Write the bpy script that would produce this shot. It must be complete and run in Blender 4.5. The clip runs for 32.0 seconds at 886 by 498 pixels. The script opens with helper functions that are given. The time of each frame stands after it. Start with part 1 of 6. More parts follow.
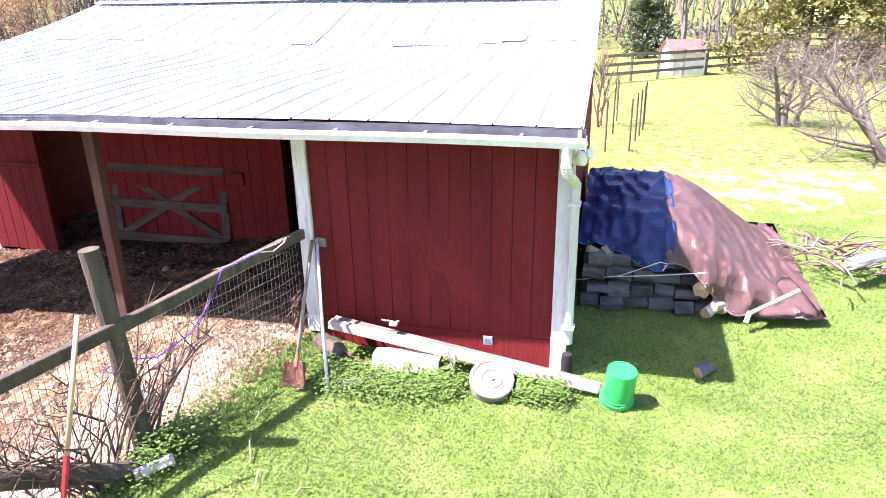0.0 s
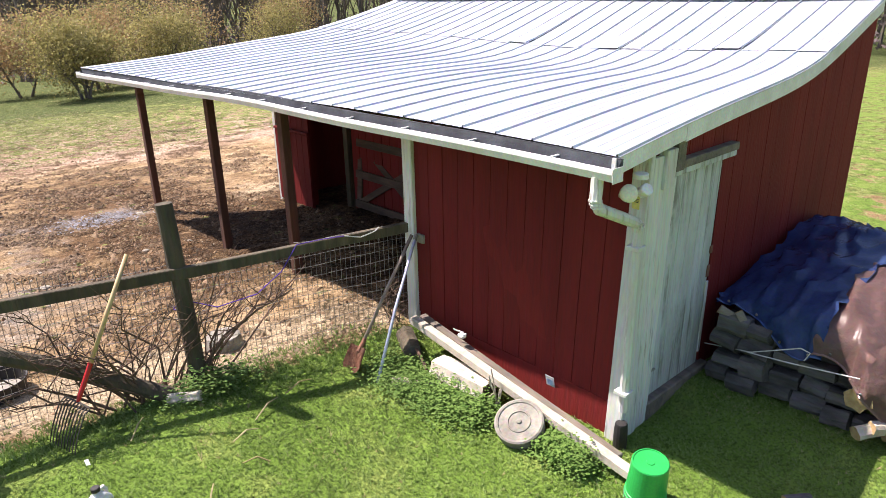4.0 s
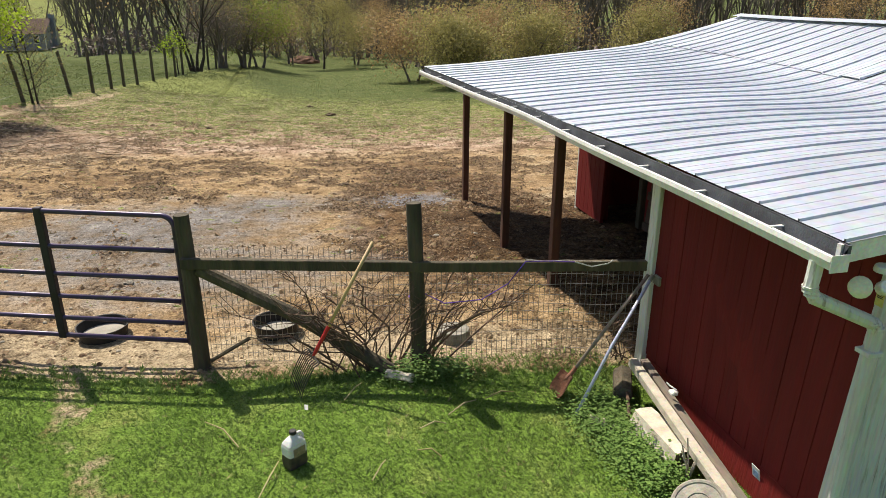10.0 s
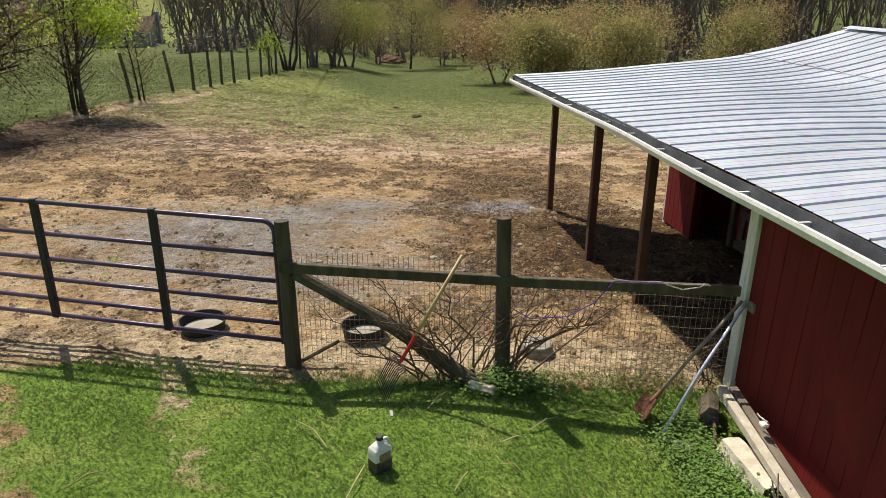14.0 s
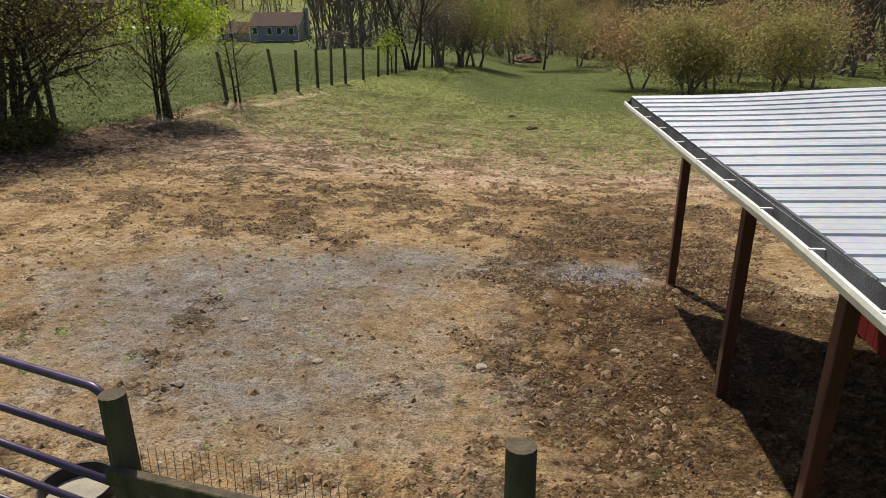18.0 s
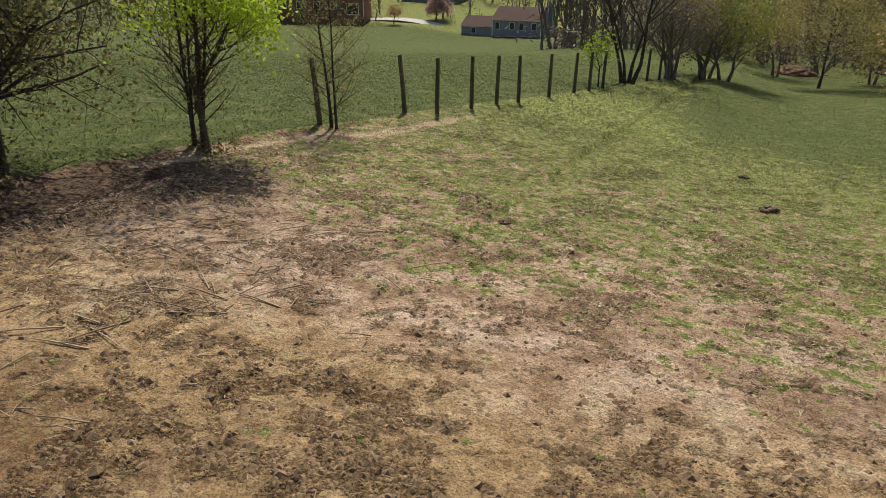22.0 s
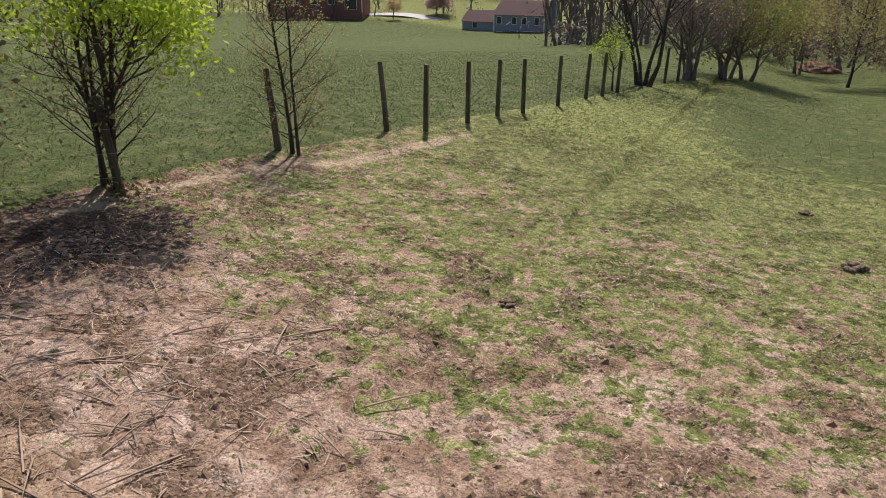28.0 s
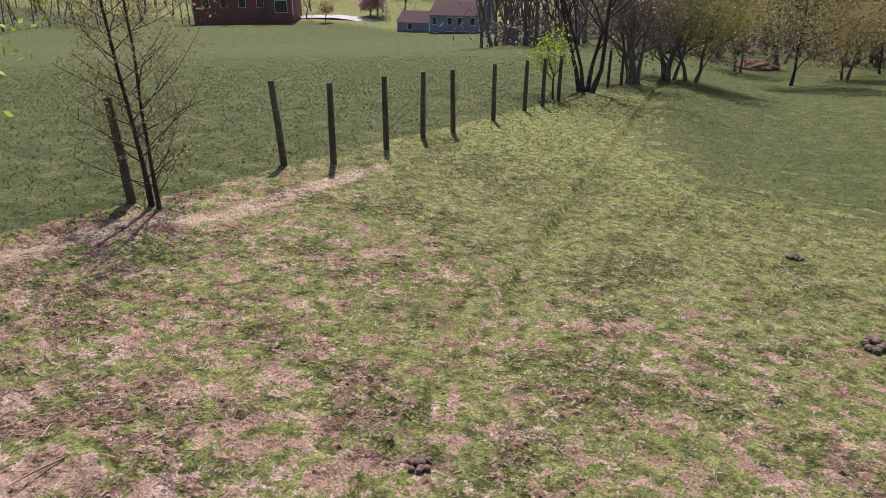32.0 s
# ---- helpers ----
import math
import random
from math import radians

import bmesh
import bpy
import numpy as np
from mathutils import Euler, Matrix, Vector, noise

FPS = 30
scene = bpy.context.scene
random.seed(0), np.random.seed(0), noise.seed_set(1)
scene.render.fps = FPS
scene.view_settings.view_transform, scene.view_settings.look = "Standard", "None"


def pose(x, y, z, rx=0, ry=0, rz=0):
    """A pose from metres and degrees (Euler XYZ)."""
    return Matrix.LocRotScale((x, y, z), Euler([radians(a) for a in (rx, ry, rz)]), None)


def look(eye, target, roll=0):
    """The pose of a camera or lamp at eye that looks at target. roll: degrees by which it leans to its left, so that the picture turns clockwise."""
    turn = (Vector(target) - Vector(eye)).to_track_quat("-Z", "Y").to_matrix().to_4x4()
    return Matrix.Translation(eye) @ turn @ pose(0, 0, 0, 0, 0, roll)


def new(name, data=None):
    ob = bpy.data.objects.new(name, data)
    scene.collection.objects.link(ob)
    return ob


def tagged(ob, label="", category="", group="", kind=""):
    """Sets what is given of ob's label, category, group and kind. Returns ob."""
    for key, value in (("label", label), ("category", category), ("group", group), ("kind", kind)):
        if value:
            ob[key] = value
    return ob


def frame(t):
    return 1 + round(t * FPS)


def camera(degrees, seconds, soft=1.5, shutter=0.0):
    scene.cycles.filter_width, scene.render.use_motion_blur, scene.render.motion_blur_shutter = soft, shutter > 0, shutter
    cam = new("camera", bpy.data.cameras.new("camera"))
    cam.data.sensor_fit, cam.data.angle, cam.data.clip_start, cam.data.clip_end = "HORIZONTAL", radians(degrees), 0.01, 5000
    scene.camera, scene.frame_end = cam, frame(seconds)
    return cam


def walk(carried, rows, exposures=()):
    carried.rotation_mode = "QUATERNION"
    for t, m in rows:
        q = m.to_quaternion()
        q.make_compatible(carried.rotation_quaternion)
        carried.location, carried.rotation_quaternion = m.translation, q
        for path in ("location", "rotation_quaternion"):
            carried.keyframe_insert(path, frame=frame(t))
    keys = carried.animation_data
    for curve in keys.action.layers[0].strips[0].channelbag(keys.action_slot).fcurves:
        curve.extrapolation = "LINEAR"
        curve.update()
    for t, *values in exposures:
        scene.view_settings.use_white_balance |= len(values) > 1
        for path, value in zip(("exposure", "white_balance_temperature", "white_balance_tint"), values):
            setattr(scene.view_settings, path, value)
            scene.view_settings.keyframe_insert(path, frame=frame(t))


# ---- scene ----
cam = camera(65.1, 32.0, soft=0.5)
PATH = [
    (0, (-5.952, -0.486, 3.341), (-4.149, -0.005, 2.621), -1.2),
    (0.5, (-5.894, -0.552, 3.326), (-4.167, 0.158, 2.611), -0.6),
    (1, (-5.835, -0.628, 3.336), (-4.181, 0.239, 2.621), -0.2),
    (1.5, (-5.769, -0.754, 3.366), (-4.178, 0.221, 2.645), 0.3),
    (2, (-5.595, -1.014, 3.325), (-4.047, 0.033, 2.611), 0.6),
    (2.5, (-5.349, -1.348, 3.359), (-3.831, -0.261, 2.641), -0.0),
    (4.5, (-3.88, -2.987, 3.27), (-2.777, -1.473, 2.572), -1.2),
    (5, (-3.619, -3.22, 3.269), (-2.695, -1.588, 2.574), -0.9),
    (5.5, (-3.493, -3.266, 3.262), (-2.719, -1.557, 2.569), -0.5),
    (6, (-3.393, -3.265, 3.263), (-2.68, -1.53, 2.569), -0.4),
    (6.5, (-3.353, -3.251, 3.272), (-2.724, -1.482, 2.582), -0.2),
    (7, (-3.356, -3.202, 3.277), (-2.801, -1.409, 2.587), 0.0),
    (7.5, (-3.377, -3.126, 3.281), (-2.854, -1.323, 2.591), 0.1),
    (8, (-3.375, -3.094, 3.317), (-2.865, -1.288, 2.624), 0.1),
    (8.5, (-3.341, -3.104, 3.356), (-2.851, -1.293, 2.663), 0.1),
    (9, (-3.315, -3.112, 3.383), (-2.852, -1.294, 2.689), 0.1),
    (9.5, (-3.336, -3.101, 3.434), (-2.889, -1.28, 2.739), 0.1),
    (10, (-3.369, -3.07, 3.504), (-2.94, -1.245, 2.807), 0.1),
    (10.5, (-3.401, -3.074, 3.573), (-2.987, -1.246, 2.874), 0.2),
    (11, (-3.409, -3.063, 3.6), (-3.019, -1.23, 2.901), 0.2),
    (11.5, (-3.429, -3.051, 3.605), (-3.073, -1.212, 2.905), 0.1),
    (12, (-3.454, -3.063, 3.599), (-3.137, -1.216, 2.901), 0.2),
    (12.5, (-3.44, -3.101, 3.632), (-3.151, -1.25, 2.934), 0.3),
    (13, (-3.431, -3.114, 3.653), (-3.17, -1.258, 2.954), 0.3),
    (13.5, (-3.464, -3.102, 3.66), (-3.228, -1.243, 2.962), 0.3),
    (15.5, (-3.519, -2.799, 3.668), (-3.348, -0.934, 2.966), 0.2),
    (16, (-3.43, -2.396, 3.682), (-3.261, -0.532, 2.977), 0.1),
    (16.5, (-3.237, -1.788, 3.687), (-3.072, 0.075, 2.98), 0.1),
    (17, (-2.95, -1.101, 3.687), (-2.88, 0.769, 2.981), 0.2),
    (17.5, (-2.636, -0.327, 3.638), (-2.726, 1.542, 2.932), 0.2),
    (18, (-2.334, 0.465, 3.561), (-2.497, 2.329, 2.853), 0.1),
    (18.5, (-2.09, 1.273, 3.468), (-2.312, 3.13, 2.761), 0.0),
    (19, (-1.856, 2.262, 3.385), (-2.162, 4.108, 2.677), 0.1),
    (19.5, (-1.698, 3.381, 3.326), (-2.092, 5.208, 2.616), 0.2),
    (20, (-1.596, 4.646, 3.228), (-2.058, 6.456, 2.515), 0.3),
    (20.5, (-1.616, 5.954, 3.206), (-2.106, 7.756, 2.49), 0.2),
    (21, (-1.683, 7.378, 3.207), (-2.205, 9.169, 2.488), 0.2),
    (21.5, (-1.667, 8.746, 3.233), (-2.355, 10.479, 2.512), 0.4),
    (22, (-1.639, 9.928, 3.29), (-2.429, 11.617, 2.568), 0.5),
    (22.5, (-1.678, 10.623, 3.28), (-2.494, 12.299, 2.557), 0.5),
    (23, (-1.708, 10.883, 3.189), (-2.543, 12.551, 2.467), 0.5),
    (23.5, (-1.781, 11.041, 3.123), (-2.65, 12.689, 2.395), 0.5),
    (24, (-1.938, 11.27, 3.104), (-2.817, 12.912, 2.375), 0.5),
    (24.5, (-2.121, 11.574, 3.101), (-2.997, 13.216, 2.369), 0.4),
    (25, (-2.373, 12.003, 3.109), (-3.246, 13.647, 2.377), 0.5),
    (25.5, (-2.555, 12.378, 3.115), (-3.413, 14.029, 2.382), 0.4),
    (27.5, (-2.884, 13.244, 3.208), (-3.691, 14.92, 2.473), 0.2),
    (28, (-2.945, 13.451, 3.203), (-3.741, 15.132, 2.467), 0.1),
    (28.5, (-3.058, 13.755, 3.175), (-3.791, 15.465, 2.441), -0.2),
    (29, (-3.211, 14.115, 3.172), (-3.89, 15.848, 2.439), -0.3),
    (29.5, (-3.389, 14.626, 3.156), (-4.063, 16.361, 2.423), -0.3),
    (30, (-3.532, 15.162, 3.172), (-4.204, 16.896, 2.438), -0.4),
    (30.5, (-3.645, 15.728, 3.177), (-4.301, 17.468, 2.442), -0.5),
    (31, (-3.753, 16.246, 3.167), (-4.402, 17.988, 2.431), -0.6),
    (31.5, (-3.767, 16.556, 3.146), (-4.418, 18.298, 2.409), -0.7),
    (32, (-3.742, 16.694, 3.141), (-4.398, 18.435, 2.405), -0.6),
]
LIGHT = ((0, 2.3, 5950), (0.5, 2.15, 6050), (1, 1.98, 6150), (2, 1.7, 6300), (2.5, 1.55, 6350), (4.5, 1.08, 6600), (6, 0.92, 6700), (9, 0.62, 6900), (13, 0.42, 7000), (16, 0.28, 7100), (19, 0.1, 7200), (21, 0.10, 7100), (25, 0.17, 6750), (32, 0.38, 6150))
walk(cam, [(t, look(eye, target, roll)) for t, eye, target, roll in PATH], [(t, e, k, 10 + max(0.0, 29 - 4.1 * t) + min(22.0, max(0.0, 4.2 * (t - 24.5)))) for t, e, k in LIGHT])

# ---- world, sun ----
world = bpy.data.worlds.new("world")
scene.world = world
world.use_nodes = True
wt = world.node_tree
sky = wt.nodes.new("ShaderNodeTexSky")
sky.sky_type = "NISHITA"
sky.sun_disc = False
SUN = Vector((-0.232, 0.503, 0.83)).normalized()
sky.sun_elevation = math.asin(SUN.z)
sky.sun_rotation = math.atan2(SUN.x, SUN.y)
sky.air_density, sky.dust_density, sky.ozone_density = 1.0, 1.5, 1.0
wt.links.new(sky.outputs[0], wt.nodes["Background"].inputs[0])
wt.nodes["Background"].inputs[1].default_value = 0.088
sun_data = bpy.data.lights.new("sun", "SUN")
sun_data.energy, sun_data.angle, sun_data.color = 4.6, radians(0.6), (1.0, 0.95, 0.86)
sun = new("sun", sun_data)
sun.matrix_world = look(SUN * 60, (0, 0, 0))


# ---- material helpers ----
def mat(name, color, color2=None, scale=8.0, rough=0.8, metal=0.0, bump=0.2, bscale=60.0, stretch=(1, 1, 1), jitter=0.0, coords="Object", spec=0.5):
    """Two-scale mottled surface with fine relief."""
    m = bpy.data.materials.new(name)
    m.use_nodes = True
    nt = m.node_tree
    b = nt.nodes["Principled BSDF"]
    b.inputs["Roughness"].default_value = rough
    b.inputs["Metallic"].default_value = metal
    b.inputs["Specular IOR Level"].default_value = spec
    tc = nt.nodes.new("ShaderNodeTexCoord")
    mp = nt.nodes.new("ShaderNodeMapping")
    mp.inputs["Scale"].default_value = stretch
    nt.links.new(tc.outputs[coords], mp.inputs[0])
    n1 = nt.nodes.new("ShaderNodeTexNoise")
    n1.inputs["Scale"].default_value, n1.inputs["Detail"].default_value = scale, 6
    nt.links.new(mp.outputs[0], n1.inputs["Vector"])
    n2 = nt.nodes.new("ShaderNodeTexNoise")
    n2.inputs["Scale"].default_value, n2.inputs["Detail"].default_value = bscale, 5
    nt.links.new(mp.outputs[0], n2.inputs["Vector"])
    c2 = color2 or tuple(0.7 * c for c in color)
    ramp = nt.nodes.new("ShaderNodeValToRGB")
    ramp.color_ramp.elements[0].position, ramp.color_ramp.elements[1].position = 0.35, 0.65
    ramp.color_ramp.elements[0].color, ramp.color_ramp.elements[1].color = (*c2, 1), (*color, 1)
    nt.links.new(n1.outputs["Fac"], ramp.inputs[0])
    mul = nt.nodes.new("ShaderNodeMix")
    mul.data_type, mul.blend_type = "RGBA", "MULTIPLY"
    mul.inputs[0].default_value = 0.45
    nt.links.new(ramp.outputs[0], mul.inputs[6])
    nt.links.new(n2.outputs["Color"], mul.inputs[7])
    last = mul.outputs[2]
    hsv = nt.nodes.new("ShaderNodeHueSaturation")
    hsv.inputs["Value"].default_value = 1.25
    nt.links.new(last, hsv.inputs["Color"])
    if jitter:
        oi = nt.nodes.new("ShaderNodeObjectInfo")
        mr = nt.nodes.new("ShaderNodeMapRange")
        mr.inputs[3].default_value, mr.inputs[4].default_value = 1.25 * (1 - jitter), 1.25 * (1 + jitter)
        nt.links.new(oi.outputs["Random"], mr.inputs[0])
        nt.links.new(mr.outputs[0], hsv.inputs["Value"])
    nt.links.new(hsv.outputs[0], b.inputs["Base Color"])
    if bump:
        bp = nt.nodes.new("ShaderNodeBump")
        bp.inputs["Strength"].default_value, bp.inputs["Distance"].default_value = bump, 0.02
        nt.links.new(n2.outputs["Fac"], bp.inputs["Height"])
        nt.links.new(bp.outputs[0], b.inputs["Normal"])
    return m


# ---- mesh helpers ----
def part(name, bm, material, parent=None, label="", smooth=False):
    """Links a bmesh as one mesh object, under a thing or a part."""
    me = bpy.data.meshes.new(name)
    bm.to_mesh(me)
    bm.free()
    for m in material if isinstance(material, (list, tuple)) else [material]:
        me.materials.append(m)
    if smooth:
        me.shade_smooth()
    ob = new(name, me)
    ob.parent = parent
    if label:
        tagged(ob, label)
    return ob


def thing(name, label, category, m=None, group="", kind=""):
    ob = new(name)
    if m is not None:
        ob.matrix_world = m
    return tagged(ob, label, category, group, kind)


def add_box(bm, lo, hi, bevel=0.0, m=None):
    """A box from corner lo to corner hi, bevelled, in bm."""
    lo, hi = Vector(lo), Vector(hi)
    r = bmesh.ops.create_cube(bm, size=1.0)
    vs = r["verts"]
    bmesh.ops.scale(bm, vec=hi - lo, verts=vs)
    bmesh.ops.translate(bm, vec=(lo + hi) / 2, verts=vs)
    if bevel:
        es = list({e for v in vs for e in v.link_edges})
        g = bmesh.ops.bevel(bm, geom=es, offset=bevel, segments=1, affect="EDGES", profile=0.5)
        vs = list(set(g["verts"]) | {v for v in vs if v.is_valid})
    if m is not None:
        bmesh.ops.transform(bm, matrix=m, verts=vs)
    return vs


def box(lo, hi, bevel=0.0, m=None):
    bm = bmesh.new()
    add_box(bm, lo, hi, bevel, m)
    return bm


def add_tube(bm, pts, radii, seg=8, cap=True):
    """A round tapered tube along pts."""
    pts = [Vector(p) for p in pts]
    if not isinstance(radii, (list, tuple)):
        radii = [radii] * len(pts)
    rings = []
    side = None
    for i, p in enumerate(pts):
        d = (pts[min(i + 1, len(pts) - 1)] - pts[max(i - 1, 0)]).normalized()
        if side is None:
            side = d.orthogonal().normalized()
        side = (side - d * side.dot(d)).normalized()
        up = d.cross(side)
        rings.append([bm.verts.new(p + radii[i] * (math.cos(a) * side + math.sin(a) * up)) for a in [2 * math.pi * k / seg for k in range(seg)]])
    for a, b in zip(rings, rings[1:]):
        for k in range(seg):
            bm.faces.new((a[k], a[(k + 1) % seg], b[(k + 1) % seg], b[k]))
    if cap:
        bm.faces.new(rings[0][::-1])
        bm.faces.new(rings[-1])
    return rings


def tube(pts, radii, seg=8):
    bm = bmesh.new()
    add_tube(bm, pts, radii, seg)
    return bm


def add_lathe(bm, profile, seg=32, m=None):
    """Turns (radius, z) pairs round z."""
    rings = []
    for r, z in profile:
        rings.append([bm.verts.new((r * math.cos(2 * math.pi * k / seg), r * math.sin(2 * math.pi * k / seg), z)) for k in range(seg)])
    for a, b in zip(rings, rings[1:]):
        for k in range(seg):
            bm.faces.new((a[k], a[(k + 1) % seg], b[(k + 1) % seg], b[k]))
    bm.faces.new(rings[0][::-1])
    bm.faces.new(rings[-1])
    if m is not None:
        bmesh.ops.transform(bm, matrix=m, verts=[v for r in rings for v in r])


def lathe(profile, seg=32, m=None):
    bm = bmesh.new()
    add_lathe(bm, profile, seg, m)
    return bm


def smoothstep(a, b, x):
    t = min(1.0, max(0.0, (x - a) / (b - a)))
    return t * t * (3 - 2 * t)


# ---- the lie of the land ----
def land(x, y):
    """Height of the ground: a level yard, a pasture that falls away to the woods, a field beyond the fence."""
    yy = max(y - 2.0, 0.0)
    yy = yy * smoothstep(0.0, 4.0, yy)
    side = max(-8.0, x + 6.0) if x < -6 else max(1.0, -math.log(math.exp(-1.2 * min(x + 6.0, 40.0)) + math.exp(-1.2 * (4.75 - 0.12 * (x + 1.0)))) / 1.2) if x < 25 else 1.0
    z = -0.0397 * yy - 0.00368 * side * yy + 0.000037 * yy * yy
    z -= 0.045 * max(yy - 28.0, 0.0) * (1 - smoothstep(-16, -4, x)) * (1 - smoothstep(140, 200, yy))
    z -= 0.03 * max(-x - 20.0, 0.0) * (1 - smoothstep(80, 200, -x))
    z -= 0.045 * max(x - 3.5, 0.0) * (1 - smoothstep(3, 25, y))
    z -= 1.4 * smoothstep(55, 125, y) * (1 - smoothstep(-30, -16, x))
    z = max(z, -11.5)
    z += 2.8 * smoothstep(-62, -88, x) * smoothstep(95, 150, y)
    far = math.hypot(x + 5, y)
    z += 0.16 * max(far - 105.0, 0.0) * smoothstep(-48, -20, x) + 0.16 * max(far - 230.0, 0.0) * (1 - smoothstep(-48, -20, x))
    # the lawn dips towards the barn
    if -3.5 < x < 5 and -6 < y < 3:
        z -= 0.19 * smoothstep(-3.0, -1.3, x) * (1 - smoothstep(1.9, 2.9, y)) * (1 - 0.55 * smoothstep(0.4, 1.1, x)) * (1 - smoothstep(2.5, 5.0, x)) * smoothstep(-6, -3, y)
    # the small bank along the pasture fence and the hoof-worn unevenness of the paddock
    if 12 < y < 28 and x < -8:
        z += 0.13 * (1 - smoothstep(-0.02, 0.22, x - fence_x(y))) * smoothstep(12, 16, y) * (1 - smoothstep(23.5, 27, y)) * smoothstep(-30, -17, x)
    z += 0.025 * noise.noise((x * 0.9, y * 0.9, 0.0)) * smoothstep(2.5, 4.0, y) * (1 - smoothstep(40, 60, y))
    return z


def at_ground(x, y, up=0.0):
    return Vector((x, y, land(x, y) + up))


def fence_x(y):
    """The line of the pasture fence."""
    return -13.3 + 0.19 * (y - 19.5) if y > 19.5 else -13.3 - 0.25 * (19.5 - y)


# ---- materials ----
M_RED = mat("barn_red_paint", (0.165, 0.0155, 0.0145), (0.13, 0.012, 0.0115), 3.0, 0.7, bump=0.2, bscale=40, stretch=(1, 1, 0.12), jitter=0.04, spec=0.2)
M_REDOLD = mat("dull_barn_red_paint", (0.19, 0.019, 0.0165), (0.155, 0.0155, 0.0135), 3.0, 0.75, bump=0.3, bscale=40, stretch=(1, 1, 0.12), jitter=0.04, spec=0.2)


def stained(m, stain, wide, long, lo, hi, zone_scale=1.4, amount=0.85):
    """Runs of mildew and bare wood down a painted surface."""
    nt = m.node_tree
    b = nt.nodes["Principled BSDF"]
    src = b.inputs["Base Color"].links[0].from_socket
    tc = nt.nodes.new("ShaderNodeTexCoord")
    vals = []
    for sc, st, a, z in ((1.0, (wide, wide, long), lo, hi), (zone_scale, (1, 1, 0.8), 0.42, 0.56)):
        mp = nt.nodes.new("ShaderNodeMapping")
        mp.inputs["Scale"].default_value = st
        nt.links.new(tc.outputs["Object"], mp.inputs[0])
        n = nt.nodes.new("ShaderNodeTexNoise")
        n.inputs["Scale"].default_value, n.inputs["Detail"].default_value, n.inputs["Roughness"].default_value = sc, 8, 0.65
        nt.links.new(mp.outputs[0], n.inputs["Vector"])
        r = nt.nodes.new("ShaderNodeMapRange")
        r.inputs[1].default_value, r.inputs[2].default_value = a, z
        nt.links.new(n.outputs["Fac"], r.inputs[0])
        vals.append(r.outputs[0])
    mu = nt.nodes.new("ShaderNodeMath")
    mu.operation = "MULTIPLY"
    nt.links.new(vals[0], mu.inputs[0])
    nt.links.new(vals[1], mu.inputs[1])
    m2 = nt.nodes.new("ShaderNodeMath")
    m2.operation = "MULTIPLY"
    m2.inputs[1].default_value = amount
    nt.links.new(mu.outputs[0], m2.inputs[0])
    mx = nt.nodes.new("ShaderNodeMix")
    mx.data_type = "RGBA"
    nt.links.new(m2.outputs[0], mx.inputs[0])
    nt.links.new(src, mx.inputs[6])
    mx.inputs[7].default_value = (*stain, 1)
    nt.links.new(mx.outputs[2], b.inputs["Base Color"])
    return m


M_WHITE = stained(mat("weathered_white_paint", (0.70, 0.71, 0.68), (0.58, 0.58, 0.53), 4.0, 0.55, bump=0.2, bscale=50, stretch=(1, 1, 0.15), jitter=0.05), (0.20, 0.15, 0.09), 20, 1.6, 0.53, 0.64, 1.3, 0.75)
M_DOOR = stained(mat("mildewed_white_paint", (0.56, 0.59, 0.58), (0.44, 0.46, 0.43), 3.0, 0.7, bump=0.25, bscale=30, stretch=(2, 1, 0.35), jitter=0.08), (0.12, 0.11, 0.075), 14, 1.0, 0.47, 0.63, 1.7, 0.75)
M_TRIM = mat("white_trim_paint", (0.82, 0.82, 0.8), (0.7, 0.7, 0.66), 6.0, 0.45, bump=0.08, bscale=50)
M_ROOF = mat("roof_steel", (0.58, 0.61, 0.67), (0.48, 0.51, 0.57), 1.1, 0.42, metal=0.35, bump=0.06, bscale=14, jitter=0.04)
M_GUTTER_IN = mat("grey_gutter_metal", (0.16, 0.17, 0.19), (0.09, 0.09, 0.10), 4.0, 0.6, metal=0.3, bump=0.2)
M_FASCIA = mat("grey_fascia_timber", (0.12, 0.125, 0.14), (0.06, 0.06, 0.07), 5.0, 0.8, bump=0.4, stretch=(1, 0.2, 1))
M_DARKWOOD = mat("grey_brown_timber", (0.12, 0.095, 0.06), (0.06, 0.05, 0.032), 9, 0.9, bump=0.6, bscale=45, stretch=(1, 1, 0.2), jitter=0.15)
M_GREYWOOD = mat("grey_weathered_timber", (0.24, 0.20, 0.155), (0.12, 0.10, 0.08), 7, 0.9, bump=0.6, bscale=40, stretch=(1, 0.25, 1), jitter=0.12)
M_OLDGATE = mat("brown_old_gate_timber", (0.12, 0.075, 0.052), (0.065, 0.042, 0.03), 7, 0.9, bump=0.5, bscale=40, stretch=(1, 0.25, 1), jitter=0.12)
M_BROWNPOST = mat("brown_stained_timber", (0.12, 0.05, 0.03), (0.07, 0.032, 0.02), 8, 0.8, bump=0.5, bscale=50, stretch=(1, 1, 0.2), jitter=0.1)
M_PALEWOOD = mat("bleached_timber", (0.62, 0.56, 0.46), (0.42, 0.37, 0.29), 6, 0.85, bump=0.4, bscale=40, jitter=0.1)
M_BOXWOOD = mat("raw_end_grain", (0.5, 0.36, 0.17), (0.32, 0.21, 0.1), 14, 0.85, bump=0.4, bscale=60)
M_GATE = mat("dark_purple_gate_steel", (0.075, 0.05, 0.115), (0.05, 0.035, 0.07), 9, 0.38, metal=0.2, bump=0.05, bscale=30)
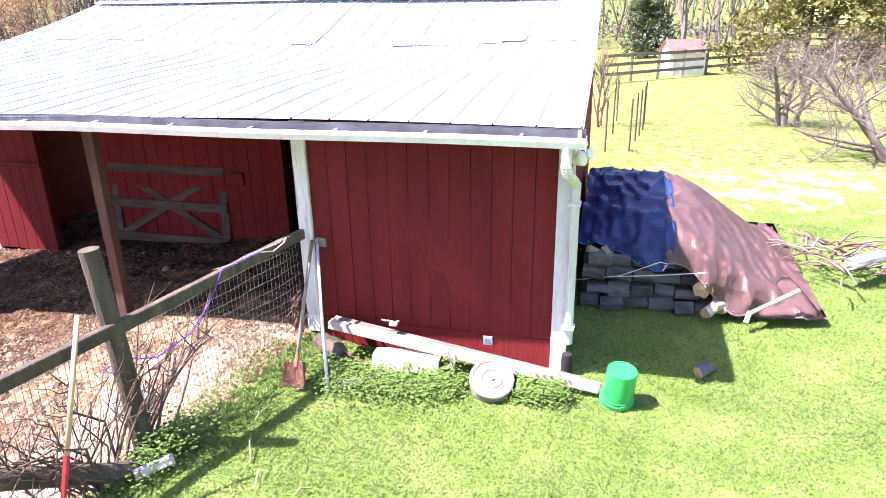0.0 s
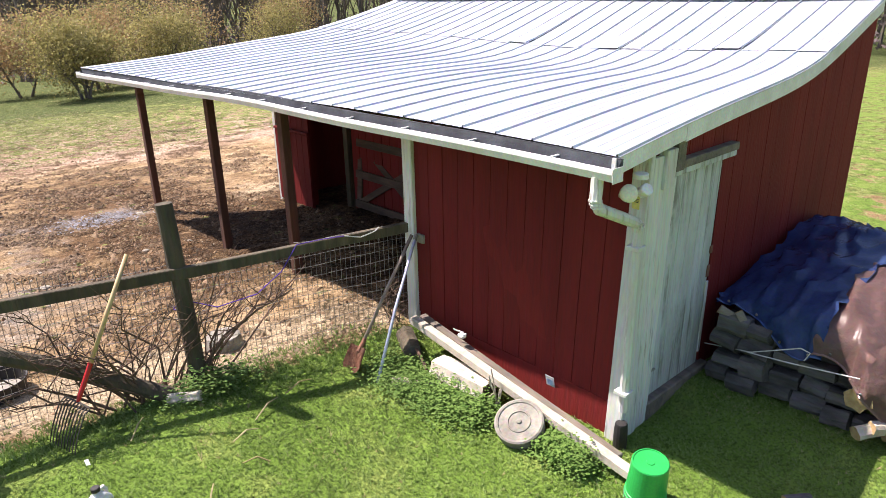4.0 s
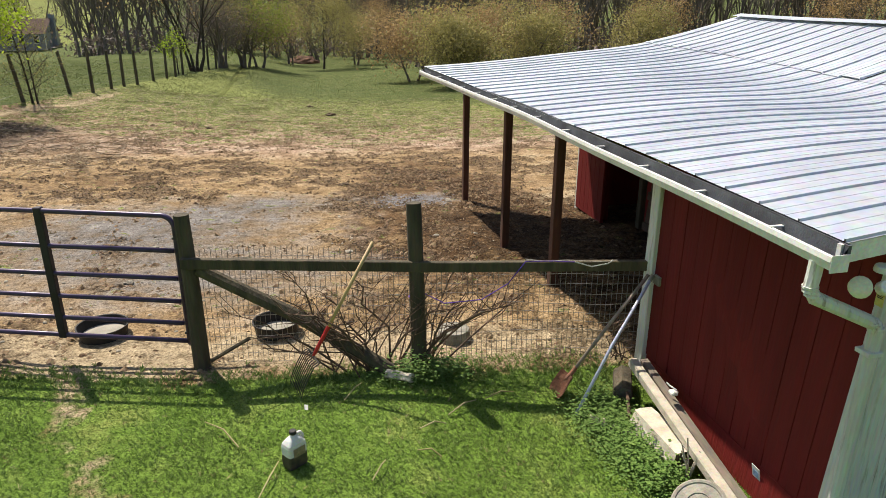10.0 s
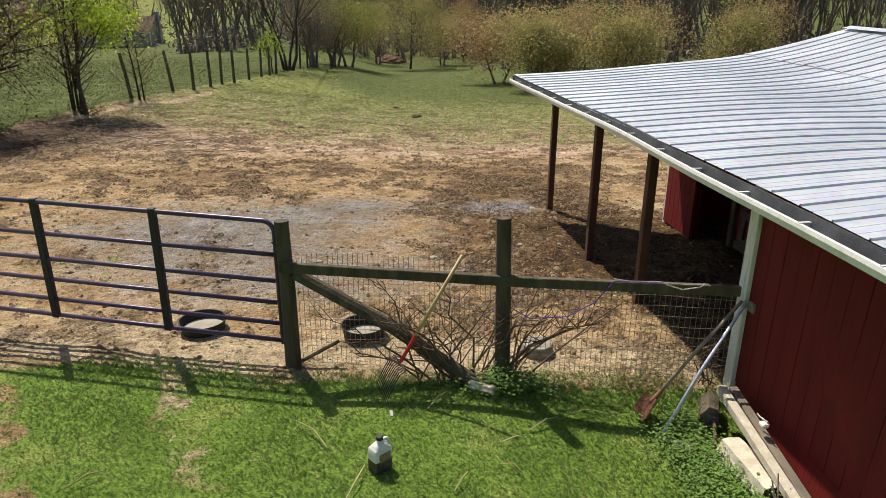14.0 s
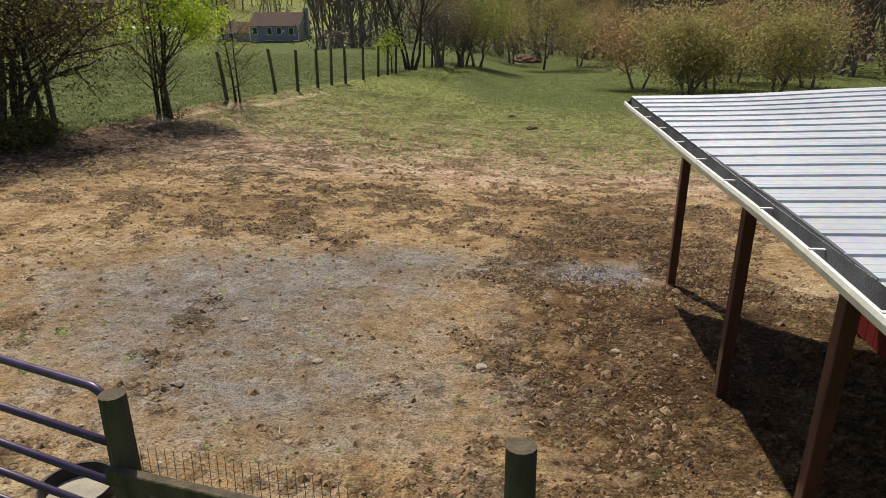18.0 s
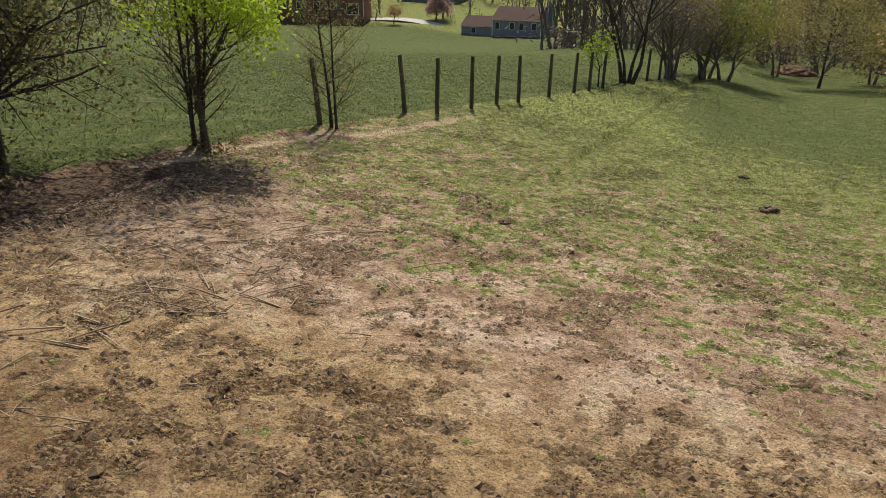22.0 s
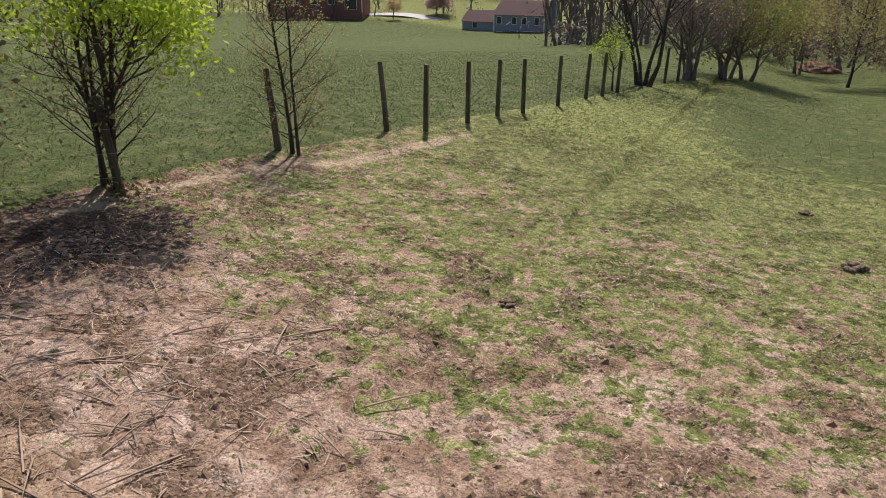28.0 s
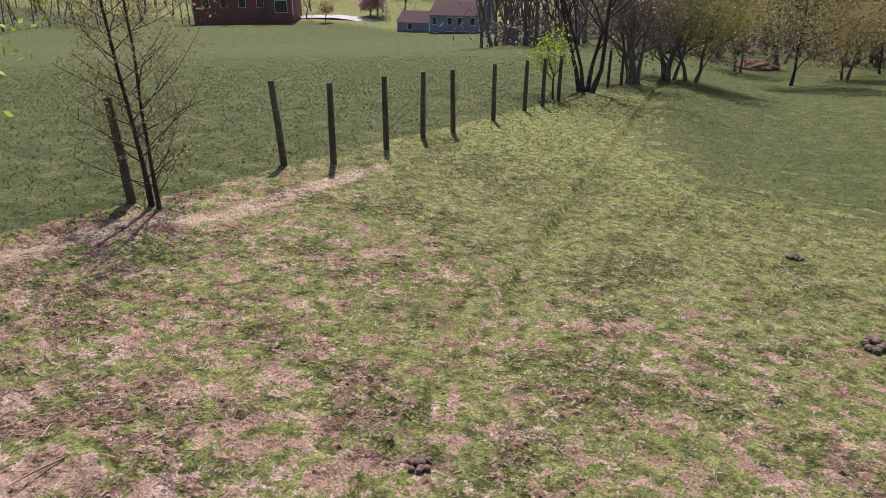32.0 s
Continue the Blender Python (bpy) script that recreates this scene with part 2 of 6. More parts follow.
M_STILE = mat("dark_gate_stile_steel", (0.028, 0.02, 0.036), (0.018, 0.013, 0.02), 9, 0.5, metal=0.2, bump=0.05)
M_WIRE = mat("galvanised_wire", (0.34, 0.33, 0.31), (0.2, 0.18, 0.16), 30, 0.55, metal=0.5, bump=0)
M_BARK = mat("bark", (0.075, 0.056, 0.043), (0.035, 0.027, 0.021), 10, 0.95, bump=0.8, bscale=26, stretch=(1, 1, 0.3))
M_BARKGREY = mat("grey_bark", (0.21, 0.175, 0.145), (0.11, 0.09, 0.075), 6, 0.95, bump=0.6, bscale=26, stretch=(1, 1, 0.3))
M_TWIG = mat("woody_twigs", (0.16, 0.10, 0.065), (0.09, 0.055, 0.04), 9, 0.9, bump=0.3)
M_LOGBARK = mat("firewood_bark", (0.14, 0.13, 0.125), (0.06, 0.055, 0.052), 9, 0.95, bump=0.9, bscale=34, stretch=(1, 0.3, 1), jitter=0.2)
M_BLACK = mat("black_rubber", (0.025, 0.022, 0.02), (0.016, 0.014, 0.013), 9, 0.7, bump=0.15)
M_TUB = mat("worn_grey_rubber", (0.33, 0.31, 0.26), (0.19, 0.175, 0.145), 9, 0.85, bump=0.35, bscale=45)
M_GREEN = mat("green_plastic", (0.012, 0.43, 0.085), (0.01, 0.36, 0.07), 6, 0.35, bump=0.02)
M_JUG = mat("milky_plastic", (0.82, 0.82, 0.80), (0.74, 0.73, 0.7), 6, 0.4, bump=0.02)
M_LABEL = mat("dark_printed_label", (0.10, 0.075, 0.055), (0.035, 0.03, 0.03), 18, 0.5, bump=0.02)
M_REDPAINT = mat("bright_red_paint", (0.55, 0.02, 0.02), (0.42, 0.015, 0.015), 10, 0.45, bump=0.05)
M_HANDLE = mat("ash_handle_wood", (0.60, 0.43, 0.22), (0.45, 0.31, 0.15), 8, 0.6, bump=0.15, stretch=(1, 1, 0.1))
M_OLDHANDLE = mat("grey_handle_wood", (0.36, 0.28, 0.22), (0.22, 0.17, 0.14), 8, 0.75, bump=0.3)
M_RUST = mat("rusty_steel", (0.28, 0.125, 0.075), (0.16, 0.075, 0.045), 14, 0.8, metal=0.2, bump=0.3)
M_STEEL = mat("dark_tine_steel", (0.09, 0.08, 0.07), (0.05, 0.045, 0.04), 14, 0.55, metal=0.5, bump=0.1)
M_BLUE = mat("blue_tarp_plastic", (0.06, 0.11, 0.29), (0.04, 0.075, 0.21), 3, 0.24, bump=0.25, bscale=30)
M_BROWN = mat("brown_tarp_plastic", (0.28, 0.17, 0.15), (0.21, 0.12, 0.105), 3, 0.34, bump=0.25, bscale=30)
M_ROPE = mat("white_cord", (0.72, 0.70, 0.68), (0.6, 0.58, 0.56), 30, 0.8, bump=0.1)
M_PURPLE = mat("purple_twine", (0.12, 0.05, 0.42), (0.09, 0.04, 0.3), 30, 0.7, bump=0.1)
M_POLE = mat("pale_blue_pole_paint", (0.62, 0.64, 0.78), (0.5, 0.52, 0.68), 12, 0.5, bump=0.08)
M_STONE = mat("field_stone", (0.42, 0.38, 0.31), (0.26, 0.23, 0.18), 9, 0.9, bump=0.5, bscale=30, jitter=0.25)
M_DUNG = mat("manure", (0.20, 0.14, 0.09), (0.10, 0.07, 0.045), 16, 0.95, bump=0.8, bscale=40)
M_GLASS = mat("dark_window_glass", (0.05, 0.055, 0.065), (0.03, 0.033, 0.04), 2, 0.12, bump=0)


def leaf_material(name, c1, c2, trans=0.35):
    """Thin foliage: colour varies leaf by leaf, light comes through."""
    m = bpy.data.materials.new(name)
    m.use_nodes = True
    nt = m.node_tree
    b = nt.nodes["Principled BSDF"]
    g = nt.nodes.new("ShaderNodeNewGeometry")
    r = nt.nodes.new("ShaderNodeValToRGB")
    r.color_ramp.elements[0].color, r.color_ramp.elements[1].color = (*c1, 1), (*c2, 1)
    nt.links.new(g.outputs["Random Per Island"], r.inputs[0])
    tc = nt.nodes.new("ShaderNodeTexCoord")
    n = nt.nodes.new("ShaderNodeTexNoise")
    n.inputs["Scale"].default_value = 0.9
    nt.links.new(tc.outputs["Object"], n.inputs["Vector"])
    mr = nt.nodes.new("ShaderNodeMapRange")
    mr.inputs[1].default_value, mr.inputs[2].default_value, mr.inputs[3].default_value, mr.inputs[4].default_value = 0.3, 0.7, 0.75, 1.25
    nt.links.new(n.outputs["Fac"], mr.inputs[0])
    h = nt.nodes.new("ShaderNodeHueSaturation")
    nt.links.new(r.outputs[0], h.inputs["Color"])
    nt.links.new(mr.outputs[0], h.inputs["Value"])
    nt.links.new(h.outputs[0], b.inputs["Base Color"])
    b.inputs["Roughness"].default_value = 0.6
    b.inputs["Specular IOR Level"].default_value = 0.25
    t = nt.nodes.new("ShaderNodeBsdfTranslucent")
    nt.links.new(h.outputs[0], t.inputs["Color"])
    mix = nt.nodes.new("ShaderNodeMixShader")
    mix.inputs[0].default_value = trans
    nt.links.new(b.outputs[0], mix.inputs[1])
    nt.links.new(t.outputs[0], mix.inputs[2])
    nt.links.new(mix.outputs[0], nt.nodes["Material Output"].inputs["Surface"])
    return m


M_LAWN = leaf_material("lawn_grass", (0.12, 0.21, 0.04), (0.29, 0.375, 0.12), 0.15)
M_FARLAWN = leaf_material("pale_orchard_grass", (0.26, 0.34, 0.12), (0.38, 0.44, 0.2), 0.15)
M_DRYGRASS = leaf_material("dry_grass", (0.34, 0.28, 0.13), (0.46, 0.40, 0.22), 0.15)
M_DEADGRASS = leaf_material("bleached_dead_grass", (0.42, 0.33, 0.22), (0.68, 0.57, 0.43), 0.1)
M_FIELD = leaf_material("field_grass", (0.105, 0.145, 0.034), (0.20, 0.225, 0.075), 0.15)
M_PASTURE = leaf_material("cropped_pasture_grass", (0.18, 0.205, 0.07), (0.36, 0.36, 0.16), 0.15)
M_IVY = leaf_material("ground_ivy", (0.075, 0.16, 0.028), (0.18, 0.29, 0.065), 0.2)
M_NEWLEAF = leaf_material("fresh_spring_leaves", (0.30, 0.41, 0.03), (0.46, 0.58, 0.07), 0.5)
M_OLIVELEAF = leaf_material("olive_spring_buds", (0.26, 0.235, 0.085), (0.42, 0.37, 0.15), 0.45)
M_LIMELEAF = leaf_material("lime_spring_leaves", (0.19, 0.235, 0.04), (0.30, 0.34, 0.075), 0.4)
M_RUSTBUD = leaf_material("rusty_spring_buds", (0.31, 0.20, 0.10), (0.46, 0.33, 0.165), 0.45)
M_DARKBUD = leaf_material("dull_bronze_leaves", (0.09, 0.085, 0.03), (0.17, 0.15, 0.05), 0.35)
M_NEEDLE = leaf_material("evergreen_needles", (0.05, 0.08, 0.03), (0.09, 0.115, 0.04), 0.2)
M_YEWLEAF = leaf_material("golden_evergreen_needles", (0.11, 0.11, 0.025), (0.18, 0.17, 0.05), 0.25)
M_BLOSSOM = leaf_material("pink_blossom", (0.48, 0.30, 0.29), (0.6, 0.42, 0.4), 0.4)
M_WOODHAZE = leaf_material("bare_twig_haze", (0.13, 0.098, 0.092), (0.21, 0.165, 0.15), 0.2)
M_LITTER = leaf_material("fallen_twigs_and_straw", (0.24, 0.17, 0.11), (0.42, 0.33, 0.22), 0.1)
M_CLOD = mat("dirt_clods", (0.30, 0.205, 0.12), (0.19, 0.125, 0.07), 2.0, 0.97, bump=0.6, bscale=30)


def ground_material():
    """Lawn, trodden dirt, thin pasture, field and woodland floor, weighted by the zones laid on the ground."""
    m = bpy.data.materials.new("yard_and_pasture")
    m.use_nodes = True
    nt = m.node_tree
    b = nt.nodes["Principled BSDF"]
    b.inputs["Roughness"].default_value = 0.97
    b.inputs["Specular IOR Level"].default_value = 0.15
    tc = nt.nodes.new("ShaderNodeTexCoord")

    def tex(scale, detail=8, rough=0.62, dist=0.0):
        n = nt.nodes.new("ShaderNodeTexNoise")
        n.inputs["Scale"].default_value, n.inputs["Detail"].default_value = scale, detail
        n.inputs["Roughness"].default_value, n.inputs["Distortion"].default_value = rough, dist
        nt.links.new(tc.outputs["Object"], n.inputs["Vector"])
        return n.outputs["Fac"]

    def ramp(fac, stops):
        r = nt.nodes.new("ShaderNodeValToRGB")
        while len(r.color_ramp.elements) < len(stops):
            r.color_ramp.elements.new(0.5)
        for e, (p, c) in zip(r.color_ramp.elements, stops):
            e.position, e.color = p, (*c, 1)
        nt.links.new(fac, r.inputs[0])
        return r.outputs[0]

    def mix(fac, a, c, mode="MIX"):
        x = nt.nodes.new("ShaderNodeMix")
        x.data_type, x.blend_type = "RGBA", mode
        if isinstance(fac, float):
            x.inputs[0].default_value = fac
        else:
            nt.links.new(fac, x.inputs[0])
        nt.links.new(a, x.inputs[6])
        nt.links.new(c, x.inputs[7])
        return x.outputs[2]

    def calc(op, a, c, clamp=False):
        x = nt.nodes.new("ShaderNodeMath")
        x.operation, x.use_clamp = op, clamp
        for k, v in enumerate((a, c)):
            if isinstance(v, float):
                x.inputs[k].default_value = v
            else:
                nt.links.new(v, x.inputs[k])
        return x.outputs[0]

    def zone(name, edge, sharp, broken=1.6):
        """A zone's weight, its edge broken up by a noise."""
        a = nt.nodes.new("ShaderNodeAttribute")
        a.attribute_name = name
        s = calc("ADD", a.outputs["Fac"], calc("MULTIPLY", calc("SUBTRACT", edge, 0.5), broken))
        return calc("MULTIPLY", calc("SUBTRACT", s, 0.5 - 0.5 / sharp), sharp, True)

    big, mid, fine, grit = tex(0.35), tex(1.7, 9), tex(9, 8), tex(45, 6)
    patch = tex(3.4, 12, 0.72, 0.15)
    hoof = tex(6.5, 5, 0.55, 0.8)
    crumb = tex(24, 6, 0.7)
    rough9 = tex(5.5, 10, 0.72)
    pink = ramp(mid, [(0.35, (0.30, 0.195, 0.125)), (0.5, (0.50, 0.355, 0.25)), (0.65, (0.68, 0.53, 0.42))])
    dirt = ramp(mid, [(0.3, (0.27, 0.175, 0.09)), (0.47, (0.41, 0.285, 0.155)), (0.58, (0.52, 0.375, 0.22)), (0.72, (0.60, 0.45, 0.29))])
    muck_shade = ramp(mid, [(0.36, (0.085, 0.05, 0.026)), (0.5, (0.18, 0.108, 0.055)), (0.64, (0.32, 0.21, 0.115))])
    gravel = ramp(mid, [(0.3, (0.165, 0.15, 0.135)), (0.5, (0.25, 0.23, 0.215)), (0.7, (0.34, 0.315, 0.295))])
    pale = ramp(fine, [(0.3, (0.40, 0.31, 0.19)), (0.6, (0.56, 0.45, 0.30))])
    lawn = ramp(mid, [(0.32, (0.115, 0.205, 0.028)), (0.52, (0.165, 0.27, 0.046)), (0.7, (0.27, 0.33, 0.085))])
    field = ramp(mid, [(0.3, (0.062, 0.09, 0.024)), (0.5, (0.10, 0.132, 0.038)), (0.7, (0.18, 0.19, 0.078))])
    green = ramp(rough9, [(0.36, (0.12, 0.152, 0.042)), (0.5, (0.21, 0.243, 0.070)), (0.64, (0.335, 0.355, 0.13))])
    litter = ramp(fine, [(0.3, (0.075, 0.05, 0.035)), (0.55, (0.15, 0.10, 0.07)), (0.75, (0.28, 0.2, 0.14))])
    c = mix(zone("pink", big, 1.5), dirt, pink)
    # trodden muck; on the run-in floor this colour also carries some roof shade
    c = mix(zone("muck_shade", mid, 4.0, 2.4), c, muck_shade)
    c = mix(zone("gravel", mid, 1.6), c, gravel)
    c = mix(zone("litter", mid, 2.5), c, litter)
    c = mix(zone("thin", patch, 14.0, 4.2), c, green)
    c = mix(zone("pale", mid, 3.0), c, pale)
    c = mix(zone("field", mid, 5.0), c, field)
    c = mix(zone("lawn", mid, 6.0), c, lawn)
    ch = nt.nodes.new("ShaderNodeAttribute")
    ch.attribute_name = "churn"
    grassy = nt.nodes.new("ShaderNodeAttribute")
    grassy.attribute_name = "lawn"
    earth = calc("SUBTRACT", 1.0, calc("MULTIPLY", grassy.outputs["Fac"], 0.85), True)
    broken = calc("ADD", ch.outputs["Fac"], calc("ADD", calc("MULTIPLY", calc("SUBTRACT", hoof, 0.5), 2.0), calc("MULTIPLY", calc("SUBTRACT", fine, 0.5), 1.6)))
    broken = calc("MULTIPLY", calc("SUBTRACT", broken, 0.32), 3.0, True)
    # crumbs: warped cells of two sizes, each with a tone of its own
    lumps = []
    for size in (7.5, 19.0):
        warp = nt.nodes.new("ShaderNodeTexNoise")
        warp.inputs["Scale"].default_value, warp.inputs["Detail"].default_value = size * 0.9, 4
        nt.links.new(tc.outputs["Object"], warp.inputs["Vector"])
        off = nt.nodes.new("ShaderNodeVectorMath")
        off.operation = "MULTIPLY_ADD"
        off.inputs[1].default_value = (1.1 / size,) * 3
        nt.links.new(warp.outputs["Color"], off.inputs[0])
        nt.links.new(tc.outputs["Object"], off.inputs[2])
        v = nt.nodes.new("ShaderNodeTexVoronoi")
        v.inputs["Scale"].default_value = size
        nt.links.new(off.outputs[0], v.inputs["Vector"])
        tone = nt.nodes.new("ShaderNodeSeparateColor")
        nt.links.new(v.outputs["Color"], tone.inputs[0])
        lumps.append((v.outputs["Distance"], tone.outputs[0]))
    soil = ramp(fine, [(0.35, (0.34, 0.31, 0.28)), (0.5, (0.50, 0.47, 0.44)), (0.65, (0.80, 0.78, 0.75))])
    sward = nt.nodes.new("ShaderNodeAttribute")
    sward.attribute_name = "thin"
    dark = calc("MULTIPLY", calc("SUBTRACT", 1.0, calc("MULTIPLY", sward.outputs["Fac"], 1.5), True), 0.52)
    c = mix(calc("MULTIPLY", broken, dark), c, mix(1.0, c, soil, "MULTIPLY"))
    for (dist, tone), amount in zip(lumps, (0.42, 0.75)):
        cell = ramp(tone, [(0.0, (0.50, 0.47, 0.44)), (0.3, (0.86, 0.85, 0.84)), (0.8, (1.0, 1.0, 1.0)), (1.0, (1.30, 1.30, 1.30))])
        gap = ramp(dist, [(0.45, (1.0, 1.0, 1.0)), (0.75, (0.42, 0.38, 0.35))])
        f = calc("MULTIPLY", earth, calc("MULTIPLY", calc("ADD", 0.42, calc("MULTIPLY", broken, 0.58)), amount))
        c = mix(f, c, mix(1.0, cell, gap, "MULTIPLY"), "MULTIPLY")
    shade = ramp(grit, [(0.40, (0.42, 0.40, 0.37)), (0.48, (0.98, 0.98, 0.98)), (0.60, (1.2, 1.2, 1.2))])
    c = mix(0.75, c, shade, "MULTIPLY")
    shade2 = ramp(rough9, [(0.38, (0.55, 0.53, 0.51)), (0.46, (0.96, 0.96, 0.96)), (0.60, (1.15, 1.15, 1.15))])
    c = mix(calc("ADD", 0.15, calc("MULTIPLY", earth, 0.65)), c, shade2, "MULTIPLY")
    nt.links.new(c, b.inputs["Base Color"])
    bp = nt.nodes.new("ShaderNodeBump")
    bp.inputs["Strength"].default_value, bp.inputs["Distance"].default_value = 1.0, 0.05
    hh = calc("ADD", calc("MULTIPLY", fine, 0.8), calc("MULTIPLY", grit, 0.35))
    hh = calc("ADD", hh, calc("MULTIPLY", mid, 1.0))
    hh = calc("ADD", hh, calc("MULTIPLY", rough9, 1.3))
    hh = calc("ADD", hh, calc("MULTIPLY", crumb, 0.4))
    for (dist, tone), amount in zip(lumps, (0.9, 0.8)):
        dome = calc("MULTIPLY", calc("SUBTRACT", 1.0, dist), calc("ADD", 0.3, tone))
        hh = calc("ADD", hh, calc("MULTIPLY", dome, calc("MULTIPLY", earth, calc("MULTIPLY", calc("ADD", 0.3, broken), amount))))
    nt.links.new(hh, bp.inputs["Height"])
    nt.links.new(bp.outputs[0], b.inputs["Normal"])
    return m


M_GROUND = ground_material()


# ---- ground ----
def lawn_edge(x):
    """Where the yard's lawn ends, along the fence and past the gate."""
    return 2.55 - 0.13 * x if x > -4.4 else 3.12 + 0.35 * smoothstep(-4.4, -6.0, x) + 0.1 * (-4.4 - x)


def churn(x, y, muck_shade=0.0, gravel=0.0):
    """How far hooves have broken the surface into crumbs, 0 to 1."""
    f = 0.62 * noise.noise((x * 0.75, y * 0.75, 11.0)) + 0.5 * noise.noise((x * 1.9, y * 1.9, 12.0)) + 0.42 * noise.noise((x * 4.6, y * 4.6, 13.0))
    return smoothstep(-0.06, 0.40, f + 0.42 * muck_shade - 0.32 * gravel - 0.02)


def grass_edge(x):
    """Where the trodden dirt gives way to pasture grass."""
    return 17.5 + 1.6 * smoothstep(-5.6, -7.6, x) + 1.7 * smoothstep(-8.5, -12.0, x) + 0.3 * math.sin(1.1 * x)


def wood_edge(x):
    """Where the pasture ends and the woodland floor begins."""
    return 65.0 + 4.0 * smoothstep(-6, 2, x) - 22.0 * smoothstep(2, 8, x)


def zones(x, y):
    """Weights of lawn, field, thin grass, muck with run-in shade, gravel, litter and pale dust at a place."""
    lawn = 1 - smoothstep(-0.25, 0.25, y - lawn_edge(x)) if x < 0 else (1 - smoothstep(9, 13, y) if x > 5.2 else 1 - smoothstep(2.3, 2.7, y))
    lawn *= 1 - 0.5 * math.exp(-(((x + 5.05 + 0.35 * (y - 2)) / 0.34) ** 2)) * smoothstep(-1.5, 2.4, y) * (x < -3)
    lawn *= 1 - 0.55 * math.exp(-(((x + 6.0 + 0.5 * (y - 1)) / 0.3) ** 2)) * smoothstep(-2.5, 1.0, y) * (x < -3)
    lawn *= 1 - 0.5 * math.exp(-((x - 6.8 + 0.25 * (y + 4)) / 2.4) ** 2) * (x > 3)
    lawn *= 1 - 0.5 * smoothstep(6, 10, x)
    dx = x - fence_x(y)
    field = 1 - smoothstep(-0.2, 0.12, dx)
    if y < 13:
        field *= smoothstep(6, 12, y)
    field = max(field, 0.78 * smoothstep(23, 38, y + 0.5 * x) * smoothstep(-9, -3, x))
    d = y - grass_edge(x)
    thin = 0.53 * smoothstep(-1.4, 1.4, d) + 0.12 * smoothstep(1.5, 5.0, d) + 0.42 * smoothstep(5.5, 14, d)
    thin -= 0.16 * math.exp(-(((x + 3.0) / 3.5) ** 2) - ((y - 19.0) / 1.6) ** 2)
    thin *= 1 - 0.6 * math.exp(-((dx - 0.4) / 0.4) ** 2) * (1 - smoothstep(24, 26, y))
    thin = max(thin, smoothstep(6, 10, x) * 0.8)
    # second term: run-in floor muck, weight raised to deepen the shade under the roof
    muck_shade = 0.85 * math.exp(-(((x + 0.1) / 2.3) ** 2) - ((y - 11.2) / 3.4) ** 2) + 1.0 * smoothstep(-0.3, 0.6, x) * (1 - smoothstep(9, 10.5, y)) * (y > 2.6)
    muck_shade += 0.55 * math.exp(-(((x + 7.4) / 2.6) ** 2) - ((y - 12.7) / 1.5) ** 2) + 0.75 * math.exp(-(((x + 0.9) / 1.9) ** 2) - ((y - 6.8) / 2.6) ** 2)
    muck_shade += 0.3 * math.exp(-(((x + 3.0) / 5.0) ** 2) - ((y - 14.3) / 0.9) ** 2)
    gravel = 0.85 * math.exp(-(((x + 6.0) / 3.2) ** 2) - ((y - 8.6) / 2.2) ** 2) + 0.55 * math.exp(-(((x + 3.6) / 1.5) ** 2) - ((y - 10.3) / 0.9) ** 2)
    gravel += 0.9 * math.exp(-(((x + 0.75) / 0.85) ** 2) - ((y - 10.25) / 0.42) ** 2)
    gravel += 0.5 * math.exp(-(((x + 4.2) / 2.6) ** 2) - ((y - 5.9) / 1.4) ** 2)
    litter = 0.9 * math.exp(-((dx - 1.2) / 2.3) ** 2) * smoothstep(10, 15, y) * (1 - smoothstep(20.5, 22.5, y))
    wood = smoothstep(-2, 6, y - wood_edge(x)) * smoothstep(-20, -8, x)
    litter = max(litter, wood, smoothstep(42, 55, x) * smoothstep(6, 14, y))
    thin *= 1 - wood
    field *= 1 - smoothstep(150, 165, y)
    pale = 0.9 * math.exp(-((y - lawn_edge(x) - 0.5) / 0.6) ** 2) * (x < 0) + 1.0 * math.exp(-((dx - 0.42 - 0.85 * smoothstep(24, 25.6, y)) / 0.30) ** 2) * smoothstep(18, 21, y) * (1 - smoothstep(28, 31, y))
    pale += 0.85 * math.exp(-(((x - 6.3) / 2.6) ** 2) - ((y + 4.5) / 5.0) ** 2)
    pale += 0.5 * math.exp(-(((x + 8.3) / 1.3) ** 2) - ((y - 15.4) / 0.8) ** 2) + 0.36 * math.exp(-(((x + 2.6) / 3.6) ** 2) - ((y - 16.2) / 1.1) ** 2)
    pale += (0.3 * math.exp(-(((x + 5.05 + 0.35 * (y - 2)) / 0.34) ** 2)) * smoothstep(-1.5, 2.0, y) + 0.28 * math.exp(-(((x + 6.0 + 0.5 * (y - 1)) / 0.3) ** 2)) * smoothstep(-2.5, 1.0, y)) * (x < -3) * (y < 3.2)
    pale += 0.6 * math.exp(-(((x + 5.05 + 0.35 * (y - 2)) / 0.4) ** 2)) * smoothstep(0.5, 2.6, y) * (1 - smoothstep(4, 6, y)) * (x < -3) + 0.4 * math.exp(-(((x - 3.2) / 2.0) ** 2) - ((y - 13.0) / 2.0) ** 2)
    pale += 0.75 * math.exp(-(((x - 2.1) / 1.1) ** 2) - ((y - 9.8) / 0.7) ** 2)
    return lawn, field, thin, muck_shade, gravel, litter, pale, smoothstep(14.5, 17.5, y)


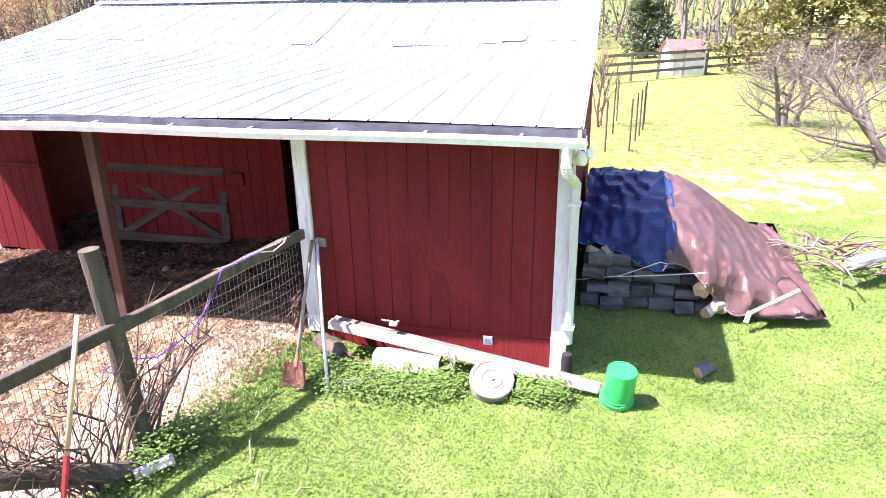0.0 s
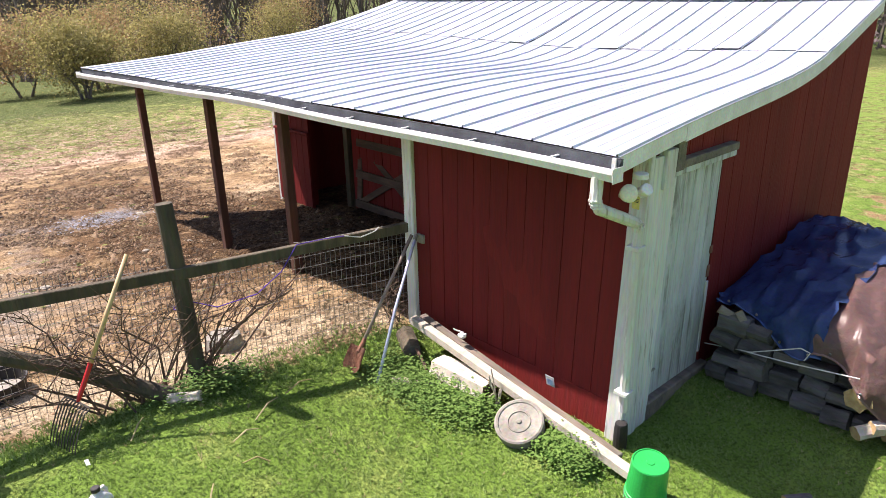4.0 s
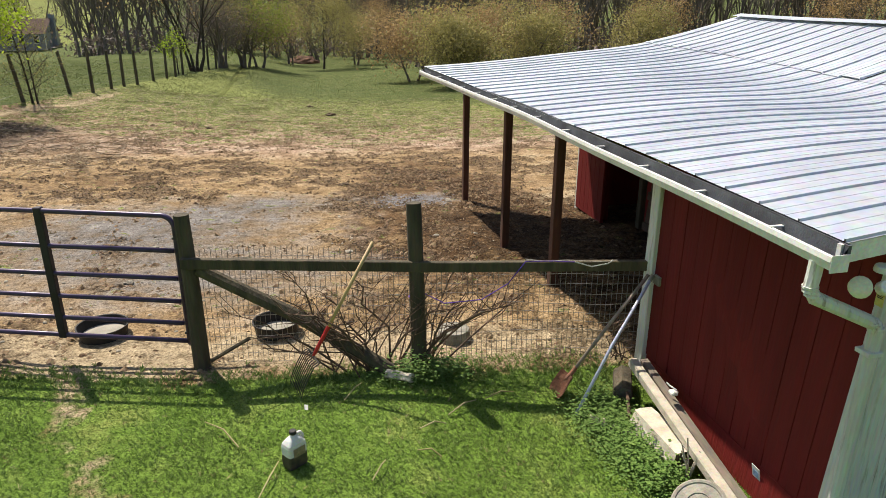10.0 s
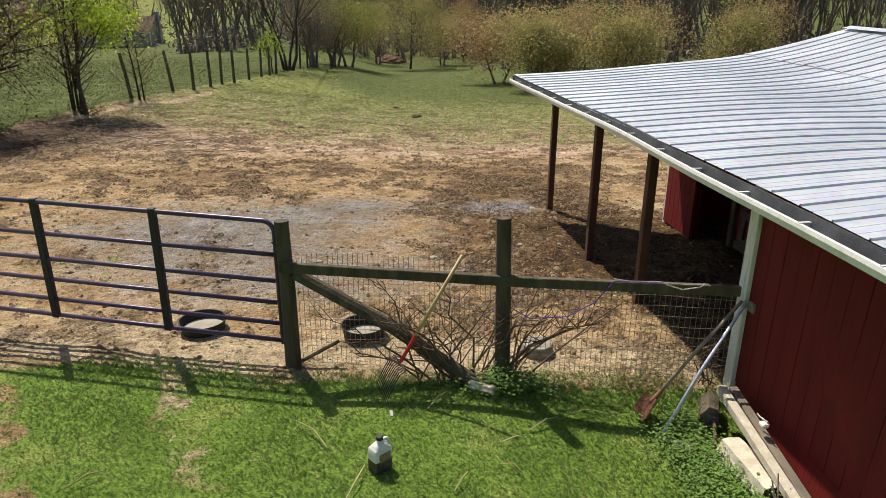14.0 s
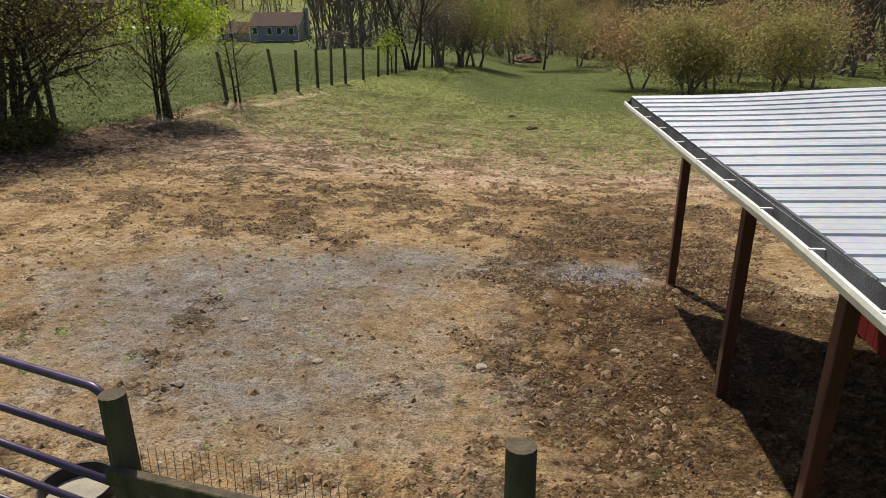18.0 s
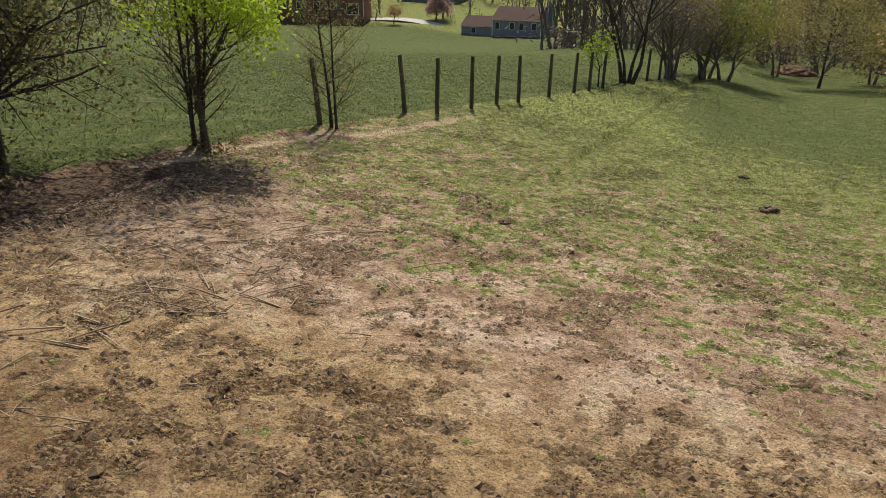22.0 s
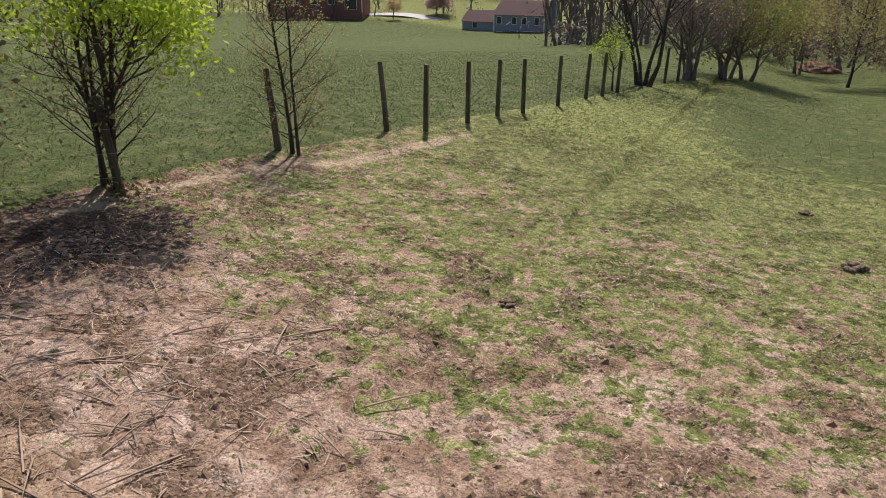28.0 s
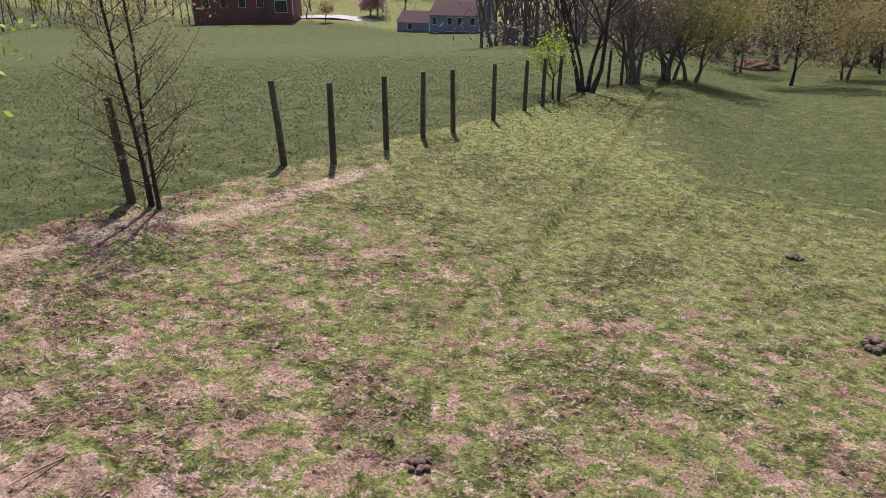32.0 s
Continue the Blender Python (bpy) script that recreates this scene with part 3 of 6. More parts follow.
def make_ground():
    xs = sorted(set([-600, -450, -330, -250, -190, -150, -120, -95, -78] + [-66 + 3 * i for i in range(14)] + [-25 + 0.4 * i for i in range(31)] + [-12.6 + 0.075 * i for i in range(230)] + [4.75 + 0.45 * i for i in range(25)] + [16 + 2 * i for i in range(22)] + [62, 70, 85, 100, 120, 150, 190, 250, 350, 600]))
    ys = sorted(set([-400, -250, -150, -90, -60, -40, -30, -22, -16, -12, -10] + [-8 + 0.4 * i for i in range(28)] + [3.2 + 0.075 * i for i in range(330)] + [28 + 0.4 * i for i in range(20)] + [36 + 1.5 * i for i in range(30)] + [82, 88, 95, 102, 110, 120, 130, 140, 152, 165, 180, 200, 230, 270, 330, 420, 600]))
    n = len(xs)
    w = np.array([zones(x, y) for y in ys for x in xs], dtype=np.float32)
    trod = np.zeros(len(w), dtype=np.float32)
    hs = []
    for k, (y, x) in enumerate((y, x) for y in ys for x in xs):
        z = land(x, y)
        if 2.6 < y < 34 and -13 < x < 8:
            c = churn(x, y, w[k, 3], w[k, 4])
            bare = max(0.0, 1 - w[k, 0]) * max(0.0, 1 - w[k, 1])
            trod[k] = c * bare
            z += bare * (1 - smoothstep(27, 34, y)) * smoothstep(2.6, 4.2, y) * (0.010 * c + (0.45 + 0.9 * c) * (0.024 * noise.noise((x * 4.1, y * 4.1, 3.0)) + 0.022 * noise.noise((x * 7.5, y * 7.5, 6.0))))
        hs.append(z)
    verts = [(x, y, z) for (y, x), z in zip(((y, x) for y in ys for x in xs), hs)]
    faces = [(j * n + i, j * n + i + 1, (j + 1) * n + i + 1, (j + 1) * n + i) for j in range(len(ys) - 1) for i in range(n - 1)]
    me = bpy.data.meshes.new("ground")
    me.from_pydata(verts, [], faces)
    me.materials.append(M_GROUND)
    me.shade_smooth()
    for k, name in enumerate(("lawn", "field", "thin", "muck_shade", "gravel", "litter", "pale", "pink")):
        at = me.attributes.new(name, "FLOAT", "POINT")
        at.data.foreach_set("value", w[:, k].copy())
    at = me.attributes.new("churn", "FLOAT", "POINT")
    at.data.foreach_set("value", trod)
    full = np.concatenate([w, trod[:, None], np.array(hs)[:, None]], 1).reshape(len(ys), n, -1)
    return tagged(new("ground", me), "lawn, trodden paddock dirt and thin spring pasture", "ground", kind="structure"), (np.array(xs, float), np.array(ys, float), full)


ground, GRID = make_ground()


def looked_up(x, y):
    """Zone weights, churn and height of the ground at many places: columns 0 to 7, 8 and 9."""
    gx, gy, full = GRID
    i = np.clip(np.searchsorted(gx, x) - 1, 0, len(gx) - 2)
    j = np.clip(np.searchsorted(gy, y) - 1, 0, len(gy) - 2)
    u = ((x - gx[i]) / (gx[i + 1] - gx[i]))[:, None]
    v = ((y - gy[j]) / (gy[j + 1] - gy[j]))[:, None]
    return full[j, i] * (1 - u) * (1 - v) + full[j, i + 1] * u * (1 - v) + full[j + 1, i] * (1 - u) * v + full[j + 1, i + 1] * u * v

# ---- barn ----
def eave_x(y):
    return -0.478 - 0.0115 * (y + 0.2)


def near_y(x):
    return -0.18 + 0.026 * (x + 0.5)


def far_y(x):
    return 10.42 - 0.53 * (x + 0.7) if x < 2.0 else 8.99 - 0.276 * (x - 2.0)


def roof_z(x, y):
    """The lower sheets lie flatter than the upper ones, and the old rafters sag."""
    z = 2.18 + 0.098 * (x + 0.6) + 0.235 * 0.35 * math.log1p(math.exp((x - 2.9) / 0.35))
    z += 0.065 * (1 - smoothstep(3.0, 7.5, y)) * (1 - smoothstep(0.0, 3.0, x)) - 0.015 * smoothstep(6, 9, y) * (1 - smoothstep(0.0, 2.0, x))
    z -= 0.09 * math.exp(-(((y - 3.3) / 2.5) ** 2) - ((x - 2.9) / 1.2) ** 2)
    z += 0.06 * math.exp(-(((y - 9.0) / 2.5) ** 2) - ((x - 2.1) / 1.2) ** 2)
    return z + 0.012 * math.sin(1.1 * y + 0.7 * x)


barn = thing("barn", "long red board barn with white trim and pale metal roof", "barn")
ROOM_Y = 2.44
LEANING = ("front_wall", "board", "skirt_board", "corner_trim", "door", "plank", "hinge", "latch", "jamb", "sill_board", "door_side", "trim_block", "end_wall_over_door")

# front wall of the closed room: boards over a backing, with a skirt board
part("front_wall", box((0.03, 0.05, -0.35), (0.12, ROOM_Y - 0.02, 2.24)), M_REDOLD, barn)
rnd = random.Random(5)
n = 12
w = (ROOM_Y - 0.06) / n
for i in range(n):
    y0 = 0.05 + i * w
    bot = 0.115 + rnd.uniform(-0.006, 0.006)
    part("board", box((rnd.uniform(-0.002, 0.002), y0 + 0.0025, bot), (0.028, y0 + w - 0.0025, 2.24), 0.002), M_RED, barn)
part("skirt_board", box((0.004, 0.05, -0.3), (0.029, ROOM_Y - 0.02, 0.11), 0.004), M_REDOLD, barn)

# end wall with boards cut to the roof's slope, door opening left clear
def slope_board(x0, x1, y0, y1, z0, top_off):
    bm = bmesh.new()
    vs = []
    for y in (y0, y1):
        for x, z in ((x0, z0), (x1, z0), (x1, roof_z(x1, 0.0) - top_off), (x0, roof_z(x0, 0.0) - top_off)):
            vs.append(bm.verts.new((x, y, z)))
    for f in ((0, 1, 2, 3), (7, 6, 5, 4), (0, 4, 5, 1), (1, 5, 6, 2), (2, 6, 7, 3), (3, 7, 4, 0)):
        bm.faces.new([vs[k] for k in f])
    return bm


for k in range(9):
    part("end_wall", slope_board(1.34 + 0.36 * k, 1.70 + 0.36 * k, 0.03, 0.11, -0.55, 0.09), M_REDOLD, barn)
part("end_wall_over_door", slope_board(0.1, 1.34, 0.03, 0.11, 2.0, 0.08), M_REDOLD, barn)
x0 = 1.345
while x0 < 4.6:
    part("board", slope_board(x0 + 0.002, min(x0 + 0.202, 4.58), rnd.uniform(-0.002, 0.002), 0.028, land(x0, 0) - 0.05, 0.10), M_REDOLD, barn)
    x0 += 0.204
x0 = 0.45
while x0 < 1.3:
    part("board", slope_board(x0 + 0.004, min(x0 + 0.2, 1.34), 0.0, 0.028, 2.03, 0.10), M_REDOLD, barn)
    x0 += 0.204

# white door in the end wall
door = part("door", box((0.47, 0.022, -0.02), (1.29, 0.05, 1.96)), M_DARKWOOD, barn, "mildewed white plank door")
for i in range(5):
    xa = 0.475 + i * 0.163
    part("plank", box((xa + 0.003, -0.006, -0.02), (xa + 0.160, 0.021, 1.955 - 0.004 * (i % 2)), 0.004), M_DOOR, door)
part("hinge", box((1.26, -0.016, 1.06), (1.31, -0.006, 1.13), 0.002), M_RUST, door, "rusty strap hinge")
part("hinge", box((1.255, -0.016, 0.84), (1.30, -0.006, 0.95), 0.002), M_RUST, door, "rusty strap hinge")
part("latch", box((0.455, -0.024, 0.22), (0.53, -0.006, 0.235), 0.002), M_TUB, door)
part("latch", box((0.44, -0.022, 1.48), (0.475, -0.006, 1.56), 0.002), M_RUST, door)
part("lintel", box((0.40, -0.075, 1.965), (1.46, 0.03, 2.03), 0.006), M_GREYWOOD, barn, "grey weathered board above the door")
part("lintel_face", box((0.46, -0.062, 1.915), (1.45, -0.008, 1.963), 0.004), M_DOOR, barn)
part("jamb", box((1.262, -0.022, 0.1), (1.30, -0.0065, 0.80), 0.004), M_WHITE, barn)
part("sill_board", box((0.36, -0.07, -0.22), (1.40, 0.03, -0.025), 0.012), M_GREYWOOD, barn, "thick weathered sill board under the door")

# corner trims
part("corner_trim", box((-0.045, -0.10, -0.3), (0.0, 0.048, 2.2), 0.006), M_WHITE, barn, "white painted corner board")
part("corner_trim", box((0.002, -0.085, -0.3), (0.20, -0.045, 2.12), 0.005), M_WHITE, barn)
part("corner_trim", box((0.206, -0.07, -0.3), (0.385, -0.03, 1.92), 0.005), M_WHITE, barn, "white board beside the door, streaked with brown rot")
part("door_side", box((0.388, 0.0, -0.3), (0.466, 0.03, 1.96), 0.0), M_REDOLD, barn)
part("trim_block", box((0.14, -0.115, 1.87), (0.28, -0.04, 2.16), 0.006), M_WHITE, barn)
part("trim_block", box((0.30, -0.105, 1.97), (0.42, -0.03, 2.2), 0.006), M_GREYWOOD, barn)
part("white_post", box((-0.045, ROOM_Y - 0.015, -0.05), (0.09, ROOM_Y + 0.125, 2.23), 0.008), M_WHITE, barn, "white painted post, dirty at the foot")
part("side_wall", box((0.12, ROOM_Y + 0.01, -0.4), (2.5, ROOM_Y + 0.09, 2.12)), M_REDOLD, barn)

# rake boards under the near roof edge
def rake(xa, xb, name, drop, material, thick=0.03):
    bm = bmesh.new()
    k = 14
    rows = []
    for i in range(k + 1):
        x = xa + (xb - xa) * i / k
        y = near_y(x) + 0.012
        zt = roof_z(x, y) - 0.012
        rows.append([bm.verts.new(p) for p in ((x, y, zt), (x, y + thick, zt), (x, y + thick, zt - drop), (x, y, zt - drop))])
    for a, b in zip(rows, rows[1:]):
        for j in range(4):
            bm.faces.new((a[j], b[j], b[(j + 1) % 4], a[(j + 1) % 4]))
    bm.faces.new(rows[0])
    bm.faces.new(rows[-1][::-1])
    return part(name, bm, material, barn)


rake(-0.5, 0.42, "rake_board", 0.115, M_TRIM)
rake(0.425, 4.6, "rake_board", 0.13, M_TRIM)
bm = bmesh.new()
for x0, x1 in ((-0.45, 0.42), (0.42, 2.0), (2.0, 3.4), (3.4, 4.6)):
    za, zb = roof_z(x0, 0) - 0.12, roof_z(x1, 0) - 0.12
    vs = [bm.verts.new(p) for p in ((x0, near_y(x0) + 0.04, za), (x1, near_y(x1) + 0.04, zb), (x1, 0.03, zb), (x0, 0.03, za))]
    bm.faces.new(vs)
    bm.faces.new([bm.verts.new(v.co + Vector((0, 0, 0.012))) for v in reversed(vs)])
part("soffit", bm, M_TRIM, barn)

# roof: ribbed sheets, the upper ones lapped over the lower
SHEETS = 30


def sheet(k, ua, ub, lift, name):
    """One metal sheet with a rib along each side and a low one in its middle."""
    bm = bmesh.new()
    prof = [(0.0, 0.0), (0.03, 0.0), (0.045, 0.016), (0.07, 0.016), (0.085, 0.0), (0.38, 0.0), (0.39, 0.0025), (0.41, 0.0025), (0.42, 0.0), (0.68, 0.0), (0.69, 0.0025), (0.71, 0.0025), (0.72, 0.0), (1.0, 0.0)]
    va, vb = k / SHEETS, (k + 1) / SHEETS
    rows = []
    m = 12
    for i in range(m + 1):
        u = ua + (ub - ua) * i / m
        row = []
        for s, h in prof:
            v = va + (vb - va) * s + (0.0015 if s == 1.0 else 0)
            x = -0.55 + u * 5.2
            y = near_y(x) + v * (far_y(x) - near_y(x))
            xx = eave_x(y) + u * (4.65 - eave_x(y))
            row.append(bm.verts.new((xx, y, roof_z(xx, y) + h + lift * (1 - i / m if ua > 0 else 1))))
        rows.append(row)
    for a, b in zip(rows, rows[1:]):
        for j in range(len(prof) - 1):
            bm.faces.new((a[j], b[j], b[j + 1], a[j + 1]))
    return part(name, bm, M_ROOF, barn)


rnd = random.Random(9)
for k in range(SHEETS):
    sheet(k, 0.0, 0.715, 0.0, "roof_sheet")
    sheet(k, 0.70 + 0.004 * (k % 2), 1.0, 0.008 + (0.016 if k in (8, 13, 3) else rnd.uniform(0, 0.008)), "roof_sheet")
bm = bmesh.new()
for a in range(24):
    v0, v1 = a / 24, (a + 1) / 24
    ys = [near_y(4.65) + v * (far_y(4.65) - near_y(4.65)) for v in (v0, v1)]
    q = (q[3:] if a else [bm.verts.new((x, ys[0], roof_z(4.65, ys[0]) + dz)) for x, dz in ((4.5, 0.002), (4.66, 0.04), (4.72, -0.04))]) + [bm.verts.new((x, ys[1], roof_z(4.65, ys[1]) + dz)) for x, dz in ((4.5, 0.002), (4.66, 0.04), (4.72, -0.04))]
    bm.faces.new((q[0], q[1], q[4], q[3]))
    bm.faces.new((q[1], q[2], q[5], q[4]))
part("ridge_cap", bm, M_ROOF, barn)

# dark underside: roof deck and rafters
bm = bmesh.new()
g = []
for i in range(9):
    row = []
    for j in range(13):
        u, v = i / 8, j / 12
        x = -0.45 + u * 5.0
        y = near_y(x) + 0.1 + v * (far_y(x) - near_y(x) - 0.2)
        row.append(bm.verts.new((x, y, roof_z(x, y) - 0.03)))
    g.append(row)
for a, b in zip(g, g[1:]):
    for j in range(12):
        bm.faces.new((a[j + 1], b[j + 1], b[j], a[j]))
part("roof_deck", bm, M_DARKWOOD, barn)
for y in (3.0, 3.9, 4.8, 5.7, 6.66, 7.6, 8.5):
    part("rafter", box((-0.4, y - 0.02, 2.06), (2.45, y + 0.02, 2.16)), M_DARKWOOD, barn)

# fascia, gutter and straps
bm = bmesh.new()
bg = bmesh.new()
bi = bmesh.new()
k = 40
lip = lambda y: -0.578 - 0.0098 * (y + 0.2)
lip_z = lambda y: 2.185 - 0.105 * smoothstep(4.0, 10.4, y) + 0.006 * math.sin(1.7 * y)
for bmx, prof in ((bm, [(0.095, 0.058), (0.115, 0.058), (0.115, -0.09), (0.095, -0.09)]),
                  (bg, [(0.0, 0.0), (0.018, 0.004), (0.018, -0.012), (0.008, -0.03), (0.022, -0.075), (0.0935, -0.08), (0.0935, -0.085), (0.014, -0.082), (-0.004, -0.03)]),
                  (bi, [(0.012, -0.028), (0.026, -0.071), (0.092, -0.073), (0.094, 0.05), (0.0945, -0.0745)])):
    rows = []
    for i in range(k + 1):
        y = -0.20 + 10.56 * i / k
        rows.append([bmx.verts.new((lip(y) + px, y, lip_z(y) + pz)) for px, pz in prof])
    for a, b in zip(rows, rows[1:]):
        for j in range(len(prof)):
            bmx.faces.new((a[j], a[(j + 1) % len(prof)], b[(j + 1) % len(prof)], b[j]))
    bmx.faces.new(rows[0][::-1])
    bmx.faces.new(rows[-1])
part("fascia", bm, M_FASCIA, barn, "dark grey weathered fascia board")
gut = part("gutter", bg, M_TRIM, barn, "white metal gutter")
part("gutter_lining", bi, M_GUTTER_IN, gut)
for y in (-0.207, 10.363):
    part("gutter_end_cap", box((lip(y) - 0.004, y - 0.003, lip_z(y) - 0.09), (lip(y) + 0.112, y + 0.003, lip_z(y) + 0.012), 0.002), M_TRIM, gut)
for i in range(13):
    y = 0.30 + 0.79 * i
    part("gutter_strap", box((lip(y) + 0.004, y - 0.011, lip_z(y) + 0.001), (lip(y) + 0.092, y + 0.011, lip_z(y) + 0.009)), M_TRIM, gut)

# downspout round the corner
ds = part("downspout", tube([(-0.535, -0.06, 2.11), (-0.54, -0.063, 2.03), (-0.55, -0.065, 1.95), (-0.52, -0.075, 1.89), (-0.17, -0.115, 1.73), (-0.11, -0.118, 1.70), (-0.085, -0.12, 1.64), (-0.082, -0.118, 1.5), (-0.08, -0.115, 0.14)], 0.042, 10), M_WHITE, barn, "dented white downspout")
for p in ((-0.55, -0.065, 1.955), (-0.545, -0.068, 1.93), (-0.53, -0.072, 1.905), (-0.14, -0.117, 1.715), (-0.11, -0.118, 1.70), (-0.092, -0.119, 1.675)):
    part("elbow_rib", tube([(p[0], p[1], p[2] - 0.006), (p[0], p[1], p[2] + 0.006)], 0.047, 10), M_WHITE, ds)
part("collar", box((-0.145, -0.17, 1.50), (-0.04, -0.06, 1.53), 0.004), M_WHITE, ds)
part("collar", box((-0.145, -0.17, 0.30), (-0.035, -0.055, 0.33), 0.004), M_WHITE, ds)
part("drain_adapter", lathe([(0.055, -0.24), (0.055, -0.06), (0.05, 0.02), (0.046, 0.03)], 14, pose(-0.09, -0.115, 0)), M_BLACK, ds, "black plastic drain adapter")
part("warning_plate", box((-0.0475, -0.09, 1.78), (-0.0452, -0.03, 1.88), 0.001), mat("yellow_plate", (0.72, 0.62, 0.18), (0.6, 0.5, 0.12), 10, 0.5, bump=0.02), barn, "small yellow plate with dark bars")
for z in (1.74, 1.75, 1.76):
    part("printed_bar", box((-0.0492, -0.08, z + 0.09), (-0.0477, -0.04, z + 0.095)), M_BLACK, barn)

# floodlight with two heads
flood = part("floodlight", lathe([(0.05, 0), (0.055, 0.01), (0.055, 0.035), (0.02, 0.04)], 16, pose(-0.16, -0.15, 2.08, 180)), M_TRIM, barn, "white twin floodlight under the eave")
bm = lathe([(0.02, -0.09), (0.028, -0.06), (0.055, -0.01), (0.064, 0.03), (0.060, 0.035), (0.03, 0.045)], 18, pose(-0.31, -0.15, 1.965, 68, 0, -28))
part("lamp_head", bm, mat("cream_lamp_glass", (0.8, 0.76, 0.55), (0.7, 0.66, 0.45), 6, 0.25, bump=0), flood, smooth=True)
part("lamp_head", lathe([(0.03, -0.05), (0.04, -0.04), (0.045, 0.03), (0.04, 0.04)], 14, pose(-0.18, -0.2, 1.97, 60, 0, -20)), M_TRIM, flood)

# run-in: posts, plate beam, back wall with its opening, stall front at the far end
for x, y in ((0.13, 9.88), (-0.09, 6.68), (-0.04, 4.8)):
    part("post", box((x - 0.055, y - 0.055, land(x, y) - 0.3), (x + 0.055, y + 0.055, 2.14), 0.006), M_BROWNPOST, barn, "brown stained eave post")
bm = bmesh.new()
add_box(bm, (-0.16, 2.62, 2.03), (-0.02, 10.2, 2.16), 0.005)
part("plate_beam", bm, M_BROWNPOST, barn)
y0 = 4.12
while y0 < 7.0:
    part("board", box((2.47 + rnd.uniform(0, 0.006), y0, land(2.5, y0) - 0.1), (2.5, y0 + 0.2, 2.33), 0.003), M_REDOLD, barn)
    y0 += 0.206
part("back_wall", box((2.502, 4.12, -0.6), (2.56, 7.02, 2.33)), M_REDOLD, barn)
part("door_post", box((2.42, 3.98, -0.5), (2.56, 4.11, 2.33), 0.006), M_REDOLD, barn)
part("door_post", box((2.40, 7.03, -0.6), (2.56, 7.15, 2.36), 0.006), M_DARKWOOD, barn)
part("aisle_wall", box((4.5, 0.1, -1.0), (4.62, 8.2, 2.88)), M_REDOLD, barn)
part("far_end_wall", box((2.1, 8.66, -1.0), (4.62, 8.74, 2.42)), M_REDOLD, barn)
y0 = 7.62
while y0 < 8.6:
    part("board", box((2.02, y0, land(2, y0) + 0.08), (2.06, min(y0 + 0.178, 8.66), 2.32), 0.003), M_RED, barn)
    y0 += 0.183
part("stall_wall", box((2.062, 7.62, -0.7), (2.12, 8.66, 2.4)), M_REDOLD, barn)
part("stall_corner_trim", box((1.99, 8.66, -0.45), (2.1, 8.75, 2.36), 0.005), M_WHITE, barn)
half = part("stall_door", box((1.975, 7.56, -0.32), (2.015, 8.64, 0.98), 0.004), M_RED, barn, "red plank half door of the stall")
for i in range(6):
    part("plank", box((1.955, 7.565 + 0.179 * i, -0.31), (1.974, 7.565 + 0.179 * i + 0.174, 0.97), 0.003), M_RED, half)
part("ledge", box((1.945, 7.55, 0.98), (2.02, 8.66, 1.02), 0.004), M_RED, half)
part("wall_bracket", box((2.42, 4.62, 0.72), (2.47, 4.80, 0.90), 0.006), M_REDOLD, barn)
part("outlet_box", box((-0.03, 2.30, 0.90), (0.0, 2.40, 0.99), 0.004), M_TUB, barn, "grey metal outlet box")

# the near end of the old frame leans a little
for ob in barn.children_recursive:
    if ob.name.split(".")[0] in LEANING:
        for v in ob.data.vertices:
            c = v.co
            if c.y < ROOM_Y and c.x < 1.6 and c.z < 2.3:
                c.x += (0.058 * c.z - 0.02) * (1 - smoothstep(0.0, ROOM_Y, c.y)) * (1 - smoothstep(0.9, 1.6, c.x))

# ---- wooden gate leaning in the run-in ----
g = thing("wooden_gate", "old brown plank gate with crossed braces leaning on the wall", "gate", pose(2.36, 4.93, land(2.3, 5.9) - 0.02, 0, 5, 0))
W, H = 1.93, 1.2
for z in (0.02, 0.53, H - 0.14):
    part("rail", box((0.0, 0, z), (0.035, W, z + 0.13), 0.006), M_OLDGATE, g)
for y in (0.0, W - 0.12):
    part("stile", box((0.037, y, 0), (0.07, y + 0.12, H), 0.006), M_OLDGATE, g)
for sgn in (1, -1):
    for z0 in (0.08, 0.58):
        bm = bmesh.new()
        add_box(bm, (0.037, -0.5, -0.055), (0.066, 0.5, 0.055), 0.005)
        a = sgn * math.degrees(math.atan2(1.0, W - 0.2))
    bm2 = box((0.038, -1.0, -0.055), (0.066, 1.0, 0.055), 0.005, pose(0, W / 2, H / 2, a, 0, 0))
    bm.free()
    part("brace", bm2, M_OLDGATE, g)

# ---- yard fence ----
fence = thing("yard_fence", "weathered timber yard fence with wire mesh and a brace", "fence")
GP, FP, WP = Vector((-4.31, 3.40, 0)), Vector((-2.19, 3.02, 0)), Vector((-0.02, 2.53, 0))
part("post", tube([(GP.x, GP.y - 0.01, -0.4), (GP.x, GP.y, 0.8), (GP.x - 0.015, GP.y + 0.02, 1.57)], [0.085, 0.078, 0.07], 12), M_DARKWOOD, fence)
part("post", tube([(FP.x, FP.y - 0.08, -0.4), (FP.x - 0.01, FP.y - 0.02, 0.8), (FP.x - 0.02, FP.y + 0.05, 1.645)], [0.08, 0.075, 0.072], 12), M_DARKWOOD, fence)


def plank_between(a, b, width, thick, bevel=0.006, side=Vector((0, 0, 1))):
    a, b = Vector(a), Vector(b)
    d = b - a
    q = d.to_track_quat("X", "Z").to_matrix().to_4x4()
    return box((0, -thick / 2, -width / 2), (d.length, thick / 2, width / 2), bevel, Matrix.Translation(a) @ q)


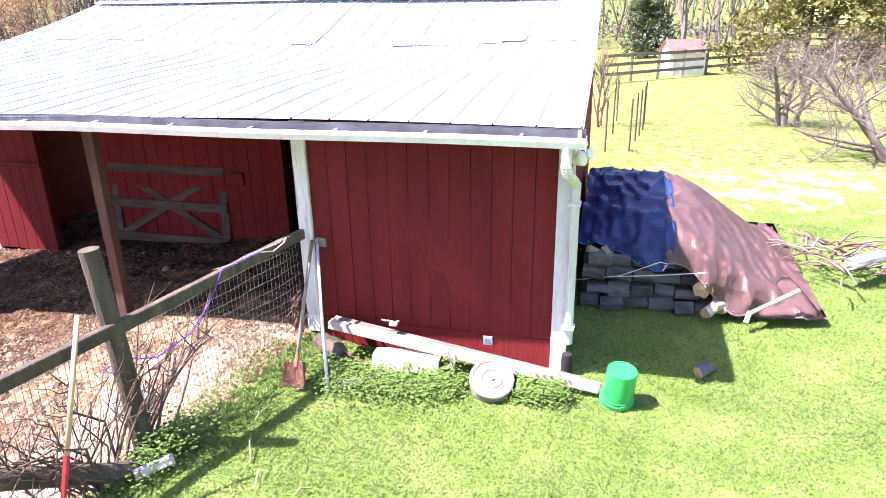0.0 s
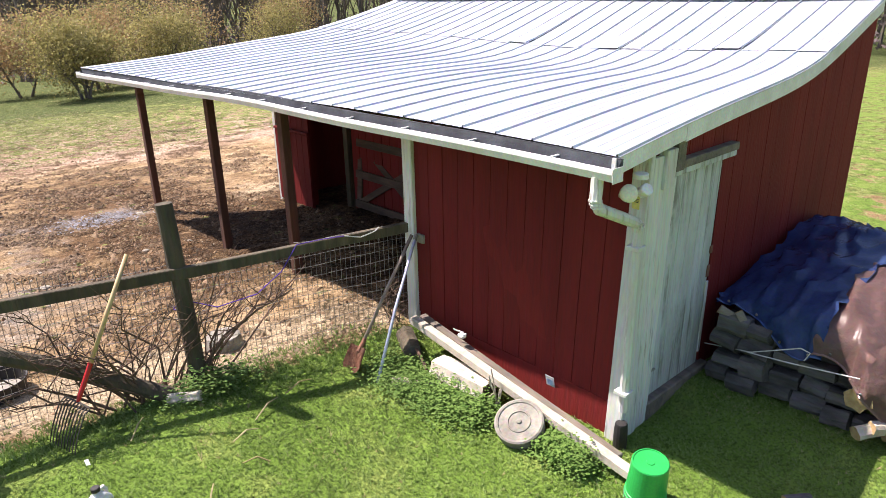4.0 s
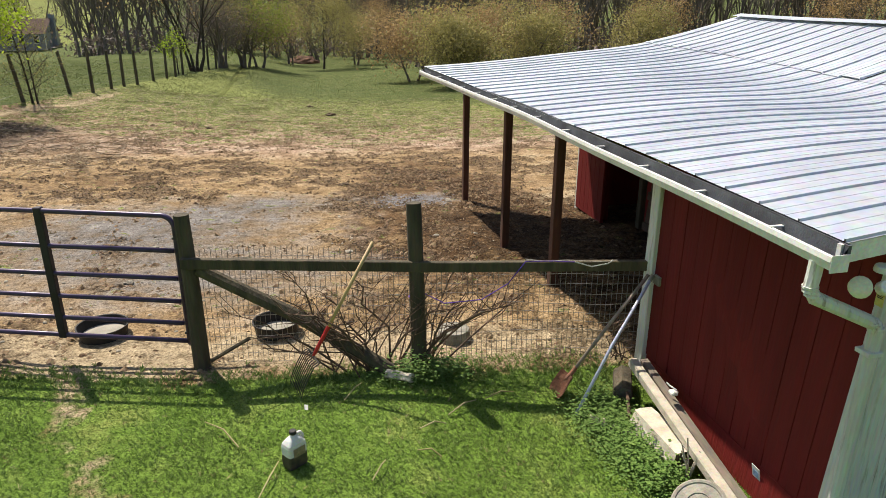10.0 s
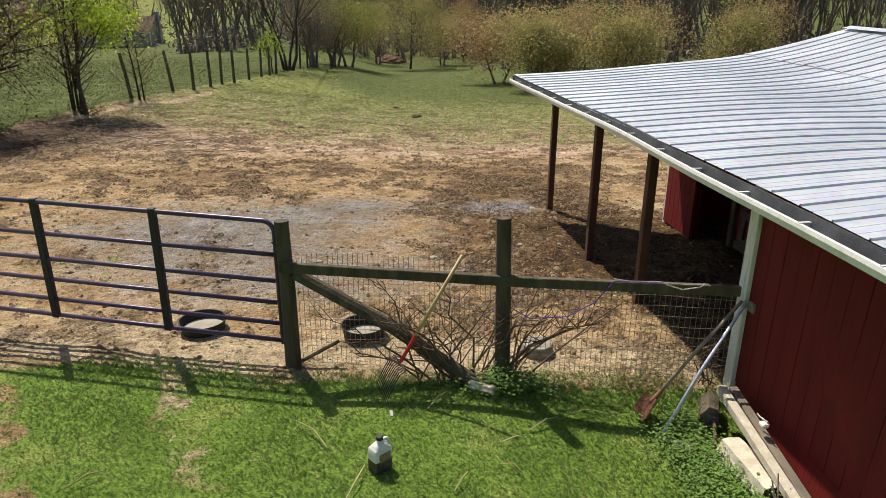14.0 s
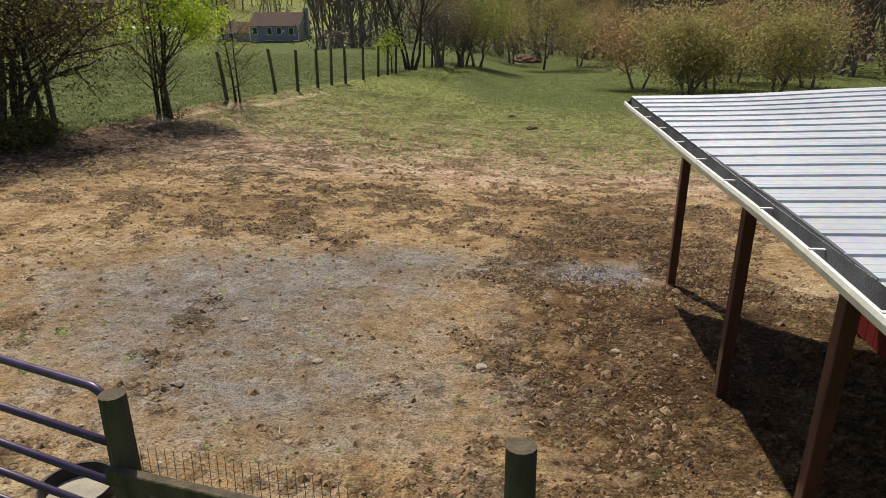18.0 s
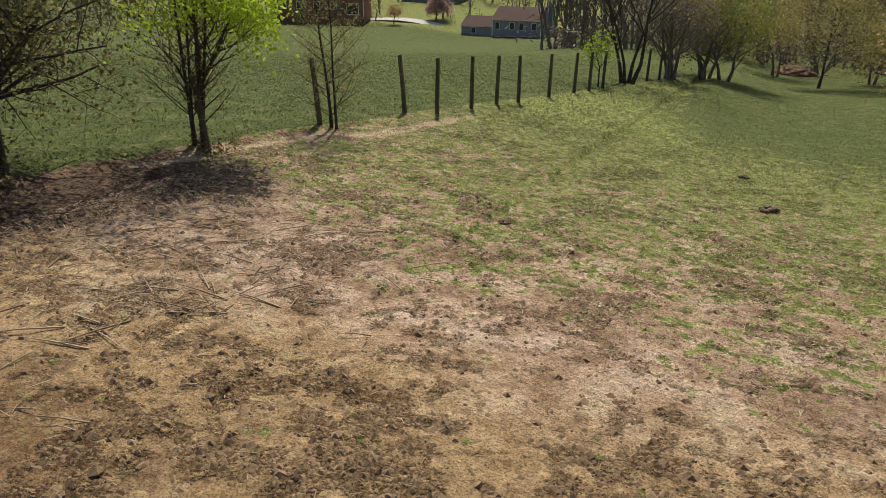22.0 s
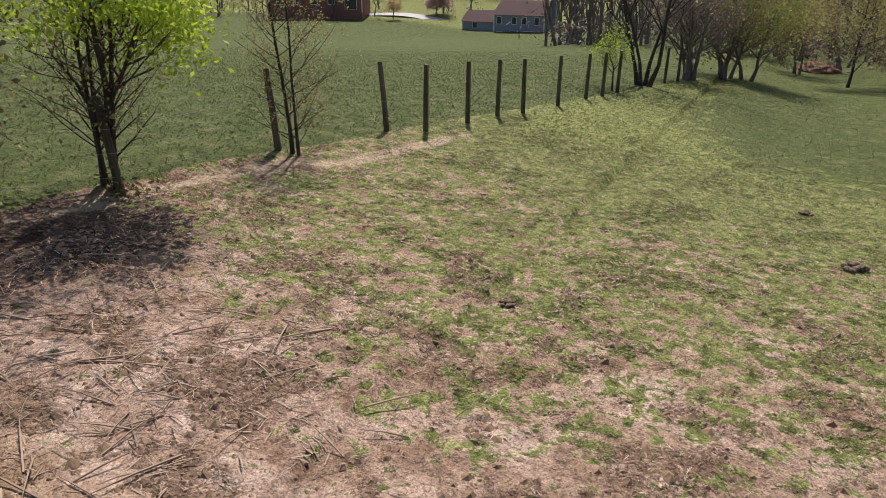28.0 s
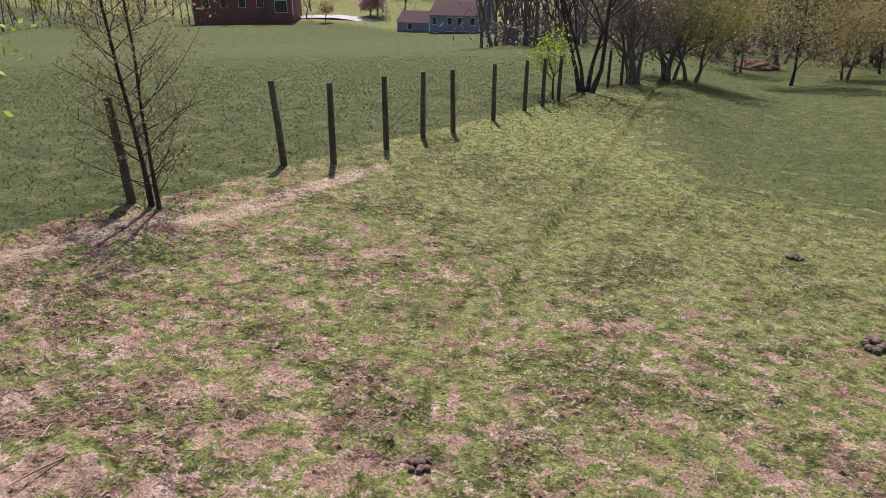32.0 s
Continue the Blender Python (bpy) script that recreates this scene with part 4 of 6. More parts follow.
part("rail", plank_between((GP.x - 0.06, GP.y - 0.07, 1.125), (FP.x + 0.3, FP.y - 0.10, 1.03), 0.10, 0.06), M_DARKWOOD, fence, "weathered square timber top rail")
part("rail", plank_between((FP.x - 0.02, FP.y - 0.03, 1.03), (WP.x + 0.0, WP.y + 0.0, 1.03), 0.10, 0.06), M_DARKWOOD, fence)
part("brace", tube([(GP.x + 0.08, GP.y - 0.03, 1.04), (-3.3, 3.15, 0.52), (-2.50, 2.84, 0.02)], [0.065, 0.07, 0.075], 10), M_DARKWOOD, fence, "diagonal timber brace")
part("stake", tube([(-4.22, 3.36, 0.06), (-3.83, 3.42, 0.24)], 0.02, 6), M_DARKWOOD, fence)


def wire_mesh(a, b, z0, z1, dx, dz, r, seed):
    """Welded wire between two posts, slightly slack."""
    rr = random.Random(seed)
    a, b = Vector(a), Vector(b)
    d = (b - a)
    L = Vector((d.x, d.y, 0)).length
    nx = Vector((d.y, -d.x, 0)).normalized()
    verts, faces = [], []

    def wob(s, z):
        return nx * (0.018 * math.sin(3.1 * s + 2 * z) + 0.008 * math.sin(11 * s))

    def bar(pts, sx):
        base = len(verts)
        for p in pts:
            for o in (sx * r, nx * r, -sx * r, -nx * r):
                verts.append(tuple(p + o))
        for i in range(len(pts) - 1):
            for k in range(4):
                faces.append((base + 4 * i + k, base + 4 * i + (k + 1) % 4, base + 4 * i + 4 + (k + 1) % 4, base + 4 * i + 4 + k))

    n = int(L / dx)
    for i in range(n + 1):
        s = i * dx
        p = a + d * (s / L)
        bar([Vector((p.x, p.y, z)) + wob(s, z) for z in (z0 + 0.01 * math.sin(5 * s), (z0 + z1) / 2, z1 + 0.02 * math.sin(2.3 * s))], d.normalized())
    for j in range(int((z1 - z0) / dz) + 1):
        z = z0 + j * dz
        bar([Vector(((a + d * (i / 24)).x, (a + d * (i / 24)).y, z + 0.012 * math.sin(7 * i / 24 + j))) + wob(L * i / 24, z) for i in range(25)], Vector((0, 0, 1)))
    me = bpy.data.meshes.new("wire_mesh")
    me.from_pydata(verts, [], faces)
    me.materials.append(M_WIRE)
    return me


for a, b, top in ((GP, FP, 1.2), (FP, WP, 1.0)):
    ob = new("wire_mesh", wire_mesh(a + Vector((0, 0.1, 0)), b + Vector((0, 0.08, 0)), -0.02, top, 0.051, 0.102, 0.0024, 3))
    ob.parent = fence
    tagged(ob, "slack welded wire mesh")
ob = new("wire_offcut", wire_mesh(Vector((-1.18, 2.77, 0)), Vector((-0.35, 2.58, 0)), -0.06, 0.07, 0.05, 0.05, 0.002, 4))
ob.parent = fence
ob.matrix_basis = Matrix.Translation((-0.8, 2.68, 1.10)) @ Matrix.Rotation(radians(70), 4, Vector((0.97, -0.22, 0))) @ Matrix.Translation((0.8, -2.68, 0))
tw = thing("twine", "purple and white baling twine looped along the fence rail", "twine")
pts = [FP + Vector((0.08 * math.cos(a), 0.04 + 0.09 * math.sin(a), 0.66 + 0.01 * a)) for a in [0.5 * k for k in range(13)]]
pts += [(-1.95, 2.9, 0.66), (-1.6, 2.82, 0.70), (-1.35, 2.78, 0.86), (-1.2, 2.72, 1.10), (-0.95, 2.66, 1.105), (-0.75, 2.6, 1.10)]
part("cord", tube(pts, 0.006, 5), M_PURPLE, tw)
part("cord_end", tube([(-0.75, 2.6, 1.10), (-0.6, 2.55, 1.06), (-0.45, 2.52, 1.09), (-0.40, 2.52, 1.12)], 0.006, 5), M_ROPE, tw)

# ---- tube gate ----
gate = thing("tube_gate", "dark purple six-bar steel tube gate standing ajar", "gate")
A, B = Vector((-4.41, 3.50, 0)), Vector((-5.66, 3.90, 0))
D = (B - A).normalized()
GL = 3.66
HS = (0.235, 0.43, 0.665, 0.905, 1.19, 1.54)
rise = 0.012
for i, z in enumerate(HS):
    if i in (0, 5):
        continue
    part("bar", tube([A + D * 0.03 + Vector((0, 0, z)), A + D * (GL - 0.03) + Vector((0, 0, z + rise * GL))], 0.024, 10), M_GATE, gate, smooth=True)
r = 0.12
pts = [A + Vector((0, 0, HS[0] - 0.03)), A + Vector((0, 0, HS[5] - r))]
for a in range(1, 7):
    t = a / 6 * math.pi / 2
    pts.append(A + D * (r * (1 - math.cos(t))) + Vector((0, 0, HS[5] - r + r * math.sin(t))))
pts += [A + D * (GL - r) + Vector((0, 0, HS[5] + rise * GL))]
for a in range(1, 7):
    t = a / 6 * math.pi / 2
    pts.append(A + D * (GL - r + r * math.sin(t)) + Vector((0, 0, HS[5] + rise * GL - r + r * math.cos(t))))
pts += [A + D * GL + Vector((0, 0, HS[0] + 0.03))]
part("frame", tube(pts, 0.025, 10), M_GATE, gate, smooth=True)
part("bar", tube([A + Vector((0, 0, HS[0])), A + D * GL + Vector((0, 0, HS[0] + rise * GL))], 0.025, 10), M_GATE, gate, smooth=True)
for s in (1.31, 2.68):
    p = A + D * s
    q = D.to_track_quat("X", "Z").to_matrix().to_4x4()
    part("stile", box((-0.04, -0.033, HS[0] - 0.03), (0.04, 0.033, HS[5] + 0.035), 0.01, Matrix.Translation(p + Vector((0, 0, rise * s))) @ q), M_STILE, gate)
for z in (0.40, 0.88):
    lk = []
    for k in range(7):
        lk.append(A + Vector((0.01 + 0.015 * k, -0.03 - 0.012 * k, z + 0.02 * math.sin(k * 1.3))))
    part("chain", tube(lk, 0.012, 6), M_STEEL, gate)
for z in (0.33, 1.32):
    part("hinge", tube([A + Vector((-0.03, 0, z)), A + Vector((0.1, -0.05, z))], 0.014, 8), M_STEEL, gate)

# ---- pasture fence posts along the hill ----
pasture = thing("pasture_fence", "line of dark leaning wooden posts along the pasture", "fence")
LINE = ((-12.6, 21.25, -0.22, 0.0), (-12.3, 25.05, -0.28, 0.15), (-11.62, 28.5, -0.28, 0.2), (-10.95, 29.3, -0.02, 0.1), (-10.6, 31.2, -0.03, 0.1), (-10.45, 33.1, 0.05, 0.0),
        (-10.05, 34.3, 0.0, 0.0), (-9.72, 37.0, 0.02, 0.05), (-9.4, 39.6, 0.06, 0.0), (-9.1, 41.0, 0.05, 0.0), (-8.9, 42.8, 0.05, 0.0), (-7.9, 48.8, 0.05, 0), (-7.5, 50.4, 0.03, 0), (-14.0, 17.6, -0.1, 0.1), (-15.2, 13.2, 0.0, 0.0), (-16.2, 9.5, 0.05, 0.0))
for i, (x, y, lx, ly) in enumerate(LINE):
    b = at_ground(x, y)
    part("post", tube([b - Vector((0, 0, 0.3)), b + Vector((lx * 0.5, ly * 0.5, 0.85)), b + Vector((lx, ly, 1.66))], [0.075, 0.07, 0.062], 8), M_DARKWOOD, pasture)
for z in (0.35, 0.75, 1.15):
    pts = [at_ground(x, y, z) for x, y, *_ in sorted(LINE, key=lambda q: q[1])]
    part("wire", tube(pts, 0.004, 4), M_WIRE, pasture)

# ---- tools and clutter by the barn ----
fork = thing("manure_fork", "long-handled fork, pale handle, red ferrule, leaning on the fence", "fork")
top, foot = Vector((-2.63, 2.87, 1.36)), Vector((-3.40, 2.66, 0.08))
d = (foot - top).normalized()
neck = top + d * 0.88
part("handle", tube([top, top + d * 0.5 + Vector((0, 0, 0.006)), neck], [0.017, 0.018, 0.017], 10), M_HANDLE, fork, smooth=True)
part("ferrule", tube([neck, neck + d * 0.28, neck + d * 0.31], [0.02, 0.018, 0.011], 10), M_REDPAINT, fork, "red painted ferrule")
hub = neck + d * 0.31
across = d.cross(Vector((0, 0, 1))).normalized()
drop = across.cross(d).normalized()
drop = drop if drop.z < 0 else -drop
part("crossbar", tube([hub + across * s * 0.16 for s in (-1, -0.5, 0, 0.5, 1)], 0.008, 6), M_STEEL, fork)
for i in range(10):
    s = (i - 4.5) / 4.5 * 0.165
    o = hub + across * s
    part("tine", tube([o, o + d * 0.05 - drop * 0.03, o + d * 0.15 - drop * 0.03, o + d * 0.27 - drop * 0.02, o + d * 0.36 + drop * 0.0], [0.006, 0.006, 0.006, 0.005, 0.004], 5), M_STEEL, fork)

shovel = thing("shovel", "rusty round-point shovel with a grey handle against the post", "shovel")
t0, t1 = Vector((-0.07, 2.42, 0.98)), Vector((-0.82, 2.31, 0.10))
d = (t1 - t0).normalized()
part("handle", tube([t0, (t0 + t1) / 2 + Vector((0, 0, 0.008)), t1], 0.017, 10), M_OLDHANDLE, shovel, smooth=True)
part("socket", tube([t1 - d * 0.04, t1 + d * 0.1], [0.02, 0.026], 10), M_RUST, shovel)
bm = bmesh.new()
side = d.cross(Vector((0, 0, 1))).normalized()
nrm = side.cross(d).normalized()
rows = []
for i in range(8):
    s = i / 7
    wv = 0.11 * (0.92 + 0.16 * s) * (1 if s < 0.6 else math.sqrt(max(0.02, 1 - ((s - 0.6) / 0.42) ** 2)))
    rows.append([bm.verts.new(t1 + d * (0.05 + 0.27 * s) + side * (wv * k / 3) + nrm * (0.03 * (k / 3) ** 2 + 0.012 * math.cos(s * 3))) for k in range(-3, 4)])
for a, b in zip(rows, rows[1:]):
    for j in range(6):
        bm.faces.new((a[j], a[j + 1], b[j + 1], b[j]))
bmesh.ops.solidify(bm, geom=bm.faces[:], thickness=0.004)
part("blade", bm, M_RUST, shovel, "rusted steel blade")

pole = thing("pole", "pale blue-white painted metal pole leaning on the post", "pole")
part("shaft", tube([(-0.06, 2.37, 0.98), (-0.52, 2.17, 0.40), (-0.92, 1.98, -0.17)], [0.015, 0.016, 0.016], 10), M_POLE, pole, smooth=True)
part("tip", tube([(-0.05, 2.375, 0.99), (-0.09, 2.355, 0.947)], 0.021, 8), M_TUB, pole)

bucket = thing("bucket", "bright green plastic bucket upside down on the grass", "bucket", pose(-0.48, -0.585, -0.195, 4, -7, 20))
part("body", lathe([(0.146, 0.0), (0.150, 0.004), (0.150, 0.02), (0.146, 0.022), (0.146, 0.05), (0.15, 0.052), (0.15, 0.065), (0.144, 0.067), (0.143, 0.085), (0.147, 0.087), (0.147, 0.097), (0.142, 0.099), (0.13, 0.362), (0.125, 0.37), (0.118, 0.37), (0.116, 0.364), (0.03, 0.362), (0.028, 0.368), (0.012, 0.368)], 40), M_GREEN, bucket, smooth=False)
part("handle", tube([(0.15 * math.cos(a), 0.15 * math.sin(a) , 0.06 - 0.05 * abs(math.sin(a * 2)) * 0.4) for a in [k * math.pi / 10 for k in range(11)]], 0.004, 6), M_STEEL, bucket, "wire bail handle")
part("bail_ear", box((0.14, -0.02, 0.04), (0.156, 0.02, 0.08), 0.003), M_GREEN, bucket)
part("bail_ear", box((-0.156, -0.02, 0.04), (-0.14, 0.02, 0.08), 0.003), M_GREEN, bucket)

tub = thing("rubber_tub", "round worn grey rubber tub tipped against the plants", "tub", pose(-0.57, 0.52, -0.075, 12, -26, -8) @ Matrix.Scale(1.12, 4))
part("shell", lathe([(0.165, -0.07), (0.175, -0.05), (0.182, 0.05), (0.182, 0.062), (0.17, 0.07), (0.155, 0.066), (0.15, 0.058), (0.09, 0.056), (0.086, 0.062), (0.08, 0.062), (0.077, 0.055), (0.02, 0.055), (0.016, 0.066), (0.008, 0.068)], 40), M_TUB, tub)

jug = thing("jug", "white plastic gallon jug with a dark label on the lawn", "jug", pose(-3.46, 1.62, land(-3.46, 1.62), 0, 0, 35))


def jug_shell(z0, z1, grow):
    bm = bmesh.new()
    prof = [(0.0, 0.86), (0.01, 0.97), (0.03, 1.0), (0.19, 1.0), (0.215, 0.93), (0.245, 0.7), (0.268, 0.36), (0.275, 0.27), (0.288, 0.27)]
    prof = [(z, s) for z, s in prof if z0 - 1e-6 <= z <= z1 + 1e-6]
    rows = []
    for z, s in prof:
        ring = []
        for k in range(24):
            a = 2 * math.pi * k / 24
            c, q = math.cos(a), math.sin(a)
            e = 0.28 if z < 0.22 else 0.6
            px = math.copysign(abs(c) ** e, c) * (0.085 * s + grow)
            py = math.copysign(abs(q) ** e, q) * (0.06 * s + grow)
            ring.append(bm.verts.new((px, py, z)))
        rows.append(ring)
    for a, b in zip(rows, rows[1:]):
        for k in range(24):
            bm.faces.new((a[k], a[(k + 1) % 24], b[(k + 1) % 24], b[k]))
    bm.faces.new(rows[0][::-1])
    bm.faces.new(rows[-1])
    return bm


part("body", jug_shell(0, 0.3, 0), M_JUG, jug, smooth=False)
bm = jug_shell(0.0, 0.19, 0.0015)
bmesh.ops.scale(bm, vec=(1, 1, 0.62), verts=bm.verts[:])
part("label", bm, M_LABEL, jug, "dark brown printed label")
part("label_panel", box((-0.05, -0.0635, 0.11), (0.06, -0.0616, 0.185), 0.0), mat("tan_label", (0.34, 0.26, 0.18), (0.2, 0.15, 0.1), 30, 0.5, bump=0), jug)
part("cap", lathe([(0.027, 0.285), (0.029, 0.288), (0.029, 0.312), (0.024, 0.316)], 18), M_BLACK, jug, "black screw cap")
part("grip", tube([(0.02, 0, 0.275), (0.065, 0, 0.27), (0.087, 0, 0.235), (0.086, 0, 0.19)], 0.014, 8), M_JUG, jug, smooth=True)

beam = thing("timber_beam", "bleached square timber lying along the wall foot", "timber")
part("beam", plank_between((-0.26, 2.22, 0.18), (-0.42, -0.44, -0.10), 0.085, 0.085, 0.01), M_PALEWOOD, beam)
beam2 = thing("timber_beam", "grey weathered board lying behind the pale timber", "timber")
part("beam", plank_between((-0.14, 2.22, 0.17), (-0.31, -0.26, -0.11), 0.06, 0.08, 0.008), M_GREYWOOD, beam2)


def rough_log(a, b, r, bark, seed, ends=M_BOXWOOD, seg=12, flat=0.0):
    """A log with uneven bark, separate sawn ends."""
    rr = random.Random(seed)
    bm = bmesh.new()
    a, b = Vector(a), Vector(b)
    n = 5
    rings = add_tube(bm, [a.lerp(b, i / n) for i in range(n + 1)], [r * rr.uniform(0.93, 1.05) for _ in range(n + 1)], seg, cap=False)
    off = [rr.uniform(0.78, 1.12) for _ in range(seg)]
    for i, ring in enumerate(rings):
        c = a.lerp(b, i / n)
        for k, v in enumerate(ring):
            v.co = c + (v.co - c) * off[k] * rr.uniform(0.97, 1.03)
            if flat and v.co.z > c.z + r * flat:
                v.co.z = c.z + r * flat
    f1 = bm.faces.new(rings[0][::-1])
    f2 = bm.faces.new(rings[-1])
    f1.material_index = f2.material_index = 1
    return bm, [bark, ends]


def log_thing(name, label, a, b, r, bark, seed, category="log", group="", ends=M_BOXWOOD, flat=0.0):
    t = thing(name, label, category, group=group)
    bm, ms = rough_log(a, b, r, bark, seed, ends, flat=flat)
    part("log", bm, ms, t)
    return t


log_thing("log", "bleached split log lying in the ground ivy", (-0.41, 1.70, -0.07), (-0.38, 1.05, -0.08), 0.12, M_PALEWOOD, 1, ends=M_DARKWOOD, flat=0.75)
log_thing("log", "short knobbly bleached branch in the grass", (-0.82, 1.87, -0.14), (-0.54, 1.51, -0.155), 0.048, M_PALEWOOD, 2, ends=M_PALEWOOD)
log_thing("log", "dark rotten log end by the white post", (-0.28, 2.34, 0.0), (-0.42, 2.05, -0.06), 0.09, M_DARKWOOD, 3, ends=M_GREYWOOD)
log_thing("log", "thin brown stick under the timber", (-0.34, 2.15, 0.0), (-0.5, 1.75, -0.1), 0.018, M_TWIG, 4)
log_thing("log", "short bleached log at the foot of the brace", (-2.55, 2.78, 0.03), (-2.33, 2.60, 0.05), 0.045, M_PALEWOOD, 6, ends=M_PALEWOOD)
card = thing("paper_label", "small blue and white card leaning on the skirt board", "card", pose(-0.022, 0.66, 0.045, 0, -12, 0))
part("card", box((-0.002, -0.045, -0.055), (0.002, 0.045, 0.055), 0.0), M_JUG, card)
part("print", box((-0.0035, -0.03, -0.04), (-0.0022, 0.03, 0.02), 0.0), mat("pale_blue_print", (0.35, 0.5, 0.75), None, 20, 0.5, bump=0), card)
rag = thing("white_rag", "scrap of white cord and rag caught on the timber", "rag")
rr = random.Random(8)
part("cord", tube([(-0.2 + rr.uniform(-0.03, 0.03), 1.5 + 0.03 * k, 0.24 + rr.uniform(-0.02, 0.03)) for k in range(7)], 0.008, 5), M_ROPE, rag)
part("scrap", box((-0.25, 1.52, 0.21), (-0.19, 1.60, 0.25), 0.012), M_ROPE, rag)
straw = thing("dry_weed_tuft", "dry weed stalks standing by the timber", "weed")
for k in range(9):
    a = rr.uniform(0, 6.28)
    part("stalk", tube([(-0.44, 0.90, -0.19), (-0.42 + 0.04 * math.cos(a), 0.90 + 0.04 * math.sin(a), 0.0), (-0.42 + 0.09 * math.cos(a), 0.90 + 0.09 * math.sin(a), -0.08 + rr.uniform(0, 0.28))], 0.006, 5), M_PALEWOOD, straw)

# ---- feed pans in the paddock ----
def feed_pan(x, y, r, h, material, label, fill):
    z = land(x, y)
    t = thing("feed_pan", label, "feed pan", pose(x, y, z - 0.005, 0, 0, 0), group="feed pans")
    part("shell", lathe([(r * 0.88, 0), (r * 0.92, 0.01), (r, h), (r + 0.012, h + 0.003), (r + 0.012, h - 0.012), (r - 0.004, h - 0.01), (r * 0.9, 0.03), (r * 0.3, 0.028)], 36), material, t)
    if fill:
        part("dried_mud", lathe([(r * 0.905, 0.034), (r * 0.9, 0.04), (r * 0.5, 0.046), (0.02, 0.043)], 24), mat("dried_grey_silt", (0.36, 0.33, 0.28), (0.26, 0.24, 0.2), 5, 0.9, bump=0.2), t)
    return t


feed_pan(-3.58, 4.05, 0.245, 0.16, M_BLACK, "black rubber feed pan with dried silt inside", True)
feed_pan(-5.44, 4.45, 0.26, 0.14, M_BLACK, "black rubber feed pan behind the tube gate", True)
t = thing("feed_pan", "pale upturned rubber feed pan on the dirt", "feed pan", pose(-1.72, 3.42, land(-1.72, 3.42) - 0.03), group="feed pans")
part("shell", lathe([(0.185, 0), (0.19, 0.01), (0.165, 0.14), (0.158, 0.15), (0.02, 0.152)], 36), M_TUB, t)

# ---- firewood under tarps ----
rr = random.Random(21)
for row in range(4):
    y = -0.16 - 0.05 * (row % 2)
    while y > -1.40:
        ln = rr.uniform(0.19, 0.30)
        r = rr.uniform(0.072, 0.10)
        x = 1.24 + rr.uniform(-0.07, 0.07) + 0.02 * row
        z = -0.09 + 0.088 + row * 0.168 + rr.uniform(-0.012, 0.012)
        if row < 3 or rr.random() < 0.75:
            log_thing("firewood_log", "dark split firewood log with rough bark in the stack", (x, y, z), (x + rr.uniform(-0.03, 0.03), y - ln + rr.uniform(0.008, 0.02), z + rr.uniform(-0.03, 0.03)), r, M_LOGBARK, rr.randint(0, 9999), group="stacked firewood", ends=M_LOGBARK, flat=rr.choice((0.0, 0.0, 0.45)))
        y -= ln
log_thing("firewood_log", "sawn round log with its pale cut end showing", (1.08, -1.40, 0.30), (1.45, -1.38, 0.30), 0.10, M_LOGBARK, 77, group="stacked firewood")
log_thing("firewood_log", "split log tipped over the top of the stack", (1.20, -0.20, 0.62), (1.28, -0.42, 0.50), 0.045, M_GREYWOOD, 78, group="stacked firewood")
log_thing("firewood_log", "split log tipped over the top of the stack", (1.22, -0.36, 0.64), (1.22, -0.46, 0.50), 0.04, M_GREYWOOD, 79, group="stacked firewood")
for k in range(6):
    log_thing("firewood_log", "pale freshly split piece lying on the ground", (1.02 + 0.06 * k, -1.44 - 0.08 * k, 0.05 + 0.06 * (k % 2)), (1.20 + 0.05 * k, -1.58 - 0.07 * (k % 3), 0.09), 0.06, M_PALEWOOD, 30 + k, group="split pieces", ends=M_BOXWOOD)
part("pile_core", box((1.38, -1.38, -0.05), (3.2, -0.15, 0.52), 0.05), M_LOGBARK, thing("firewood_stack", "inner rows of stacked firewood under the tarp", "firewood"))


